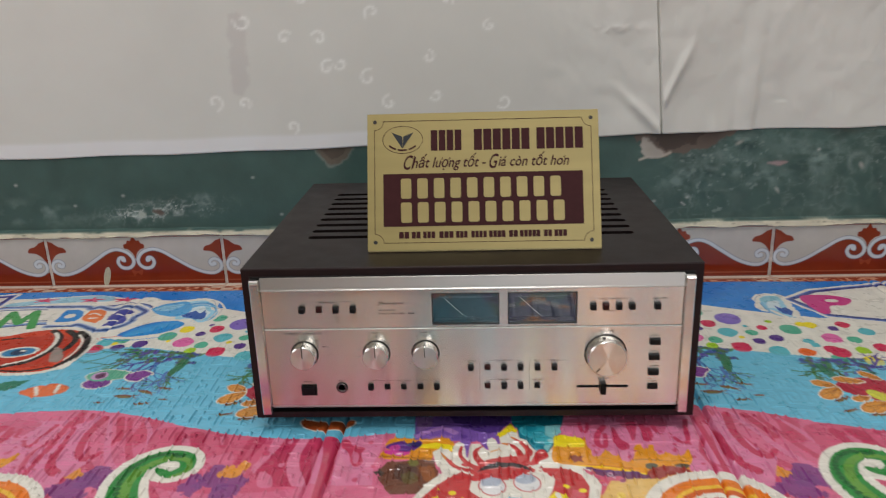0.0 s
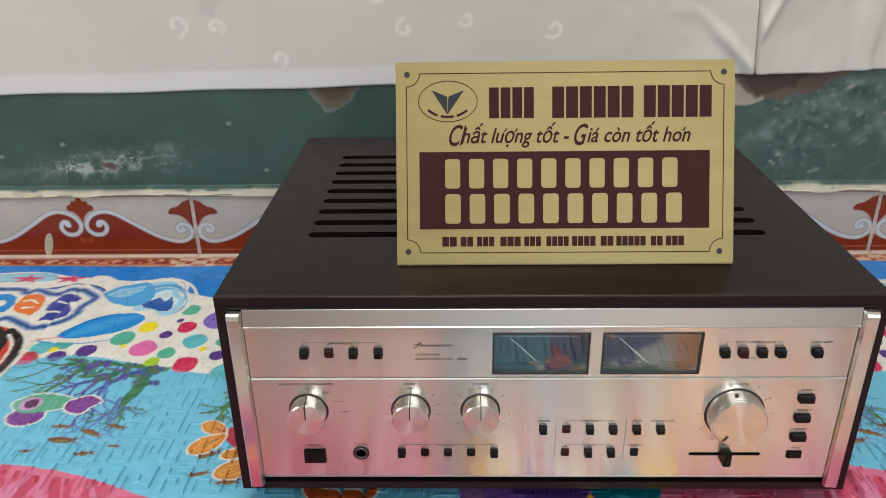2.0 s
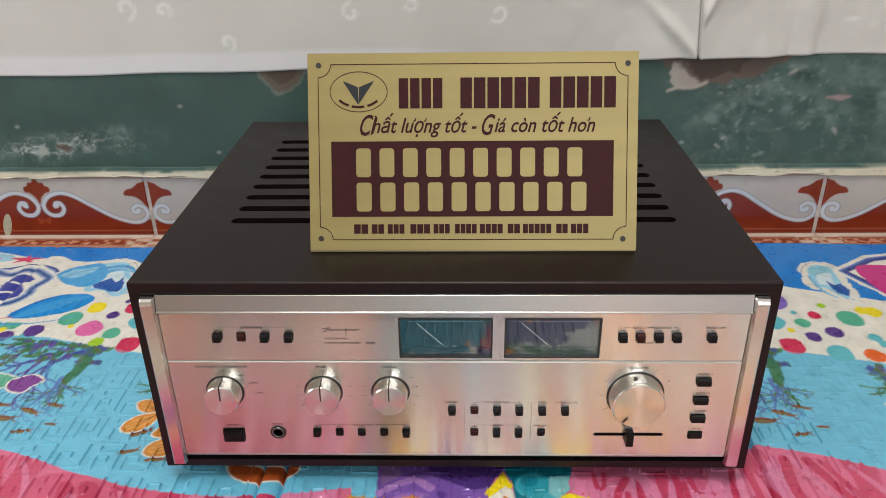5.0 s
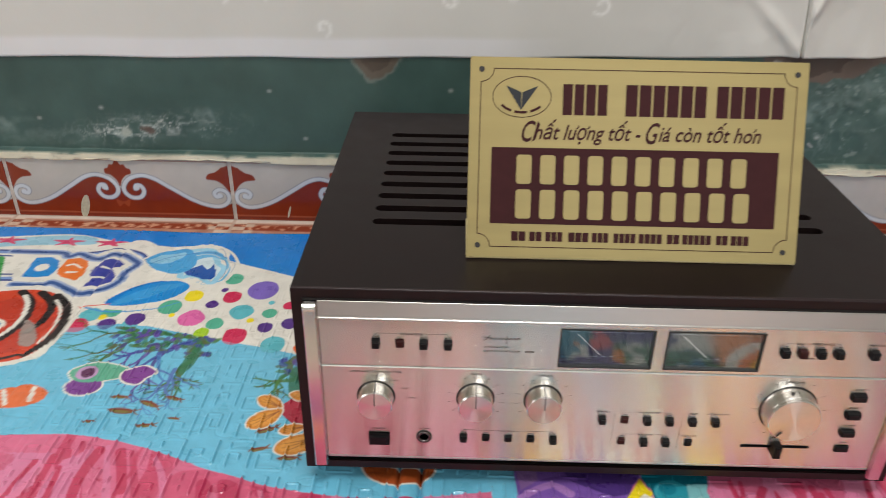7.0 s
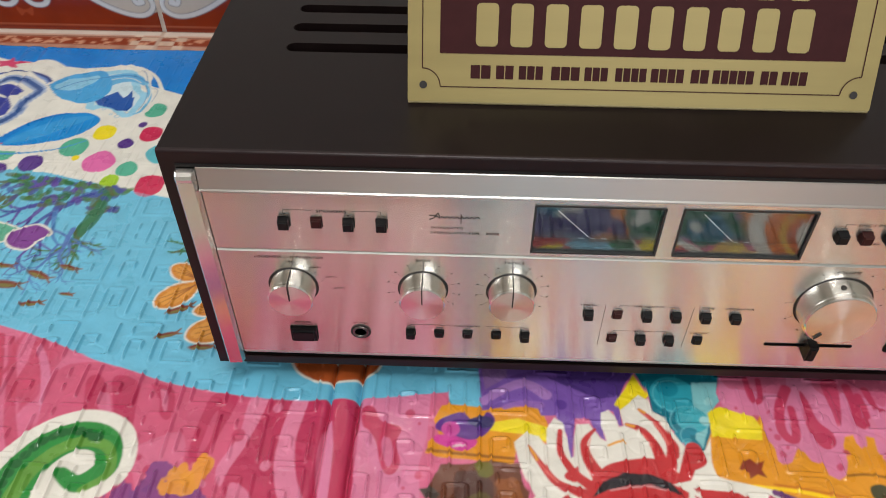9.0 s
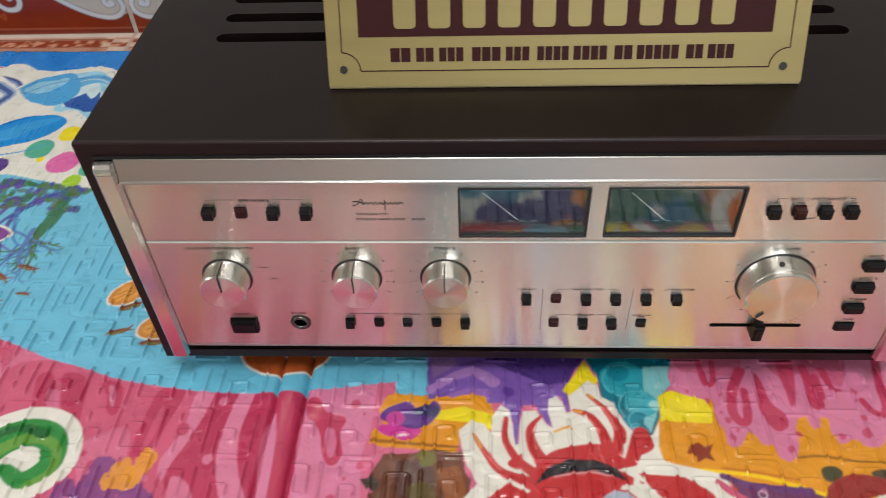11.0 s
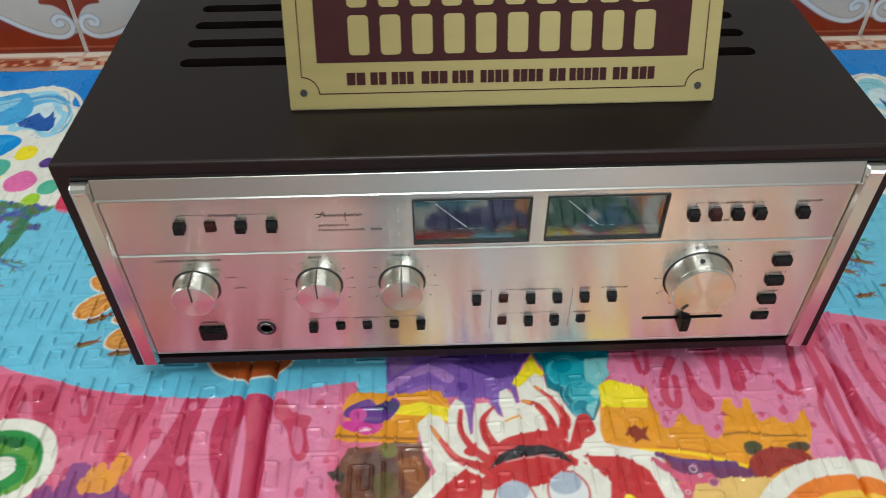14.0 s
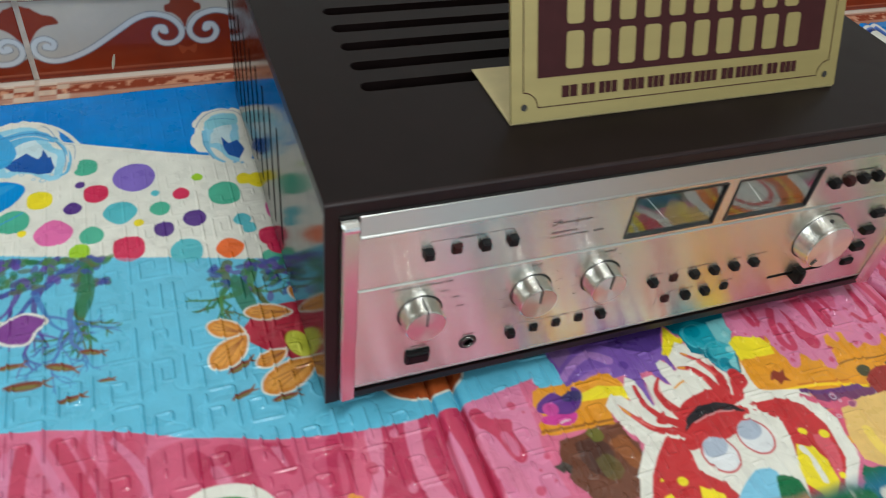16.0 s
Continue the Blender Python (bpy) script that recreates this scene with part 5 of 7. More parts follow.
PRINT.ellipse(0.116, -0.027, 0.001, 0.0011, MAGENTA, 0, 0.8)
PRINT.ellipse(0.119, -0.032, 0.002, 0.0022, MAGENTA, 0, 0.8)
PRINT.ellipse(0.118, -0.015, 0.001, 0.0011, MAGENTA, 0, 0.8)
PRINT.ellipse(0.109, -0.019, 0.002, 0.0022, MAGENTA, 0, 0.8)
PRINT.ellipse(0.13, -0.029, 0.001, 0.0011, MAGENTA, 0, 0.8)
PRINT.ellipse(0.197, -0.018, 0.001, 0.0011, MAGENTA, 0, 0.8)
PRINT.ellipse(0.213, -0.029, 0.0016, 0.0018, MAGENTA, 0, 0.8)
PRINT.blob([(0.25, 0.023), (0.261, 0.028), (0.255, 0.001), (0.255, -0.025), (0.25, -0.027), (0.247, -0.003)], LIGHTPINK, 0.8)
PRINT.stroke([(0.229, -0.015), (0.222, -0.037), (0.225, -0.061), (0.23, -0.068)], 0.0047, 0.0038, MAGENTA, 0.7)
PRINT.polygon([(0.24, 0.016), (0.261, 0.027), (0.268, -0.015), (0.278, -0.045), (0.288, -0.053), (0.27, -0.097), (0.238, -0.097), (0.235, -0.061)], LIGHTPINK)
PRINT.stroke([(0.265, 0.027), (0.262, -0.002), (0.266, -0.03), (0.274, -0.047), (0.283, -0.05), (0.291, -0.039)], 0.0095, 0.0066, MAGENTA)
PRINT.stroke([(0.241, 0.008), (0.245, -0.02), (0.247, -0.045), (0.253, -0.064), (0.262, -0.073)], 0.0038, 0.0123, MAGENTA)
PRINT.stroke([(0.283, 0.027), (0.291, 0.008), (0.3, -0.015)], 0.0086, 0.0076, MAGENTA)
PRINT.ellipse(0.278, -0.004, 0.0018, 0.0017, MAGENTA, 0, 0.7)
PRINT.ellipse(0.281, -0.02, 0.0014, 0.0013, MAGENTA, 0, 0.7)
PRINT.ellipse(0.273, 0.008, 0.0014, 0.0013, MAGENTA, 0, 0.7)
PRINT.ellipse(0.239, -0.068, 0.0021, 0.0020, MAGENTA, 0, 0.7)
PRINT.stroke([(-0.147, -0.012), (-0.142, -0.05), (-0.141, -0.12)], 0.009, 0.006, MAGENTA)
PRINT.stroke([(0.231, 0.02), (0.233, -0.04), (0.236, -0.11)], 0.006, 0.005, MAGENTA)
above = np.clip((pv - pink_edge) / 0.001 + 0.5, 0, 1)[..., None] * ((pu < -0.078) | (pu > 0.231))[..., None]
PRINT.C = PRINT.C * (1 - above) + sea * above
# sand, brown chest, violet blobs
PRINT.polygon([(-0.083, -0.016), (-0.074, -0.015), (-0.02, -0.015), (-0.016, -0.042), (-0.037, -0.041), (-0.04, -0.058), (-0.054, -0.055), (-0.079, -0.053), (-0.092, -0.05), (-0.091, -0.041), (-0.084, -0.038), (-0.088, -0.027)], ORANGE, wobble=0.0015)
PRINT.polygon([(-0.051, -0.027), (-0.036, -0.024), (-0.018, -0.03), (-0.019, -0.04), (-0.034, -0.035), (-0.057, -0.033)], YELLOW)
PRINT.stroke([(-0.09, -0.048), (-0.069, -0.05), (-0.039, -0.052)], 0.0021, 0.0017, srgb(150, 90, 24))
PRINT.blob([(-0.085, -0.043), (-0.069, -0.048), (-0.061, -0.042), (-0.065, -0.038), (-0.078, -0.037), (-0.086, -0.038)], srgb(206, 60, 150))
PRINT.blob([(-0.083, -0.026), (-0.07, -0.021), (-0.061, -0.03), (-0.055, -0.02), (-0.05, -0.026), (-0.056, -0.036), (-0.065, -0.04), (-0.076, -0.037), (-0.086, -0.033)], srgb(92, 44, 130))
PRINT.ellipse(-0.077, -0.033, 0.0056, 0.0053, srgb(196, 70, 150))
PRINT.blob([(-0.067, -0.027), (-0.058, -0.023), (-0.051, -0.025), (-0.053, -0.031), (-0.062, -0.031)], srgb(48, 40, 96))
PRINT.stroke([(-0.075, -0.045), (-0.071, -0.044), (-0.068, -0.045)], 0.0014, 0.0010, WHITE, 0.8)
PRINT.polygon([(-0.082, -0.057), (-0.055, -0.054), (-0.037, -0.056), (-0.031, -0.073), (-0.033, -0.088), (-0.036, -0.108), (-0.074, -0.109), (-0.088, -0.084), (-0.084, -0.078), (-0.09, -0.075), (-0.087, -0.066)], srgb(106, 62, 44), wobble=0.002)
PRINT.blob([(-0.074, -0.062), (-0.061, -0.06), (-0.052, -0.073), (-0.061, -0.088), (-0.073, -0.081)], srgb(70, 42, 36), 0.8, wobble=0.003)
PRINT.blob([(-0.05, -0.067), (-0.036, -0.065), (-0.035, -0.084), (-0.044, -0.088)], srgb(150, 88, 44), 0.7, wobble=0.003)
PRINT.blob([(-0.063, -0.056), (-0.054, -0.055), (-0.052, -0.062), (-0.059, -0.064)], srgb(110, 112, 44), 0.8, wobble=0.002)
PRINT.blob([(-0.067, -0.079), (-0.056, -0.075), (-0.051, -0.088), (-0.06, -0.092)], srgb(104, 96, 48), 0.6, wobble=0.003)
PRINT.polygon([(-0.094, -0.073), (-0.086, -0.072), (-0.082, -0.076), (-0.085, -0.081), (-0.09, -0.079)], srgb(70, 60, 54))
PRINT.polygon([(-0.087, 0.027), (-0.062, 0.027), (-0.057, -0.017), (-0.078, -0.015), (-0.079, -0.007)], WATER)
# violet and teal melting down
PRINT.polygon([(-0.061, 0.027), (0.042, 0.027), (0.04, 0.013), (0.032, 0.003), (0.026, -0.011), (0.027, -0.027), (0.025, -0.027), (0.023, -0.017), (0.019, -0.016), (0.015, -0.029), (0.016, -0.038), (0.013, -0.036), (0.007, -0.023), (-0.001, -0.023), (-0.003, -0.033), (-0.005, -0.05), (-0.008, -0.05), (-0.007, -0.035), (-0.013, -0.021), (-0.022, -0.022), (-0.024, -0.015), (-0.044, -0.016), (-0.058, -0.019), (-0.059, -0.003)], srgb(122, 86, 166), wobble=0.0006)
PRINT.polygon([(-0.025, 0.027), (0.042, 0.027), (0.039, 0.013), (0.033, 0.005), (0.028, -0.006), (0.014, -0.008), (-0.001, 0), (-0.016, 0.007)], srgb(78, 52, 122))
PRINT.polygon([(-0.06, 0.027), (-0.042, 0.027), (-0.042, 0.007), (-0.056, -0.003)], srgb(140, 104, 160))
PRINT.stroke([(-0.057, -0.012), (-0.045, -0.003), (-0.031, 0.002), (-0.018, -0.006)], 0.0056, 0.0077, srgb(166, 122, 186))
PRINT.stroke([(-0.044, -0.016), (-0.034, -0.013), (-0.022, -0.014)], 0.0032, 0.0056, srgb(150, 108, 180))
PRINT.stroke([(-0.039, 0.007), (-0.027, 0.01), (-0.012, 0.009)], 0.0021, 0.0042, srgb(104, 70, 146))
PRINT.ellipse(-0.009, -0.013, 0.0038, 0.0037, srgb(96, 62, 146))
PRINT.polygon([(0.039, 0.012), (0.047, -0.006), (0.034, -0.011), (0.028, -0.017), (0.024, -0.012), (0.032, 0)], YELLOW, wobble=0.0006)
PRINT.polygon([(0.041, 0.027), (0.096, 0.027), (0.093, 0.011), (0.089, -0.001), (0.09, -0.007), (0.082, -0.016), (0.08, -0.03), (0.071, -0.048), (0.065, -0.044), (0.061, -0.034), (0.055, -0.027), (0.053, -0.02), (0.047, -0.016), (0.046, -0.004), (0.04, 0.012)], srgb(14, 112, 130), wobble=0.0006)
PRINT.ellipse(0.062, -0.003, 0.0144, 0.0137, srgb(44, 152, 168))
PRINT.ellipse(0.059, 0.002, 0.0070, 0.0066, srgb(24, 128, 146))
PRINT.polygon([(0.075, 0.007), (0.091, 0.007), (0.089, -0.001), (0.09, -0.007), (0.082, -0.016), (0.078, -0.03), (0.073, -0.041), (0.07, -0.035), (0.073, -0.016)], srgb(126, 190, 194), wobble=0.001)
PRINT.ellipse(0.07, -0.021, 0.0098, 0.0093, srgb(60, 164, 178))
PRINT.ellipse(0.062, -0.033, 0.0049, 0.0047, srgb(20, 128, 150))
PRINT.ellipse(0.068, -0.029, 0.0035, 0.0033, srgb(20, 128, 150))
PRINT.ellipse(0.065, -0.039, 0.0028, 0.0027, srgb(80, 170, 184))
PRINT.ellipse(0.078, -0.022, 0.0035, 0.0033, srgb(150, 204, 204))
PRINT.ellipse(0.083, -0.008, 0.0028, 0.0027, srgb(150, 204, 204))
for cu_, cv_, cr_, a0_ in ((0.061, -0.004, 0.0118, 60), (0.068, -0.023, 0.0112, 20), (0.068, -0.033, 0.0068, 60), (0.065, -0.039, 0.0040, 60), (0.068, -0.044, 0.0026, 0)):
    PRINT.stroke([(cu_ + cr_ * math.cos(radians(a0_ + 25 * k)), cv_ + cr_ * math.sin(radians(a0_ + 25 * k))) for k in range(9)], 0.0005, 0.0009, srgb(104, 186, 196), 0.8)
# orange and rust field beneath the pink tongues
PRINT.polygon([(0.081, -0.016), (0.089, -0.011), (0.108, -0.018), (0.111, -0.025), (0.109, -0.034), (0.08, -0.033)], YELLOW, wobble=0.0008)
PRINT.stroke([(0.077, -0.064), (0.103, -0.065), (0.132, -0.069), (0.161, -0.079)], 0.0018, 0.0027, srgb(244, 204, 24))
PRINT.polygon([(0.094, -0.049), (0.099, -0.047), (0.102, -0.05), (0.107, -0.048), (0.104, -0.054), (0.106, -0.059), (0.101, -0.057), (0.096, -0.06), (0.096, -0.056), (0.091, -0.054)], srgb(136, 52, 34))
PRINT.stroke([(0.153, -0.056), (0.165, -0.055), (0.185, -0.058), (0.203, -0.059)], 0.0015, 0.0015, srgb(150, 96, 24))
PRINT.stroke([(0.109, -0.063), (0.129, -0.066), (0.149, -0.07)], 0.0014, 0.0014, srgb(196, 110, 24))
PRINT.blob([(0.163, -0.063), (0.17, -0.061), (0.174, -0.065), (0.169, -0.071), (0.163, -0.07)], srgb(72, 70, 44))
PRINT.blob([(0.189, -0.065), (0.2, -0.063), (0.203, -0.067), (0.195, -0.071)], srgb(80, 66, 46))
PRINT.blob([(0.164, -0.073), (0.179, -0.066), (0.198, -0.07), (0.2, -0.077), (0.182, -0.08), (0.164, -0.09), (0.16, -0.083)], srgb(150, 46, 40), wobble=0.001)
PRINT.blob([(0.105, -0.071), (0.121, -0.073), (0.141, -0.075), (0.16, -0.08), (0.161, -0.089), (0.138, -0.088), (0.11, -0.086)], srgb(112, 56, 96), wobble=0.0012)
PRINT.blob([(0.089, -0.068), (0.104, -0.07), (0.114, -0.076), (0.104, -0.08)], srgb(206, 84, 40), wobble=0.001)
PRINT.polygon([(0.113, -0.086), (0.161, -0.089), (0.147, -0.107), (0.109, -0.108)], srgb(206, 84, 110), wobble=0.003)
# red and white shape with ragged arms and pale discs, plain
PRINT.polygon([(-0.037, -0.051), (-0.039, -0.041), (-0.032, -0.034), (-0.024, -0.036), (-0.02, -0.042), (-0.019, -0.031), (-0.014, -0.023), (-0.009, -0.026), (-0.007, -0.037), (-0.006, -0.05), (-0.004, -0.049), (-0.003, -0.037), (-0.001, -0.027), (0.007, -0.026), (0.013, -0.036), (0.016, -0.038), (0.014, -0.027), (0.015, -0.018), (0.02, -0.016), (0.023, -0.02), (0.025, -0.028), (0.028, -0.027), (0.027, -0.016), (0.033, -0.011), (0.04, -0.004), (0.045, -0.008), (0.047, -0.016), (0.053, -0.02), (0.057, -0.03), (0.061, -0.038), (0.067, -0.047), (0.074, -0.042), (0.079, -0.033), (0.076, -0.05), (0.078, -0.061), (0.085, -0.067), (0.094, -0.076), (0.105, -0.094), (0.077, -0.118), (-0.035, -0.118), (-0.045, -0.095), (-0.028, -0.075), (-0.034, -0.064)], WHITE, wobble=0.0005)
PRINT.stroke([(-0.031, -0.095), (-0.018, -0.085), (0.001, -0.079)], 0.0112, 0.0150, RED)
PRINT.stroke([(-0.03, -0.044), (-0.023, -0.056), (-0.016, -0.066), (-0.007, -0.071), (0.003, -0.074)], 0.0022, 0.0075, RED)
PRINT.stroke([(-0.011, -0.032), (-0.012, -0.045), (-0.008, -0.055), (-0.003, -0.062), (0.004, -0.068)], 0.0030, 0.0066, RED)
PRINT.stroke([(0.01, -0.03), (0.003, -0.039), (0.004, -0.05), (0.009, -0.061)], 0.0018, 0.0088, RED)
PRINT.stroke([(-0.004, -0.058), (-0.009, -0.062), (-0.005, -0.064)], 0.0035, 0.0035, RED)
PRINT.stroke([(0.03, -0.026), (0.039, -0.03), (0.045, -0.041), (0.047, -0.054)], 0.0026, 0.0079, RED)
PRINT.stroke([(0.039, -0.015), (0.048, -0.025), (0.054, -0.039), (0.052, -0.052), (0.049, -0.062)], 0.0021, 0.0083, RED)
PRINT.stroke([(0.067, -0.042), (0.062, -0.053), (0.058, -0.061), (0.05, -0.069)], 0.0096, 0.0061, RED)
PRINT.stroke([(0.069, -0.045), (0.071, -0.05), (0.066, -0.054)], 0.0061, 0.0026, RED)
PRINT.stroke([(0.052, -0.033), (0.056, -0.04), (0.055, -0.046)], 0.0044, 0.0061, RED)
PRINT.stroke([(-0.029, -0.046), (-0.022, -0.058), (-0.015, -0.066)], 0.0007, 0.0014, srgb(226, 120, 110), 0.7)
PRINT.stroke([(0.031, -0.027), (0.039, -0.033), (0.043, -0.041)], 0.0007, 0.0014, srgb(226, 120, 110), 0.7)
PRINT.stroke([(0.041, -0.017), (0.049, -0.028), (0.053, -0.039)], 0.0008, 0.0016, srgb(226, 120, 110), 0.7)
PRINT.stroke([(0.007, -0.036), (0.005, -0.044), (0.006, -0.052)], 0.0007, 0.0014, srgb(226, 120, 110), 0.7)
PRINT.stroke([(-0.03, -0.044), (-0.027, -0.049), (-0.026, -0.052)], 0.0014, 0.0017, srgb(226, 156, 50))
PRINT.stroke([(0.03, -0.026), (0.034, -0.027)], 0.0016, 0.0020, srgb(226, 156, 50))
PRINT.stroke([(0.039, -0.015), (0.042, -0.017)], 0.0014, 0.0017, srgb(226, 156, 50))
PRINT.stroke([(0.017, -0.041), (0.024, -0.038), (0.027, -0.039)], 0.0014, 0.0017, srgb(226, 156, 50))
PRINT.blob([(0.003, -0.075), (0.005, -0.064), (0.015, -0.054), (0.029, -0.05), (0.042, -0.049), (0.054, -0.056), (0.059, -0.066), (0.057, -0.076), (0.048, -0.08), (0.028, -0.08), (0.011, -0.084), (0.002, -0.092), (-0.002, -0.088)], RED)
PRINT.polygon([(0.004, -0.075), (0.011, -0.065), (0.024, -0.059), (0.039, -0.059), (0.05, -0.064), (0.056, -0.073), (0.05, -0.07), (0.038, -0.066), (0.025, -0.067), (0.013, -0.07)], srgb(34, 30, 36))
PRINT.stroke([(0.015, -0.07), (0.025, -0.068), (0.038, -0.067), (0.048, -0.07)], 0.0010, 0.0010, srgb(206, 150, 150))
PRINT.blob([(0.062, -0.07), (0.077, -0.068), (0.089, -0.078), (0.095, -0.094), (0.085, -0.098), (0.08, -0.084), (0.068, -0.079)], RED)
# pale face, discs and claws of the red shape, plain
PRINT.polygon([(-0.003, -0.083), (0.007, -0.088), (0.031, -0.086), (0.049, -0.075), (0.067, -0.073), (0.08, -0.086), (0.07, -0.11), (0.061, -0.142), (0.048, -0.183), (-0.035, -0.157), (-0.007, -0.109)], WHITE)
PRINT.polygon([(0.051, -0.065), (0.075, -0.059), (0.109, -0.067), (0.117, -0.095), (0.11, -0.126), (0.08, -0.155), (0.048, -0.183), (0.028, -0.177), (0.065, -0.109), (0.075, -0.079)], WHITE)
PRINT.polygon([(-0.032, -0.08), (-0.009, -0.072), (0.002, -0.079), (0.003, -0.108), (0.017, -0.136), (-0.019, -0.162), (-0.071, -0.146), (-0.045, -0.098)], WHITE)
PRINT.polygon([(0.062, -0.067), (0.087, -0.069), (0.101, -0.079), (0.106, -0.097), (0.101, -0.123), (0.073, -0.153), (0.038, -0.18), (0.037, -0.165), (0.057, -0.141), (0.065, -0.121), (0.073, -0.1), (0.076, -0.086), (0.068, -0.076)], RED, wobble=0.0006)
PRINT.blob([(0.09, -0.102), (0.1, -0.107), (0.096, -0.124), (0.084, -0.136), (0.088, -0.12)], srgb(214, 96, 110), 0.8)
PRINT.polygon([(0.074, -0.104), (0.084, -0.11), (0.087, -0.12), (0.084, -0.136), (0.067, -0.151), (0.066, -0.139), (0.061, -0.131), (0.065, -0.117)], YELLOW)
PRINT.stroke([(0.076, -0.108), (0.077, -0.119), (0.075, -0.133)], 0.0048, 0.0040, WHITE)
PRINT.ellipse(0.085, -0.097, 0.0032, 0.0030, YELLOW)
PRINT.ellipse(0.099, -0.103, 0.0036, 0.0034, YELLOW)
PRINT.ellipse(0.089, -0.133, 0.0024, 0.0023, YELLOW)
PRINT.polygon([(-0.024, -0.085), (-0.011, -0.074), (0, -0.08), (-0.003, -0.103), (0.008, -0.114), (0.016, -0.132), (-0.019, -0.162), (-0.065, -0.148), (-0.035, -0.097)], RED, wobble=0.0006)
PRINT.ellipse(-0.018, -0.106, 0.0035, 0.0033, YELLOW)
PRINT.ellipse(-0.033, -0.115, 0.0035, 0.0033, YELLOW)
PRINT.ellipse(-0.031, -0.102, 0.0011, 0.0010, YELLOW)
PRINT.polygon([(-0.009, -0.112), (0.003, -0.121), (0.003, -0.132), (-0.015, -0.127)], YELLOW)
PRINT.blob([(-0.002, -0.082), (0.014, -0.072), (0.043, -0.069), (0.052, -0.075), (0.036, -0.086), (0.011, -0.088), (0, -0.088)], RED)
PRINT.ellipse(0.018, -0.096, 0.0128, 0.0143, RED, 12)
PRINT.ellipse(0.018, -0.096, 0.0115, 0.0129, srgb(222, 222, 222), 12)
PRINT.ellipse(0.017, -0.0905, 0.0096, 0.0072, srgb(150, 164, 186), 12, 0.75)
PRINT.ellipse(0.05, -0.091, 0.0128, 0.0143, RED, 12)
PRINT.ellipse(0.05, -0.091, 0.0115, 0.0129, srgb(222, 222, 222), 12)
PRINT.ellipse(0.049, -0.0855, 0.0096, 0.0072, srgb(150, 164, 186), 12, 0.75)
PRINT.blob([(0.027, -0.116), (0.037, -0.113), (0.047, -0.118), (0.042, -0.132), (0.028, -0.139), (0.006, -0.133), (0.014, -0.124)], srgb(130, 190, 216))
PRINT.blob([(0.043, -0.122), (0.053, -0.123), (0.058, -0.131), (0.051, -0.146), (0.037, -0.142)], srgb(26, 104, 60), wobble=0.002)
PRINT.polygon([(0.125, -0.089), (0.151, -0.085), (0.184, -0.089), (0.133, -0.142), (0.112, -0.127), (0.115, -0.114)], srgb(226, 186, 110), wobble=0.002)
PRINT.stroke([(0.132, -0.109), (0.131, -0.123), (0.136, -0.134)], 0.0072, 0.0088, srgb(236, 206, 90), 0.8)
PRINT.polygon([(0.109, -0.129), (0.131, -0.144), (0.094, -0.182), (0.069, -0.175)], srgb(22, 98, 66), wobble=0.003)
PRINT.stroke([(0.105, -0.072), (0.12, -0.085), (0.135, -0.085)], 0.0040, 0.0072, srgb(206, 90, 120))
PRINT.stroke([(0.108, -0.068), (0.124, -0.074), (0.153, -0.077)], 0.0036, 0.0048, srgb(104, 58, 112))
PRINT.ellipse(0.128, -0.077, 0.0016, 0.0015, srgb(216, 140, 160), 0, 0.9)
PRINT.ellipse(0.137, -0.088, 0.0031, 0.0030, srgb(216, 140, 160), 0, 0.9)
PRINT.ellipse(0.128, -0.077, 0.0012, 0.0011, srgb(150, 76, 112))
PRINT.ellipse(0.137, -0.088, 0.0025, 0.0024, srgb(150, 76, 112))
# mostly unseen mat front: teal, green, ochre fields added for panel and meter reflections
far = np.clip((-0.134 - pv) / 0.012 + 0.6 * (cloud(pu * 40, pv * 40, 3) - 0.5), 0, 1)
toward(PRINT, far, srgb(28, 108, 138))
toward(PRINT, far * np.clip((cloud(pu * 20, pv * 16, 3) - 0.52) / 0.03, 0, 1), srgb(30, 100, 64))
toward(PRINT, far * np.clip((cloud(pu * 24 + 5, pv * 20 + 8, 3) - 0.58) / 0.03, 0, 1), srgb(214, 130, 44))
toward(PRINT, far * np.clip((cloud(pu * 20 + 30, pv * 18 + 1, 3) - 0.66) / 0.03, 0, 1), srgb(206, 206, 196))
toward(PRINT, far * np.clip((cloud(pu * 26 + 60, pv * 20 + 3, 3) - 0.62) / 0.03, 0, 1), srgb(60, 44, 110))
toward(PRINT, far * np.clip((cloud(pu * 28 + 80, pv * 24 + 3, 3) - 0.64) / 0.03, 0, 1), srgb(190, 60, 60))
# pale and orange areas and three blobs, placed only for what they reflect
toward(PRINT, far * np.clip((-0.07 - pu) / 0.03, 0, 1) * np.clip((pv + 0.25) / 0.04, 0, 1) * 0.7, srgb(206, 190, 172))
toward(PRINT, far * np.clip((pu - 0.142) / 0.015, 0, 1) * np.clip((0.225 - pu) / 0.02, 0, 1) * np.clip(0.35 + 2.2 * cloud(pu * 18 + 2, pv * 9, 2) - 0.5, 0.25, 0.95), srgb(230, 142, 66))
PRINT.blob([(0.03, -0.22), (0.09, -0.19), (0.15, -0.24), (0.13, -0.32), (0.06, -0.33)], srgb(52, 46, 104), wobble=0.02)
PRINT.blob([(0.05, -0.25), (0.09, -0.235), (0.11, -0.27), (0.08, -0.29)], srgb(206, 126, 50), wobble=0.012)
PRINT.blob([(-0.08, -0.20), (-0.01, -0.175), (0.03, -0.21), (0.022, -0.35), (-0.06, -0.36)], srgb(34, 128, 150), wobble=0.015)
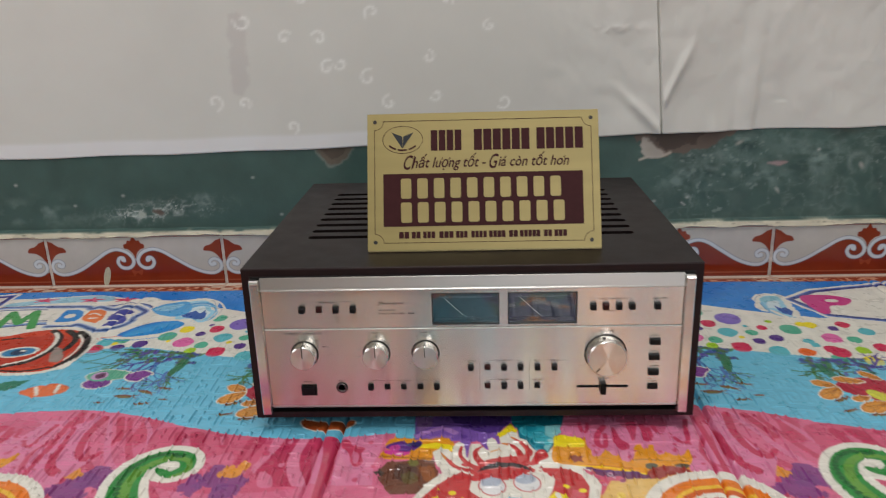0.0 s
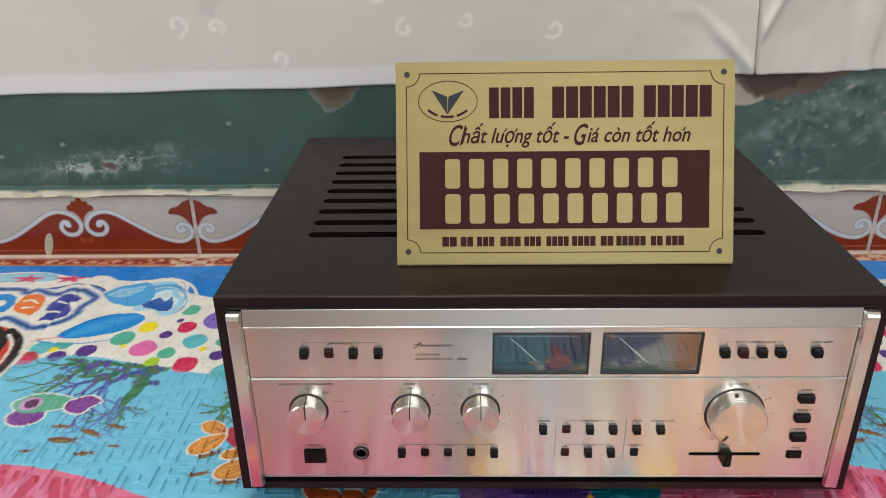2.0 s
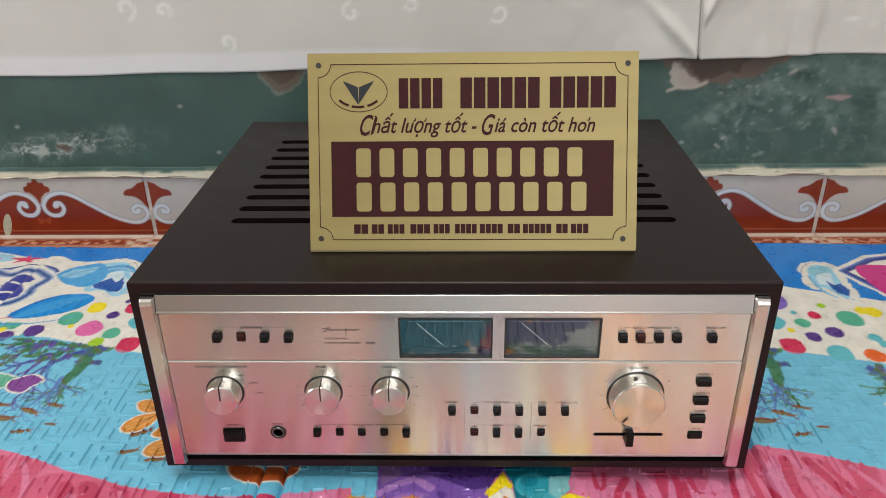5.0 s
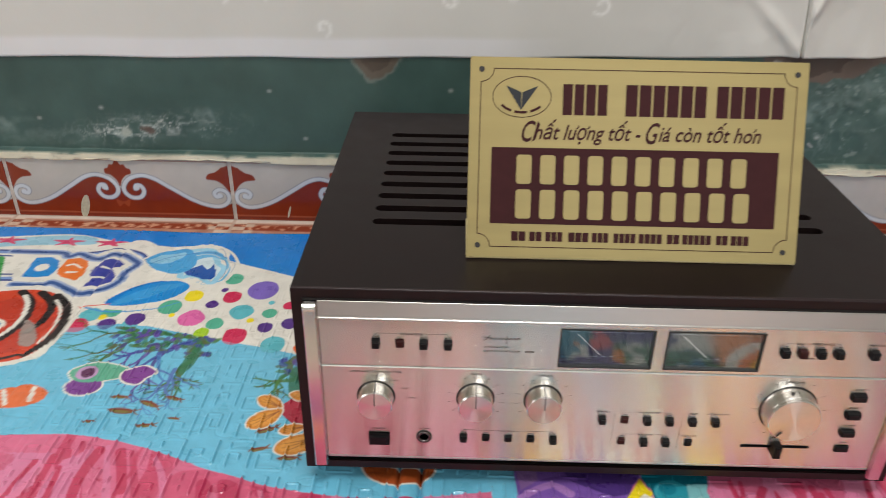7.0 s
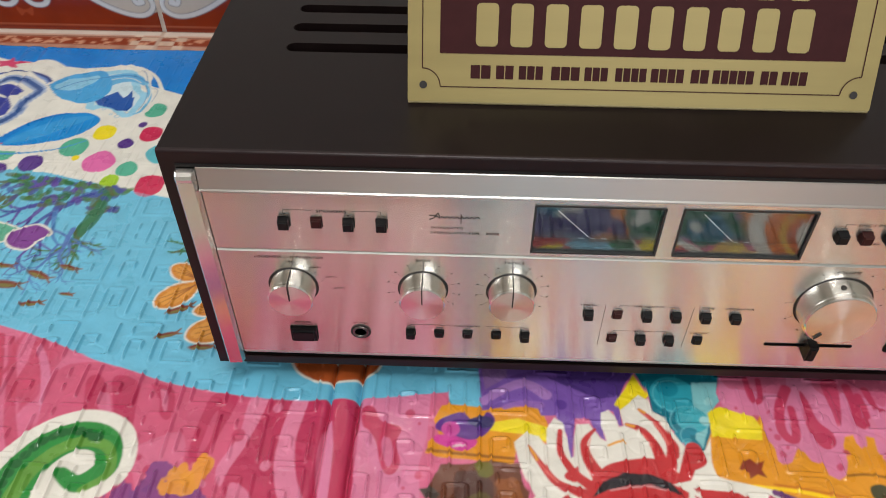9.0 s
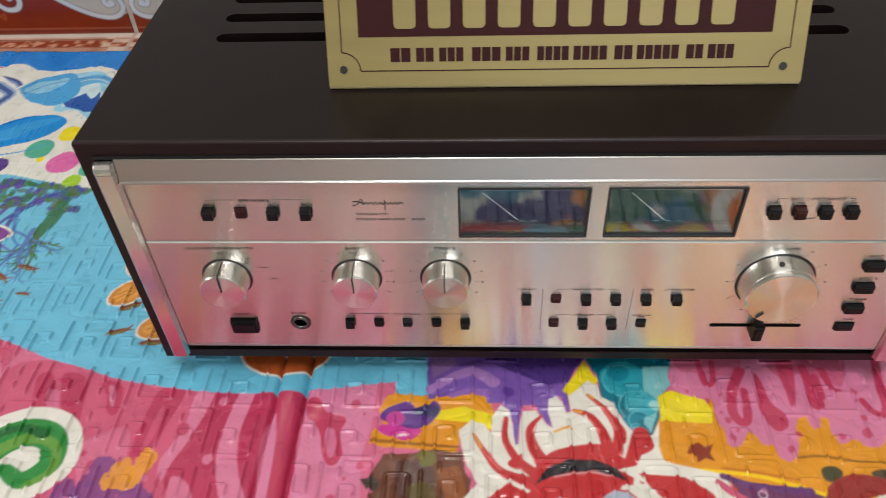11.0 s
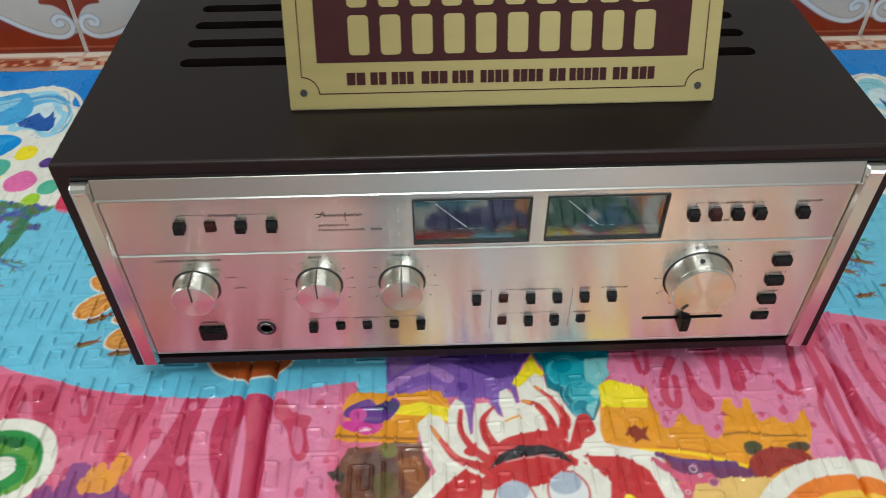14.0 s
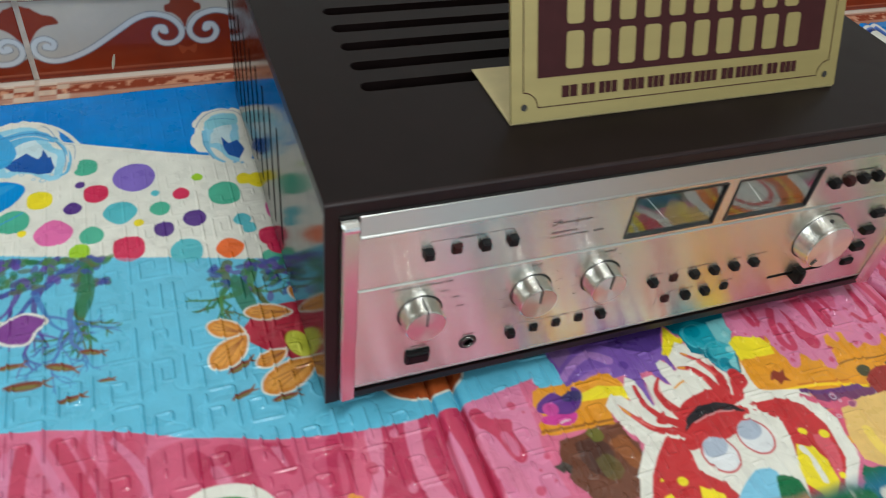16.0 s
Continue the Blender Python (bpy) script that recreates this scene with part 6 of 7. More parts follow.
for r, c in ((0.066, WHITE), (0.054, srgb(226, 122, 36)), (0.043, srgb(234, 186, 60)), (0.038, srgb(206, 96, 40)), (0.031, WHITE), (0.024, srgb(200, 70, 60)), (0.019, WHITE)):
    PRINT.ellipse(0.213, -0.138, r, r * 0.96, c)
# pale bubbles
for cu_, cv_, cr_ in ((0.127, -0.079, 0.0022), (0.130, -0.0835, 0.0010), (0.120, -0.094, 0.0014)):
    PRINT.stroke([(cu_ + cr_ * math.cos(0.7 * k), cv_ + cr_ * math.sin(0.7 * k)) for k in range(10)], 0.0005, 0.0007, srgb(214, 198, 214), 0.9)
# brush-like unevenness of the print
PRINT.C *= (0.92 + 0.16 * cloud(pu * 90, pv * 90, 3))[..., None]

# pressed key pattern, raised on the film
rng = random.Random(5)
WIDE, TALL = 0.0285, 0.0350
for i in range(int(PER / WIDE) + 1):
    for j in range(25):
        u = (-0.4455 if i < 10 else -0.4300) + (i + 0.5) * WIDE
        v = -0.413 + (j + 0.5) * TALL + (0.004 if i % 3 == 1 else 0.0)
        h = rng.uniform(0.6, 1.0)
        kind = (i * 2 + j * 3 + (i * j) % 2) % 4
        stem = [[(0.0142, -0.0140 - 0.002 * (kind == 1)), (0.0142, 0.0135 + 0.004 * (kind == 2))]]
        if kind == 0:
            keys = stem + [[(0.0142, -0.0140), (-0.0075, -0.0140)], [(-0.0075, -0.0140), (-0.0075, 0.0030), (0.0030, 0.0035), (0.0030, -0.0045), (-0.0015, -0.0045)]]
        elif kind == 1:
            keys = stem + [[(0.0052, -0.0120), (0.0052, 0.0135)], [(-0.0045, 0.0020), (-0.0045, 0.0100)], [(-0.0045, -0.0080), (-0.0045, -0.0020)]]
        elif kind == 2:
            keys = stem + [[(-0.0035, -0.0135), (-0.0035, 0.0030), (0.0055, 0.0030), (0.0055, -0.0050)], [(0.0142, 0.0175), (-0.0020, 0.0175)], [(-0.0040, 0.0080), (-0.0040, 0.0150)]]
        else:
            keys = stem + [[(-0.0060, -0.0145), (-0.0060, 0.0110), (0.0070, 0.0110), (0.0070, -0.0065), (-0.0005, -0.0065), (-0.0005, 0.0045)]]
        for pts in keys:
            for (x0, y0), (x1, y1) in zip(pts, pts[1:]):
                flat = 0.55 if abs(x1 - x0) > abs(y1 - y0) else 1.0
                PRINT.stroke([(u + x0, v + y0), (u + x1, v + y1)], 0.0012, 0.0012, None, smooth=False, height=h * flat)

FOLDS = ((-0.143, 1.0, 0.75), (0.235, 1.0, 0.35), (-0.518, 0.3, 0.6), (0.60, 0.6, 0.5))


def mat_height(U, V):
    h = np.interp(V, [-0.2, 0.02, 0.09, 0.22, 0.3], [0.0031, 0.0030, 0.0019, 0.0008, 0.0003]) * PRINT.sample(U, V)[1]
    h = h + 0.0014 * (cloud(U * 7 + 3, V * 7, 2) - 0.5) + 0.0009 * (cloud(U * 40, V * 25, 3) - 0.5) + np.clip((0.30 - V) / 0.25, 0.15, 1) * (0.0005 * wisps(U, V + 2, 34) - 0.0004 * wisps(U + 4, V, 52))
    for f, deep, tilt in FOLDS:
        # a hinge strip between two sharp creases: tilted, or arched
        w = U - f - 0.003 * np.sin(V * 6) + 0.0008 * (cloud(U * 0 + 3, V * 60, 3) - 0.5)
        inside = np.clip((0.0088 - np.abs(w)) / 0.0004, 0, 1)
        ridge = 0.0016 - 0.0014 * (w / 0.0088) ** 2 - 0.0022 * tilt * (w / 0.0088) + 0.0010 * (cloud(w * 160, V * 70 + 9, 3) - 0.5)
        rim = 0.0012 * np.exp(-((np.abs(w) - 0.013) / 0.005) ** 2)
        groove = 0.0060 * np.exp(-np.abs(w + 0.0088) / 0.0010) + (0.0060 + 0.0030 * tilt) * np.exp(-np.abs(w - 0.0088) / (0.0010 + 0.0005 * tilt))
        h = h * (1 - deep * inside * 0.9) + deep * (inside * ridge + (1 - inside) * rim - groove)
    return np.maximum(h - 0.001, -0.0098)


def mat_place(U, V):
    back = 0.4135 + 0.0035 * np.sin(U * 5 + 0.5) + 0.0015 * np.sin(U * 19)
    Y = np.where(V > 0.36, 0.36 + (V - 0.36) * (back - 0.36) / 0.05, V)
    return U, Y, mat_height(U, V)


mx = spaced((-1.0, -0.80, 0.01), (-0.80, -0.46, 0.0022), (-0.46, 0.31, 0.0007), (0.31, 0.72, 0.0018), (0.72, 1.0, 0.01))
my = spaced((-0.88, -0.16, 0.006), (-0.16, 0.07, 0.0007), (0.07, 0.41, 0.0012))
M_U, M_V = np.meshgrid(mx, my)
play_mat = grid_sheet("play_mat", mx, my, mat_place, PRINT.sample(M_U, M_V)[0], M_MAT, (0, 0, -0.0095))
tagged(play_mat, "glossy foam play mat with bright printed sea pictures, folded panels", "mat")


# ---------------------------------------------------------------- the amplifier
HW, TOP, LOW, FRONT, BACK, WALL = 0.2225, 0.177, 0.0135, 0.004, 0.362, 0.0078
amp = tagged(new("amplifier"), "silver-fronted stereo amplifier in a dark brown vented case on the mat", "amplifier")
amp.location = (0, 0.183, 0)


def slot_loops(u0, u1, vs, w):
    return [rect_loop(u0, u1, v - w / 2, v + w / 2, w / 2 - 0.0001, 4) for v in vs]


# vented top
vent_y = [0.1025 + 0.0239 * k for k in range(9)]
holes = slot_loops(-0.177, -0.014, vent_y, 0.0100) + slot_loops(0.014, 0.176, vent_y, 0.0100)
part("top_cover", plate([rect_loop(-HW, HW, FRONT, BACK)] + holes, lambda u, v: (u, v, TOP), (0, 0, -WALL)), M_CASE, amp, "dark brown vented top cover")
for s in (-1, 1):
    loops = [rect_loop(LOW, TOP - WALL, FRONT, BACK)] + slot_loops(0.030, 0.132, [0.135 + 0.0262 * k for k in range(9)], 0.0060)
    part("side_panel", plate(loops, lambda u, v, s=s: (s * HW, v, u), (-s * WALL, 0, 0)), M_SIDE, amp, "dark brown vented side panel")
    # front edge strip of the case, redder: the mat's pink reflection in its colour
    part("case_edge", box(*sorted((s * (HW + 0.0002), s * (HW - WALL + 0.0002))), FRONT - 0.0022, FRONT, LOW, TOP - WALL), M_CASE_EDGE, amp)
bm = box(-HW - 0.0002, HW + 0.0002, FRONT - 0.0024, FRONT, TOP - WALL, TOP)
bmesh.ops.bevel(bm, geom=[e for e in bm.edges if all(v.co.y < FRONT - 0.001 and v.co.z > TOP - 0.001 for v in e.verts)], offset=0.0017, segments=4, profile=0.5, affect="EDGES")
part("case_edge", bm, M_CASE_EDGE, amp)
# black strip put in for the shade on the visor's top, under the case lip
part("visor_gap_shade", box(-HW + WALL, HW - WALL, 0.0007, 0.0040, 0.1678, TOP - WALL + 0.0001), M_BLACK, amp)
part("case_edge", box(-HW + WALL, HW - WALL, FRONT - 0.0022, FRONT, LOW, LOW + 0.0065, 0.0005), M_CASE_EDGE, amp)
part("bottom_panel", box(-HW + WALL, HW - WALL, FRONT, BACK, LOW, LOW + 0.0065), M_BLACK, amp)
part("back_panel", box(-HW + WALL, HW - WALL, BACK - 0.004, BACK, LOW + 0.0065, TOP - WALL), M_BLACK, amp)
part("chassis", box(-HW + WALL + 0.012, HW - WALL - 0.012, 0.04, BACK - 0.006, LOW + 0.0065, 0.075, 0.002), M_BLACK, amp)
for x in (-0.17, 0.17):
    for y in (0.045, 0.32):
        bm = turned([(0, -0.0065), (0.016, -0.0065), (0.0185, -0.004), (0.0185, 0.0065), (0, 0.0065)], 32)
        bmesh.ops.rotate(bm, cent=(0, 0, 0), matrix=Matrix.Rotation(radians(90), 3, "X"), verts=bm.verts[:])
        part("foot", bm, M_RUBBER, amp, at=(x, y, 0.0068))

# front panel with its openings: meters, button wells, slider slot
PX, PLOW, PMID, PTOP = 0.2045, 0.0286, 0.1140, 0.1545


def on_panel(lift):
    return lambda u, v: (u, -lift, v)


METERS = ((-0.0372, 0.0282), (0.0368, 0.1036))
M_LOW, M_HIGH = 0.1172, 0.1498
SMALL = [(x, 0.1345, 0.0054, 0.0058) for x in (-0.1655, -0.1487, -0.1320, -0.1150, 0.1190, 0.1312, 0.1438, 0.1562, 0.1805)]
SMALL += [(x, 0.0705, 0.0050, 0.0052) for x in (-0.0005, 0.0160, 0.0326, 0.0490, 0.0657, 0.0825)]
SMALL += [(x, 0.0500, 0.0050, 0.0052) for x in (0.0160, 0.0326, 0.0490, 0.0657)]
SMALL += [(x, 0.0496, 0.0050, 0.0052) for x in (-0.1020, -0.0852, -0.0685, -0.0517, -0.0350)]
SMALL += [(0.1800, z, 0.0098, 0.0054) for z in (0.0970, 0.0805, 0.0640, 0.0480)]
SMALL += [(-0.1652, 0.0466, 0.0152, 0.0104)]
PRESSED = {1, 10, 15, 18, 20, 21, 22, 27}
RED_ONES = {1, 5, 10, 15}

well_loops = [rect_loop(x - w / 2 - 0.0005, x + w / 2 + 0.0005, z - h / 2 - 0.0005, z + h / 2 + 0.0006) for x, z, w, h in SMALL]
meter_loops = [rect_loop(a, b, M_LOW, M_HIGH, 0.0008, 3) for a, b in METERS]
upper = [l for l in well_loops if l[0][1] > PMID]
lower = [l for l in well_loops if l[0][1] < PMID]
slot = rect_loop(0.1050, 0.1562, 0.0471, 0.0493, 0.001, 4)
part("upper_panel", plate([rect_loop(-PX, PX, PMID + 0.0004, PTOP)] + meter_loops + upper, on_panel(0), (0, 0.003, 0)), M_PANEL, amp, "brushed champagne aluminium panel")
part("lower_panel", plate([rect_loop(-PX, PX, PLOW, PMID - 0.0012)] + lower + [slot], on_panel(0.0003), (0, 0.003, 0)), M_PANEL, amp, "brushed champagne aluminium panel")
part("panel_lip", box(-PX, PX, -0.0003, 0.003, PLOW - 0.0022, PLOW - 0.0002, 0.0004), M_TRIM, amp)
part("panel_groove", box(-PX, PX, 0.0008, 0.0026, PMID - 0.0004, PMID + 0.0004), M_BLACK, amp)
bm = bmesh.new()
prof = [(-0.0003, PMID - 0.0012), (-0.0006, PMID - 0.0010), (0.0006, PMID - 0.0001), (0.0006, PMID - 0.0012)]
rows = [[bm.verts.new((x, y, z)) for y, z in prof] for x in (-PX, PX)]
for i in range(4):
    bm.faces.new((rows[0][i], rows[0][(i + 1) % 4], rows[1][(i + 1) % 4], rows[1][i]))
bm.faces.new(rows[0])
bm.faces.new(rows[1][::-1])
bmesh.ops.recalc_face_normals(bm, faces=bm.faces[:])
part("panel_edge", bm, M_EDGE, amp, "bright chamfered edge line")
part("panel_backing", box(-PX, PX, 0.0085, 0.011, PLOW - 0.001, PTOP), M_BLACK, amp)

# sloping visor along the top, with a step back to the panel
bm = bmesh.new()
prof = [(0.0040, 0.1680), (0.0008, 0.1680), (0.0002, 0.1677), (-0.0016, 0.1560), (-0.0024, 0.1554), (-0.0024, 0.1546), (-0.0022, 0.1545), (0.0040, 0.1545)]
rows = [[bm.verts.new((x, y, z)) for y, z in prof] for x in (-0.2045, 0.2045)]
for i in range(len(prof)):
    j = (i + 1) % len(prof)
    bm.faces.new((rows[0][i], rows[0][j], rows[1][j], rows[1][i]))
bm.faces.new(rows[0])
bm.faces.new(rows[1][::-1])
bmesh.ops.recalc_face_normals(bm, faces=bm.faces[:])
part("top_visor", bm, M_TRIM, amp, "bright aluminium visor strip")
for s in (-1, 1):
    bm = bmesh.new()
    prof = [(0.2048, 0.003), (0.2048, -0.0010), (0.2060, -0.0040), (0.2136, -0.0044), (0.2145, -0.0036), (0.2145, 0.003)]
    rows = [[bm.verts.new((s * x, min(y + back, 0.003), z)) for x, y in prof] for z, back in ((0.0206, 0), (0.1612, 0), (0.1614, 0.0010))]
    for low, high in zip(rows, rows[1:]):
        for i in range(len(prof)):
            j = (i + 1) % len(prof)
            bm.faces.new((low[i], low[j], high[j], high[i]))
    bm.faces.new(rows[0])
    bm.faces.new(rows[-1][::-1])
    bmesh.ops.recalc_face_normals(bm, faces=bm.faces[:])
    rail = part("end_rail", bm, M_RAIL, amp, "satin aluminium end rail")
    bm = bmesh.new()
    rows = [[bm.verts.new((s * x, min(y + back, 0.003), z)) for x, y in prof] for z, back in ((0.1614, 0.0004), (0.1617, -0.0002), (0.1634, -0.0004), (0.1650, 0.0004), (0.1663, 0.0020), (0.1670, 0.0046))]
    for low, high in zip(rows, rows[1:]):
        for i in range(len(prof)):
            j = (i + 1) % len(prof)
            bm.faces.new((low[i], low[j], high[j], high[i]))
    bm.faces.new(rows[0])
    bm.faces.new(rows[-1][::-1])
    bmesh.ops.recalc_face_normals(bm, faces=bm.faces[:])
    part("rail_cap", bm, M_BARREL, rail, "polished rail cap")

# meters: frame, dial, scale, needle and glass
for a, b in METERS:
    mid = (a + b) / 2
    meter = part("meter", plate([rect_loop(a - 0.0002, b + 0.0002, M_LOW - 0.0002, M_HIGH + 0.0002, 0.0008, 3), rect_loop(a + 0.0009, b - 0.0009, M_LOW + 0.0009, M_HIGH - 0.0009)], on_panel(0.0006), (0, 0.0065, 0)),
                 material("meter_bezel", (0.06, 0.065, 0.065), 0.35, 0.5, 0.1, 100), amp, "power meter behind glass")
    part("dial", box(a + 0.001, b - 0.001, 0.0072, 0.0080, M_LOW + 0.001, M_HIGH - 0.001), M_DIAL, meter)
    marks = [bar(a + 0.0065, b - 0.0065, M_HIGH - 0.0068, M_HIGH - 0.0065)]
    for k in range(13):
        x = a + 0.0075 + (b - a - 0.015) * (k / 12) ** 0.9
        marks.append(bar(x - 0.00016, x + 0.00016, M_HIGH - 0.0068, M_HIGH - (0.0050 if k % 3 else 0.0042)))
    marks += [bar(mid + 0.006 * k - 0.0015, mid + 0.006 * k + 0.0015, M_LOW + 0.005, M_LOW + 0.0056) for k in (-1, 0, 1)]
    part("scale", quads(marks, on_panel(-0.0070)), M_DIAL_MARK, meter)
    part("needle", quads([line(a + 0.0125, M_HIGH - 0.0075, mid - 0.0025, M_LOW + 0.0072, 0.00045)], on_panel(-0.0058)), M_NEEDLE, meter)
    part("hood", box(a + 0.0013, b - 0.0013, 0.0045, 0.0070, M_LOW + 0.0013, M_LOW + 0.0050), M_BLACK, meter)
    glass = part("glass", box(a + 0.0009, b - 0.0009, 0.0008, 0.0022, M_LOW + 0.0009, M_HIGH - 0.0009), GLASS, meter)
    glass.visible_shadow = False

# push buttons, some pressed in
for k, (x, z, w, h) in enumerate(SMALL):
    out = 0.0026 if k in PRESSED else (0.0046 if w < 0.009 else 0.0042)
    bm = box(-w / 2, w / 2, -out, 0.008, -h / 2, h / 2)
    bmesh.ops.bevel(bm, geom=[e for e in bm.edges if all(v.co.y < 0 for v in e.verts)], offset=0.0008 if w < 0.012 else 0.0016, segments=3, affect="EDGES")
    ob = part("button", bm, M_BUTTON_RED if k in RED_ONES else M_BUTTON, amp, "dark red push button" if k in RED_ONES else "black push button", at=(x, 0, z))
ob.name = "power_switch"

# rotary knobs: skirt, barrel with chamfered edge, spun face, pointer line
KNOBS = (("loudness_knob", -0.1665, 0.0868, 0.0138), ("bass_knob", -0.0942, 0.0868, 0.0138), ("treble_knob", -0.0452, 0.0868, 0.0138), ("volume_knob", 0.1325, 0.0840, 0.0197))
for name, x, z, r in KNOBS:
    small = r < 0.017
    deep, rf = (0.0120, 0.0124) if small else (0.0132, 0.0186)
    rb = rf + (0.0004 if small else 0.0010)
    prof = [(rb + 0.0003, 0), (rb, -0.0006), (rb - 0.0002, -deep * 0.4), (rb - 0.0004, -deep * 0.74), (rf - 0.0008, -deep * 0.76), (rf - 0.0006, -deep * 0.79), (rf, -deep * 0.81), (rf, -deep + 0.0008), (rf - 0.0007, -deep), (0, -deep)]
    bm = turned(prof, 72)
    for f in bm.faces:
        f.smooth = True
    for e in bm.edges:
        if len(e.link_faces) == 2 and e.calc_face_angle() > radians(25):
            e.smooth = False
    knob = part(name, bm, M_BARREL, amp, "turned aluminium knob", at=(x, -0.0004, z))
    part("knob_face", turned([(rf - 0.0007, -0.0001), (rf * 0.5, -0.0003), (0, -0.0005)], 72), M_KNOB, knob, "spun aluminium face", smooth=True, at=(x, -0.0004 - deep, z))
    # thin black ring put in for the shadow gap at the knob's foot
    part("ring", turned([(rb + 0.0013, 0), (rb + 0.0012, -0.0003), (rb + 0.0004, -0.0003), (rb + 0.0004, 0)], 64), M_INK, knob, at=(x, -0.0003, z))
    if small:
        part("pointer", box(x - 0.00035, x + 0.00035, -deep - 0.0004, -0.0006, z + rb - 0.0010, z + rb + 0.0001), M_INK, knob)
        part("pointer", box(x - 0.00035, x + 0.00035, -deep - 0.0016, -deep, z + rf * 0.10, z + rf - 0.0002), M_INK, knob)
    else:
        a = radians(218)
        bm = box(-0.00022, 0.00022, -deep - 0.0013, -deep, rf * 0.64, rf * 0.92)
        bmesh.ops.rotate(bm, cent=(0, 0, 0), matrix=Matrix.Rotation(a, 3, "Y"), verts=bm.verts[:])
        part("pointer", bm, M_INK, knob, at=(x, -0.0004, z))
        bm = turned([(0, -0.0008), (0.0015, -0.0008), (0.0015, 0.0006), (0, 0.0006)], 20)
        bmesh.ops.rotate(bm, cent=(0, 0, 0), matrix=Matrix.Rotation(radians(90), 3, "X") @ Matrix.Identity(3), verts=bm.verts[:])
        part("set_screw", bm, M_INK, knob, at=(x - 0.0028, -0.0062, z + rb - 0.0005))
    ticks = []
    for k in range(11):
        t = radians(-150 + 30 * k) if r > 0.017 else radians(-125 + 25 * k)
        if name == "loudness_knob" and k not in (5, 6, 7, 8):
            continue
        a0, a1 = r + 0.0024, r + 0.0040
        ticks.append(line(x + a0 * math.sin(t), z + a0 * math.cos(t), x + a1 * math.sin(t), z + a1 * math.cos(t), 0.00028))
        if k != 5 and name != "loudness_knob":
            a2 = r + 0.0062
            u, v = x + a2 * math.sin(t), z + a2 * math.cos(t)
            ticks.append(bar(u - 0.0003, u + 0.0010, v - 0.00035, v + 0.00035))
    part("scale_marks", quads(ticks, on_panel(0.00045)), M_INK_GREY, amp)

# balance slider and phones socket
slider = part("balance_slider", plate([rect_loop(0.1050, 0.1562, 0.0469, 0.0495, 0.0012, 4), rect_loop(0.1054, 0.1558, 0.0473, 0.0491, 0.0008, 4)], on_panel(0.0005), (0, 0.004, 0)), M_BLACK, amp)
bm = box(0.1281, 0.1334, -0.0085, 0.003, 0.0422, 0.0538)
bmesh.ops.bevel(bm, geom=[e for e in bm.edges if all(v.co.y < 0 for v in e.verts)], offset=0.0012, segments=3, affect="EDGES")
part("slider_cap", bm, M_BUTTON, slider)
jack = part("phones_socket", turned([(0.0050, 0.0), (0.0050, -0.0012), (0.0044, -0.0018), (0.0036, -0.0018), (0.0033, -0.0005), (0.0033, 0.004)], 40), M_CHROME, amp, "chrome headphone socket", smooth=True, at=(-0.1315, 0, 0.0492))
part("socket_bore", turned([(0, 0.0002), (0.0033, 0.0002), (0.0033, -0.0003), (0, -0.0003)], 32), M_BLACK, jack, at=(-0.1315, 0.0, 0.0492))
part("socket_nut", turned([(0.0060, 0.0), (0.0060, -0.0006), (0.0050, -0.0006)], 40), M_INK, jack, at=(-0.1315, -0.0003, 0.0492))

# printed words
INK = on_panel(0.00045)
INK_UP = on_panel(0.00015)
for words, u, v, size, w in (("LOUDNESS COMPENSATOR", -0.1665, 0.1082, 0.0024, 0.0375), ("BASS", -0.0942, 0.1082, 0.0024, 0.0076), ("TREBLE", -0.0452, 0.1082, 0.0024, 0.0112),
                             ("OFF", -0.1665, 0.1050, 0.0015, 0.0036), ("FLAT", -0.0942, 0.1050, 0.0015, 0.0044), ("FLAT", -0.0452, 0.1050, 0.0015, 0.0044),
                             ("COMP-1", -0.1530, 0.1010, 0.0016, 0.0062), ("COMP-2", -0.1450, 0.0940, 0.0016, 0.0064), ("COMP-3", -0.1410, 0.0852, 0.0016, 0.0064),
                             ("POWER", -0.1652, 0.0552, 0.0021, 0.0094), ("PHONES", -0.1315, 0.0562, 0.0018, 0.0086), ("TONE CONTROL", -0.0685, 0.0556, 0.0020, 0.0166),
                             ("TAPE REC", -0.0005, 0.0768, 0.0022, 0.0108), ("TAPE MONITOR", 0.0326, 0.0768, 0.0022, 0.0172), ("TAPE COPY", 0.0326, 0.0556, 0.0021, 0.0118),
                             ("MODE", 0.0657, 0.0768, 0.0022, 0.0064), ("ATTENUATOR", 0.0832, 0.0768, 0.0021, 0.0162), ("SUBSONIC", 0.0657, 0.0556, 0.0019, 0.0110),
                             ("VOLUME", 0.1325, 0.1078, 0.0025, 0.0138), ("BALANCE", 0.1310, 0.0565, 0.0018, 0.0110),
                             ("DISC 1", 0.1808, 0.1026, 0.0022, 0.0096), ("DISC 2", 0.1808, 0.0860, 0.0022, 0.0096), ("TUNER", 0.1808, 0.0695, 0.0022, 0.0094), ("AUX", 0.1808, 0.0532, 0.0022, 0.0060)):
    lettering("lettering", words, size, u, v, INK, M_INK, amp, width=w)
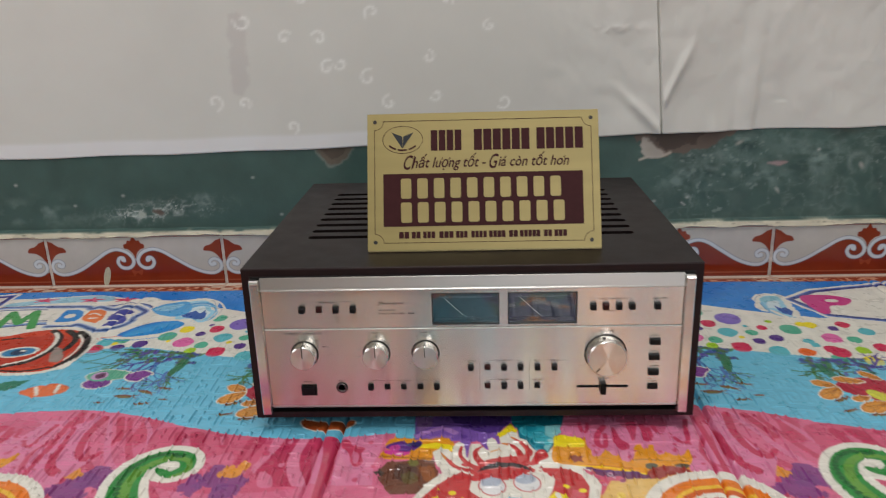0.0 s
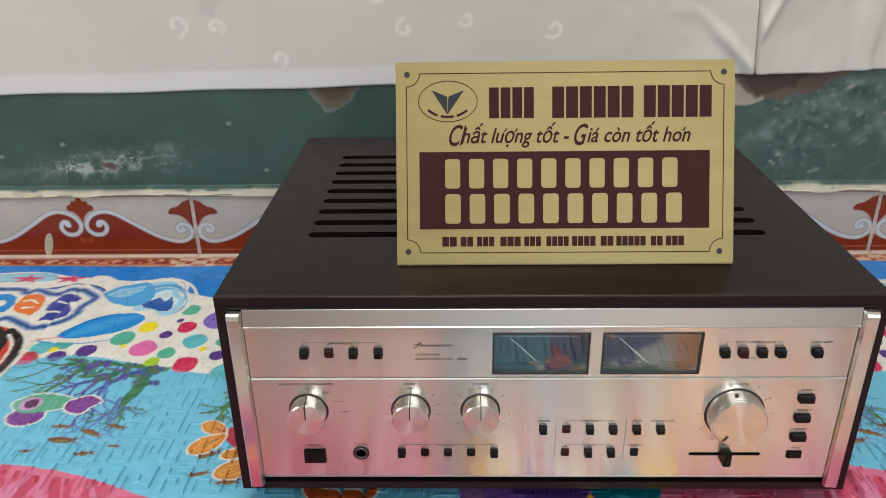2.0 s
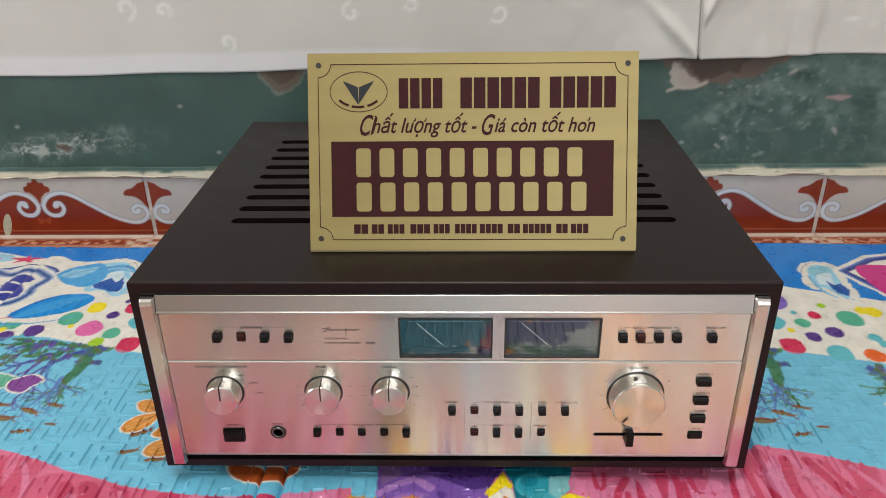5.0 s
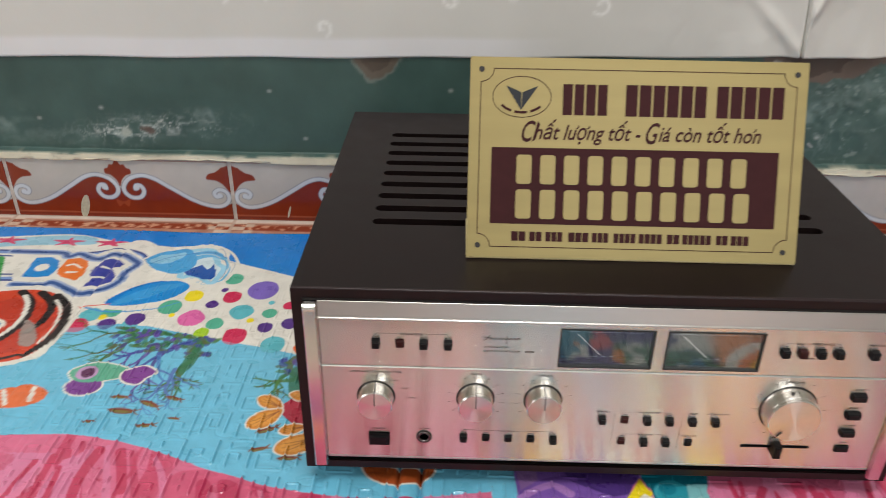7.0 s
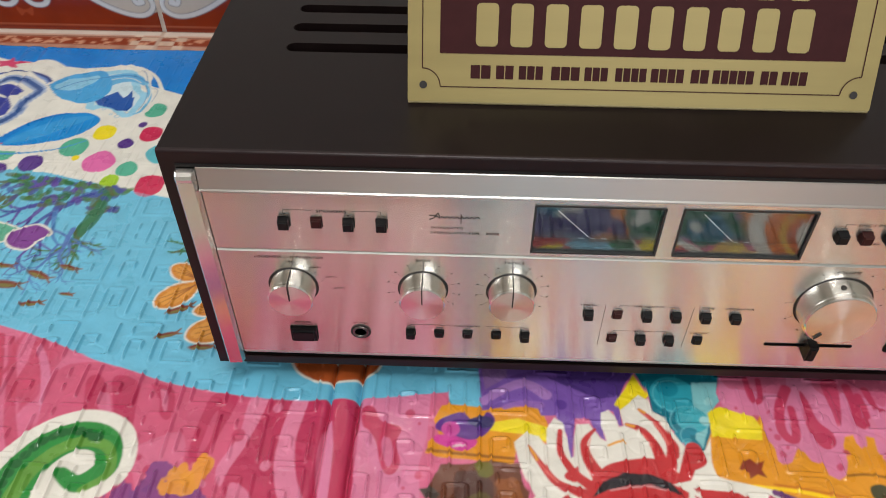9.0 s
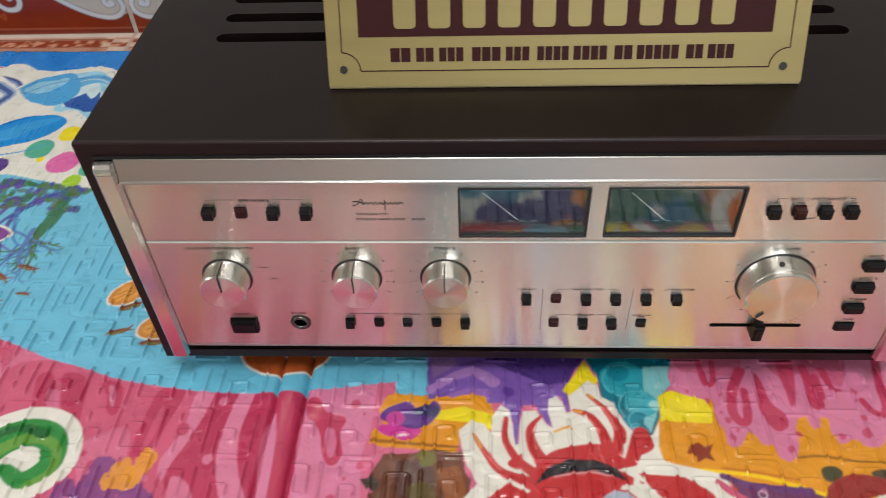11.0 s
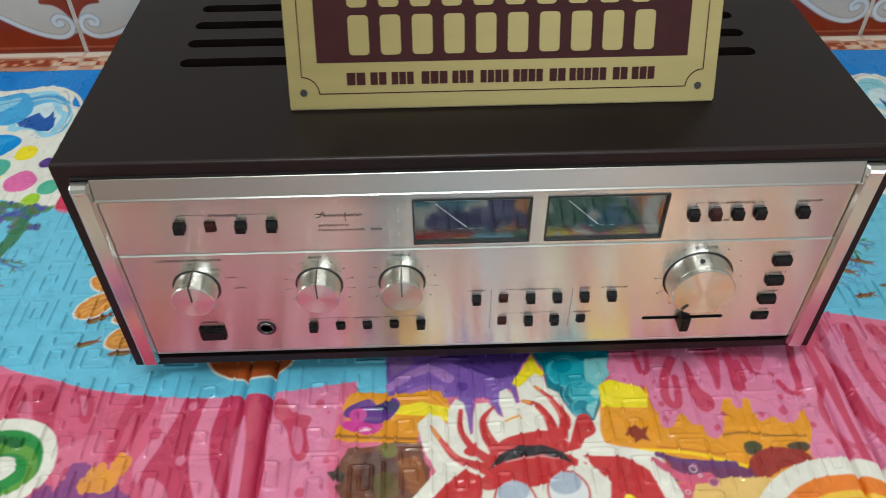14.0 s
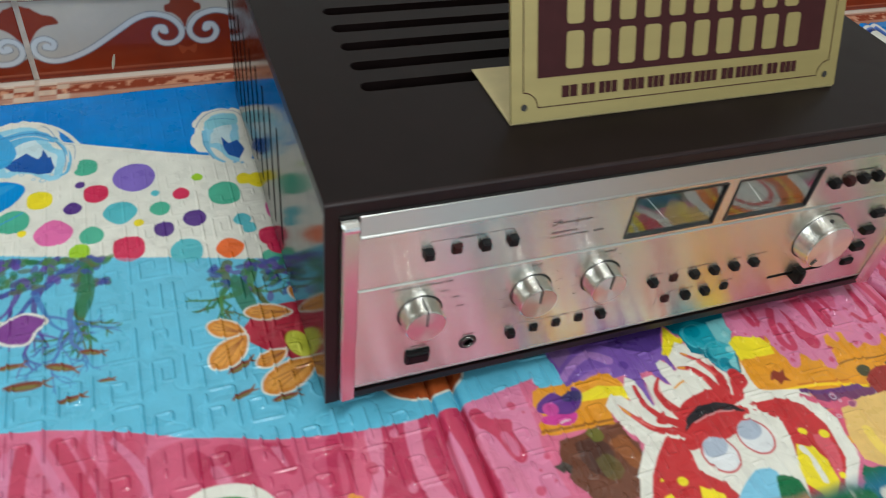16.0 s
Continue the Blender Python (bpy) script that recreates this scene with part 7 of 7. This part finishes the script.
for words, u, v, size, w in (("SPEAKERS", -0.1405, 0.1412, 0.0026, 0.0156), ("DISC 1 IMPEDANCE", 0.1385, 0.1412, 0.0024, 0.0262), ("HEAD AMP", 0.1822, 0.1412, 0.0023, 0.0138),
                             ("OFF", SMALL[0][0], 0.1390, 0.0014, 0.0036), ("A", SMALL[1][0], 0.1390, 0.0014, 0.0012), ("B", SMALL[2][0], 0.1390, 0.0014, 0.0012), ("A+B", SMALL[3][0], 0.1390, 0.0014, 0.0038), ("OHMS", 0.1372, 0.1288, 0.0017, 0.0066),
                             ("INTEGRATED", -0.0812, 0.1322, 0.0021, 0.0164), ("STEREO AMPLIFIER", -0.0772, 0.1287, 0.0021, 0.0256)):
    lettering("lettering", words, size, u, v, INK_UP, M_INK, amp, width=w)
# bracket lines over the groups, dividers, and small unreadable captions as bars
t = 0.00028
rules = []
for u0, u1, v, gap, mid in ((-0.1655, -0.1150, 0.1424, 0.0100, -0.1405), (0.1190, 0.1562, 0.1422, 0.0150, 0.1385)):
    rules += [bar(u0, mid - gap, v, v + t), bar(mid + gap, u1, v, v + t), bar(u0, u0 + t, v - 0.0022, v), bar(u1 - t, u1, v - 0.0022, v)]
for q4 in rules:
    part("printed_rule", quads([q4], INK_UP), M_INK_GREY, amp)
rules = [bar(0.0083, 0.0083 + t, 0.0430, 0.0780), bar(0.0578, 0.0578 + t, 0.0430, 0.0780)]
for u0, u1, v, gap, mid in ((-0.1020, -0.0350, 0.0565, 0.0105, -0.0685), (0.0160, 0.0490, 0.0776, 0.0105, 0.0326), (0.0160, 0.0490, 0.0564, 0.0078, 0.0326)):
    rules += [bar(u0, mid - gap, v, v + t), bar(mid + gap, u1, v, v + t), bar(u0, u0 + t, v - 0.0014, v), bar(u1 - t, u1, v - 0.0014, v)]
for q4 in rules:
    part("printed_rule", quads([q4], INK), M_INK_GREY, amp)
small_up = [bar(x - 0.0016, x + 0.0016, 0.1393, 0.1399) for x, z, w, h in SMALL[4:9]] + [bar(-0.0610, -0.0545, 0.1287, 0.1302)]
small_low = [bar(x - 0.0018, x + 0.0018, z + 0.0046, z + 0.0051) for x, z, w, h in SMALL[9:24]]
for q4 in small_up:
    part("caption_bar", quads([q4], INK_UP), M_INK_GREY, amp)
for q4 in small_low:
    part("caption_bar", quads([q4], INK), M_INK_GREY, amp)
# maker's mark: a plain flowing stroke shape
mark = []
wav = curve_through([(-0.0905, 0.1385), (-0.0880, 0.1396), (-0.0860, 0.1430), (-0.0852, 0.1392), (-0.0864, 0.1408), (-0.0905, 0.1414)], False)
wav2 = curve_through([(-0.0846, 0.1393)] + [(-0.0838 + 0.00125 * k, 0.1393 + (0.0016 if k % 2 == 0 else 0.0)) for k in range(15)] + [(-0.0648, 0.1398)], False, 6)
for pts in (wav, wav2, [(-0.0742, 0.1360), (-0.0742, 0.1425)]):
    mark += [line(*a, *b, 0.00048) for a, b in zip(pts, pts[1:])]
part("maker_mark", quads(mark, INK_UP), M_INK, amp, "flowing black maker's mark")

# ---------------------------------------------------------------- the bent gold sign on the case
SW, SH, SX, SY, SZ, LEAN_BACK = 0.2365, 0.1415, -0.1035, 0.0465, TOP + 0.0018, radians(22.5)
sign = tagged(new("desk_sign"), "bent gold sign plate with maroon lettering on the amplifier", "sign")
sign.location = (0.015, 0.07, TOP)


def on_sign(lift):
    cs, sn = math.cos(LEAN_BACK), math.sin(LEAN_BACK)
    return lambda u, v: (SX + u, SY + v * sn - lift * cs, SZ + v * cs + lift * sn)


HOLES = ((0.0080, 0.1330), (0.2288, 0.1330), (0.0080, 0.0086), (0.2268, 0.0080))
face = plate([rect_loop(0, SW, 0, SH, 0.0008, 2)], on_sign(0), (0, 0.0016 * math.cos(LEAN_BACK), -0.0016 * math.sin(LEAN_BACK)))
part("face_plate", face, M_GOLD, sign, "brushed gold plate leaning back")
part("base_flap", box(SX, SX + SW, SY + 0.0006, SY + 0.062, TOP + 0.0001, TOP + 0.0014, 0.0004), M_FLAP, sign, "pale gold flap lying flat")
FACE = on_sign(0.00025)


def arc(cu, cv, r, a0, a1, n=10):
    return [(cu + r * math.cos(radians(a0 + (a1 - a0) * k / n)), cv + r * math.sin(radians(a0 + (a1 - a0) * k / n))) for k in range(n + 1)]


border = []
L, R, B, T = 0.0075, 0.2290, 0.0078, 0.1336
q = 0.0092
outline = arc(L, B, q, 90, 0) + arc(R, B, q, 180, 90) + arc(R, T, q, 270, 180) + arc(L, T, q, 0, -90)
for a, b in zip(outline, outline[1:] + outline[:1]):
    border.append(line(*a, *b, 0.00055))
part("border_line", quads(border, FACE), M_MAROON, sign)
for u, v in HOLES:
    bm = bmesh.new()
    bm.faces.new([bm.verts.new(on_sign(0.0004)(u + 0.0020 * math.cos(2 * math.pi * k / 24), v + 0.0020 * math.sin(2 * math.pi * k / 24))) for k in range(24)])
    part("screw_hole", bm, M_INK, sign)
part("maroon_block", quads([bar(0.0163, 0.2195, 0.0245, 0.0788)], FACE), M_MAROON, sign, "maroon printed block")
# two rows of gold bars
ABOVE = on_sign(0.0005)
rows = []
for v0, v1, u0, u1 in ((0.0531, 0.0738, 0.0312, 0.2002), (0.0283, 0.0492, 0.0312, 0.2034)):
    step = (u1 - u0) / 10
    rows += [rect_loop(u0 + step * k + 0.0031, u0 + step * (k + 1) - 0.0031, v0, v1, 0.0022, 3) for k in range(10)]
for q4 in rows:
    part("gold_bar", quads([q4], ABOVE), M_GOLD, sign, "gold printed bar")


def split(u0, u1, n, v0, v1, gap):
    step = (u1 - u0) / n
    return [bar(u0 + step * k + gap / 2, u0 + step * (k + 1) - gap / 2, v0, v1) for k in range(n)]


head = split(0.0648, 0.0975, 4, 0.1022, 0.1236, 0.0014) + split(0.1090, 0.1670, 6, 0.1020, 0.1238, 0.0014) + split(0.1728, 0.2212, 5, 0.1020, 0.1240, 0.0014)
for q4 in head:
    part("heading_bar", quads([q4], FACE), M_MAROON, sign)
foot_bars = []
for a, b in ((163, 212), (222, 265), (275, 333), (350, 418), (427, 483), (498, 572), (580, 658), (672, 715), (722, 818), (832, 872), (880, 940)):
    foot_bars += split((a - 18) / 1078 * SW, (b - 18) / 1078 * SW, max(2, round((b - a) / 21)), 0.0122, 0.0190, 0.0006)
for q4 in foot_bars:
    part("footer_bar", quads([q4], FACE), M_MAROON, sign)
SLOGAN = "Chất luọng tốt - Giá còn tốt hon"


def run(words):
    """Width of printed words at unit size."""
    cu = bpy.data.curves.new("tmp_text", "FONT")
    cu.body = words
    tmp = bpy.data.objects.new("tmp_text", cu)
    scene.collection.objects.link(tmp)
    bpy.context.view_layer.update()
    wide = tmp.dimensions.x
    bpy.data.objects.remove(tmp)
    return wide


# capitals with a swash height
caps = [(run(SLOGAN[:n]) * 0.0150 - 0.0010 if n else -0.005, run(SLOGAN[:n + 1]) * 0.0150 + 0.0002) for n in (0, SLOGAN.index("G"))]
lettering("slogan", SLOGAN, 0.0150, 0.1210, 0.0850, FACE, M_MAROON, sign, shear=0.32, width=0.168, bold=0.00018, tall=caps)

# the small hooks on three of its vowels
scale = 0.168 / run(SLOGAN)
for k in (7, 8, 31):
    u = 0.1210 - 0.084 + run(SLOGAN[:k]) * scale + 0.0022
    hook = [(u - 0.0008, 0.0928), (u + 0.0003, 0.0932), (u + 0.0010, 0.0942), (u + 0.0009, 0.0951)]
    part("slogan_hook", quads([line(*a, *b, 0.0009) for a, b in zip(hook, hook[1:])], FACE), M_MAROON, sign)
# oval badge with a plain winged shape
oval = [(0.0366 + 0.0206 * math.cos(2 * math.pi * k / 60), 0.1142 + 0.0142 * math.sin(2 * math.pi * k / 60)) for k in range(60)]
part("badge_ring", quads([line(*a, *b, 0.0005) for a, b in zip(oval, oval[1:] + oval[:1])], FACE), M_MAROON, sign)
wings = [[(0.0252, 0.1220), (0.0330, 0.1188), (0.0362, 0.1175), (0.0362, 0.1050)], [(0.0480, 0.1220), (0.0362, 0.1050), (0.0370, 0.1175), (0.0402, 0.1188)]]
part("badge_shape", quads(wings, FACE), material("slate_print", (0.010, 0.014, 0.018), 0.5, 0, 0.1, 200), sign, "dark winged badge shape")
small = [(0.0366 + 0.0165 * math.cos(radians(a)), 0.1142 + 0.0108 * math.sin(radians(a))) for a in range(212, 332, 8)]
part("badge_bars", quads([line(*a, *b, 0.0017) for k, (a, b) in enumerate(zip(small, small[1:])) if k not in (4, 9)], FACE), M_MAROON, sign)
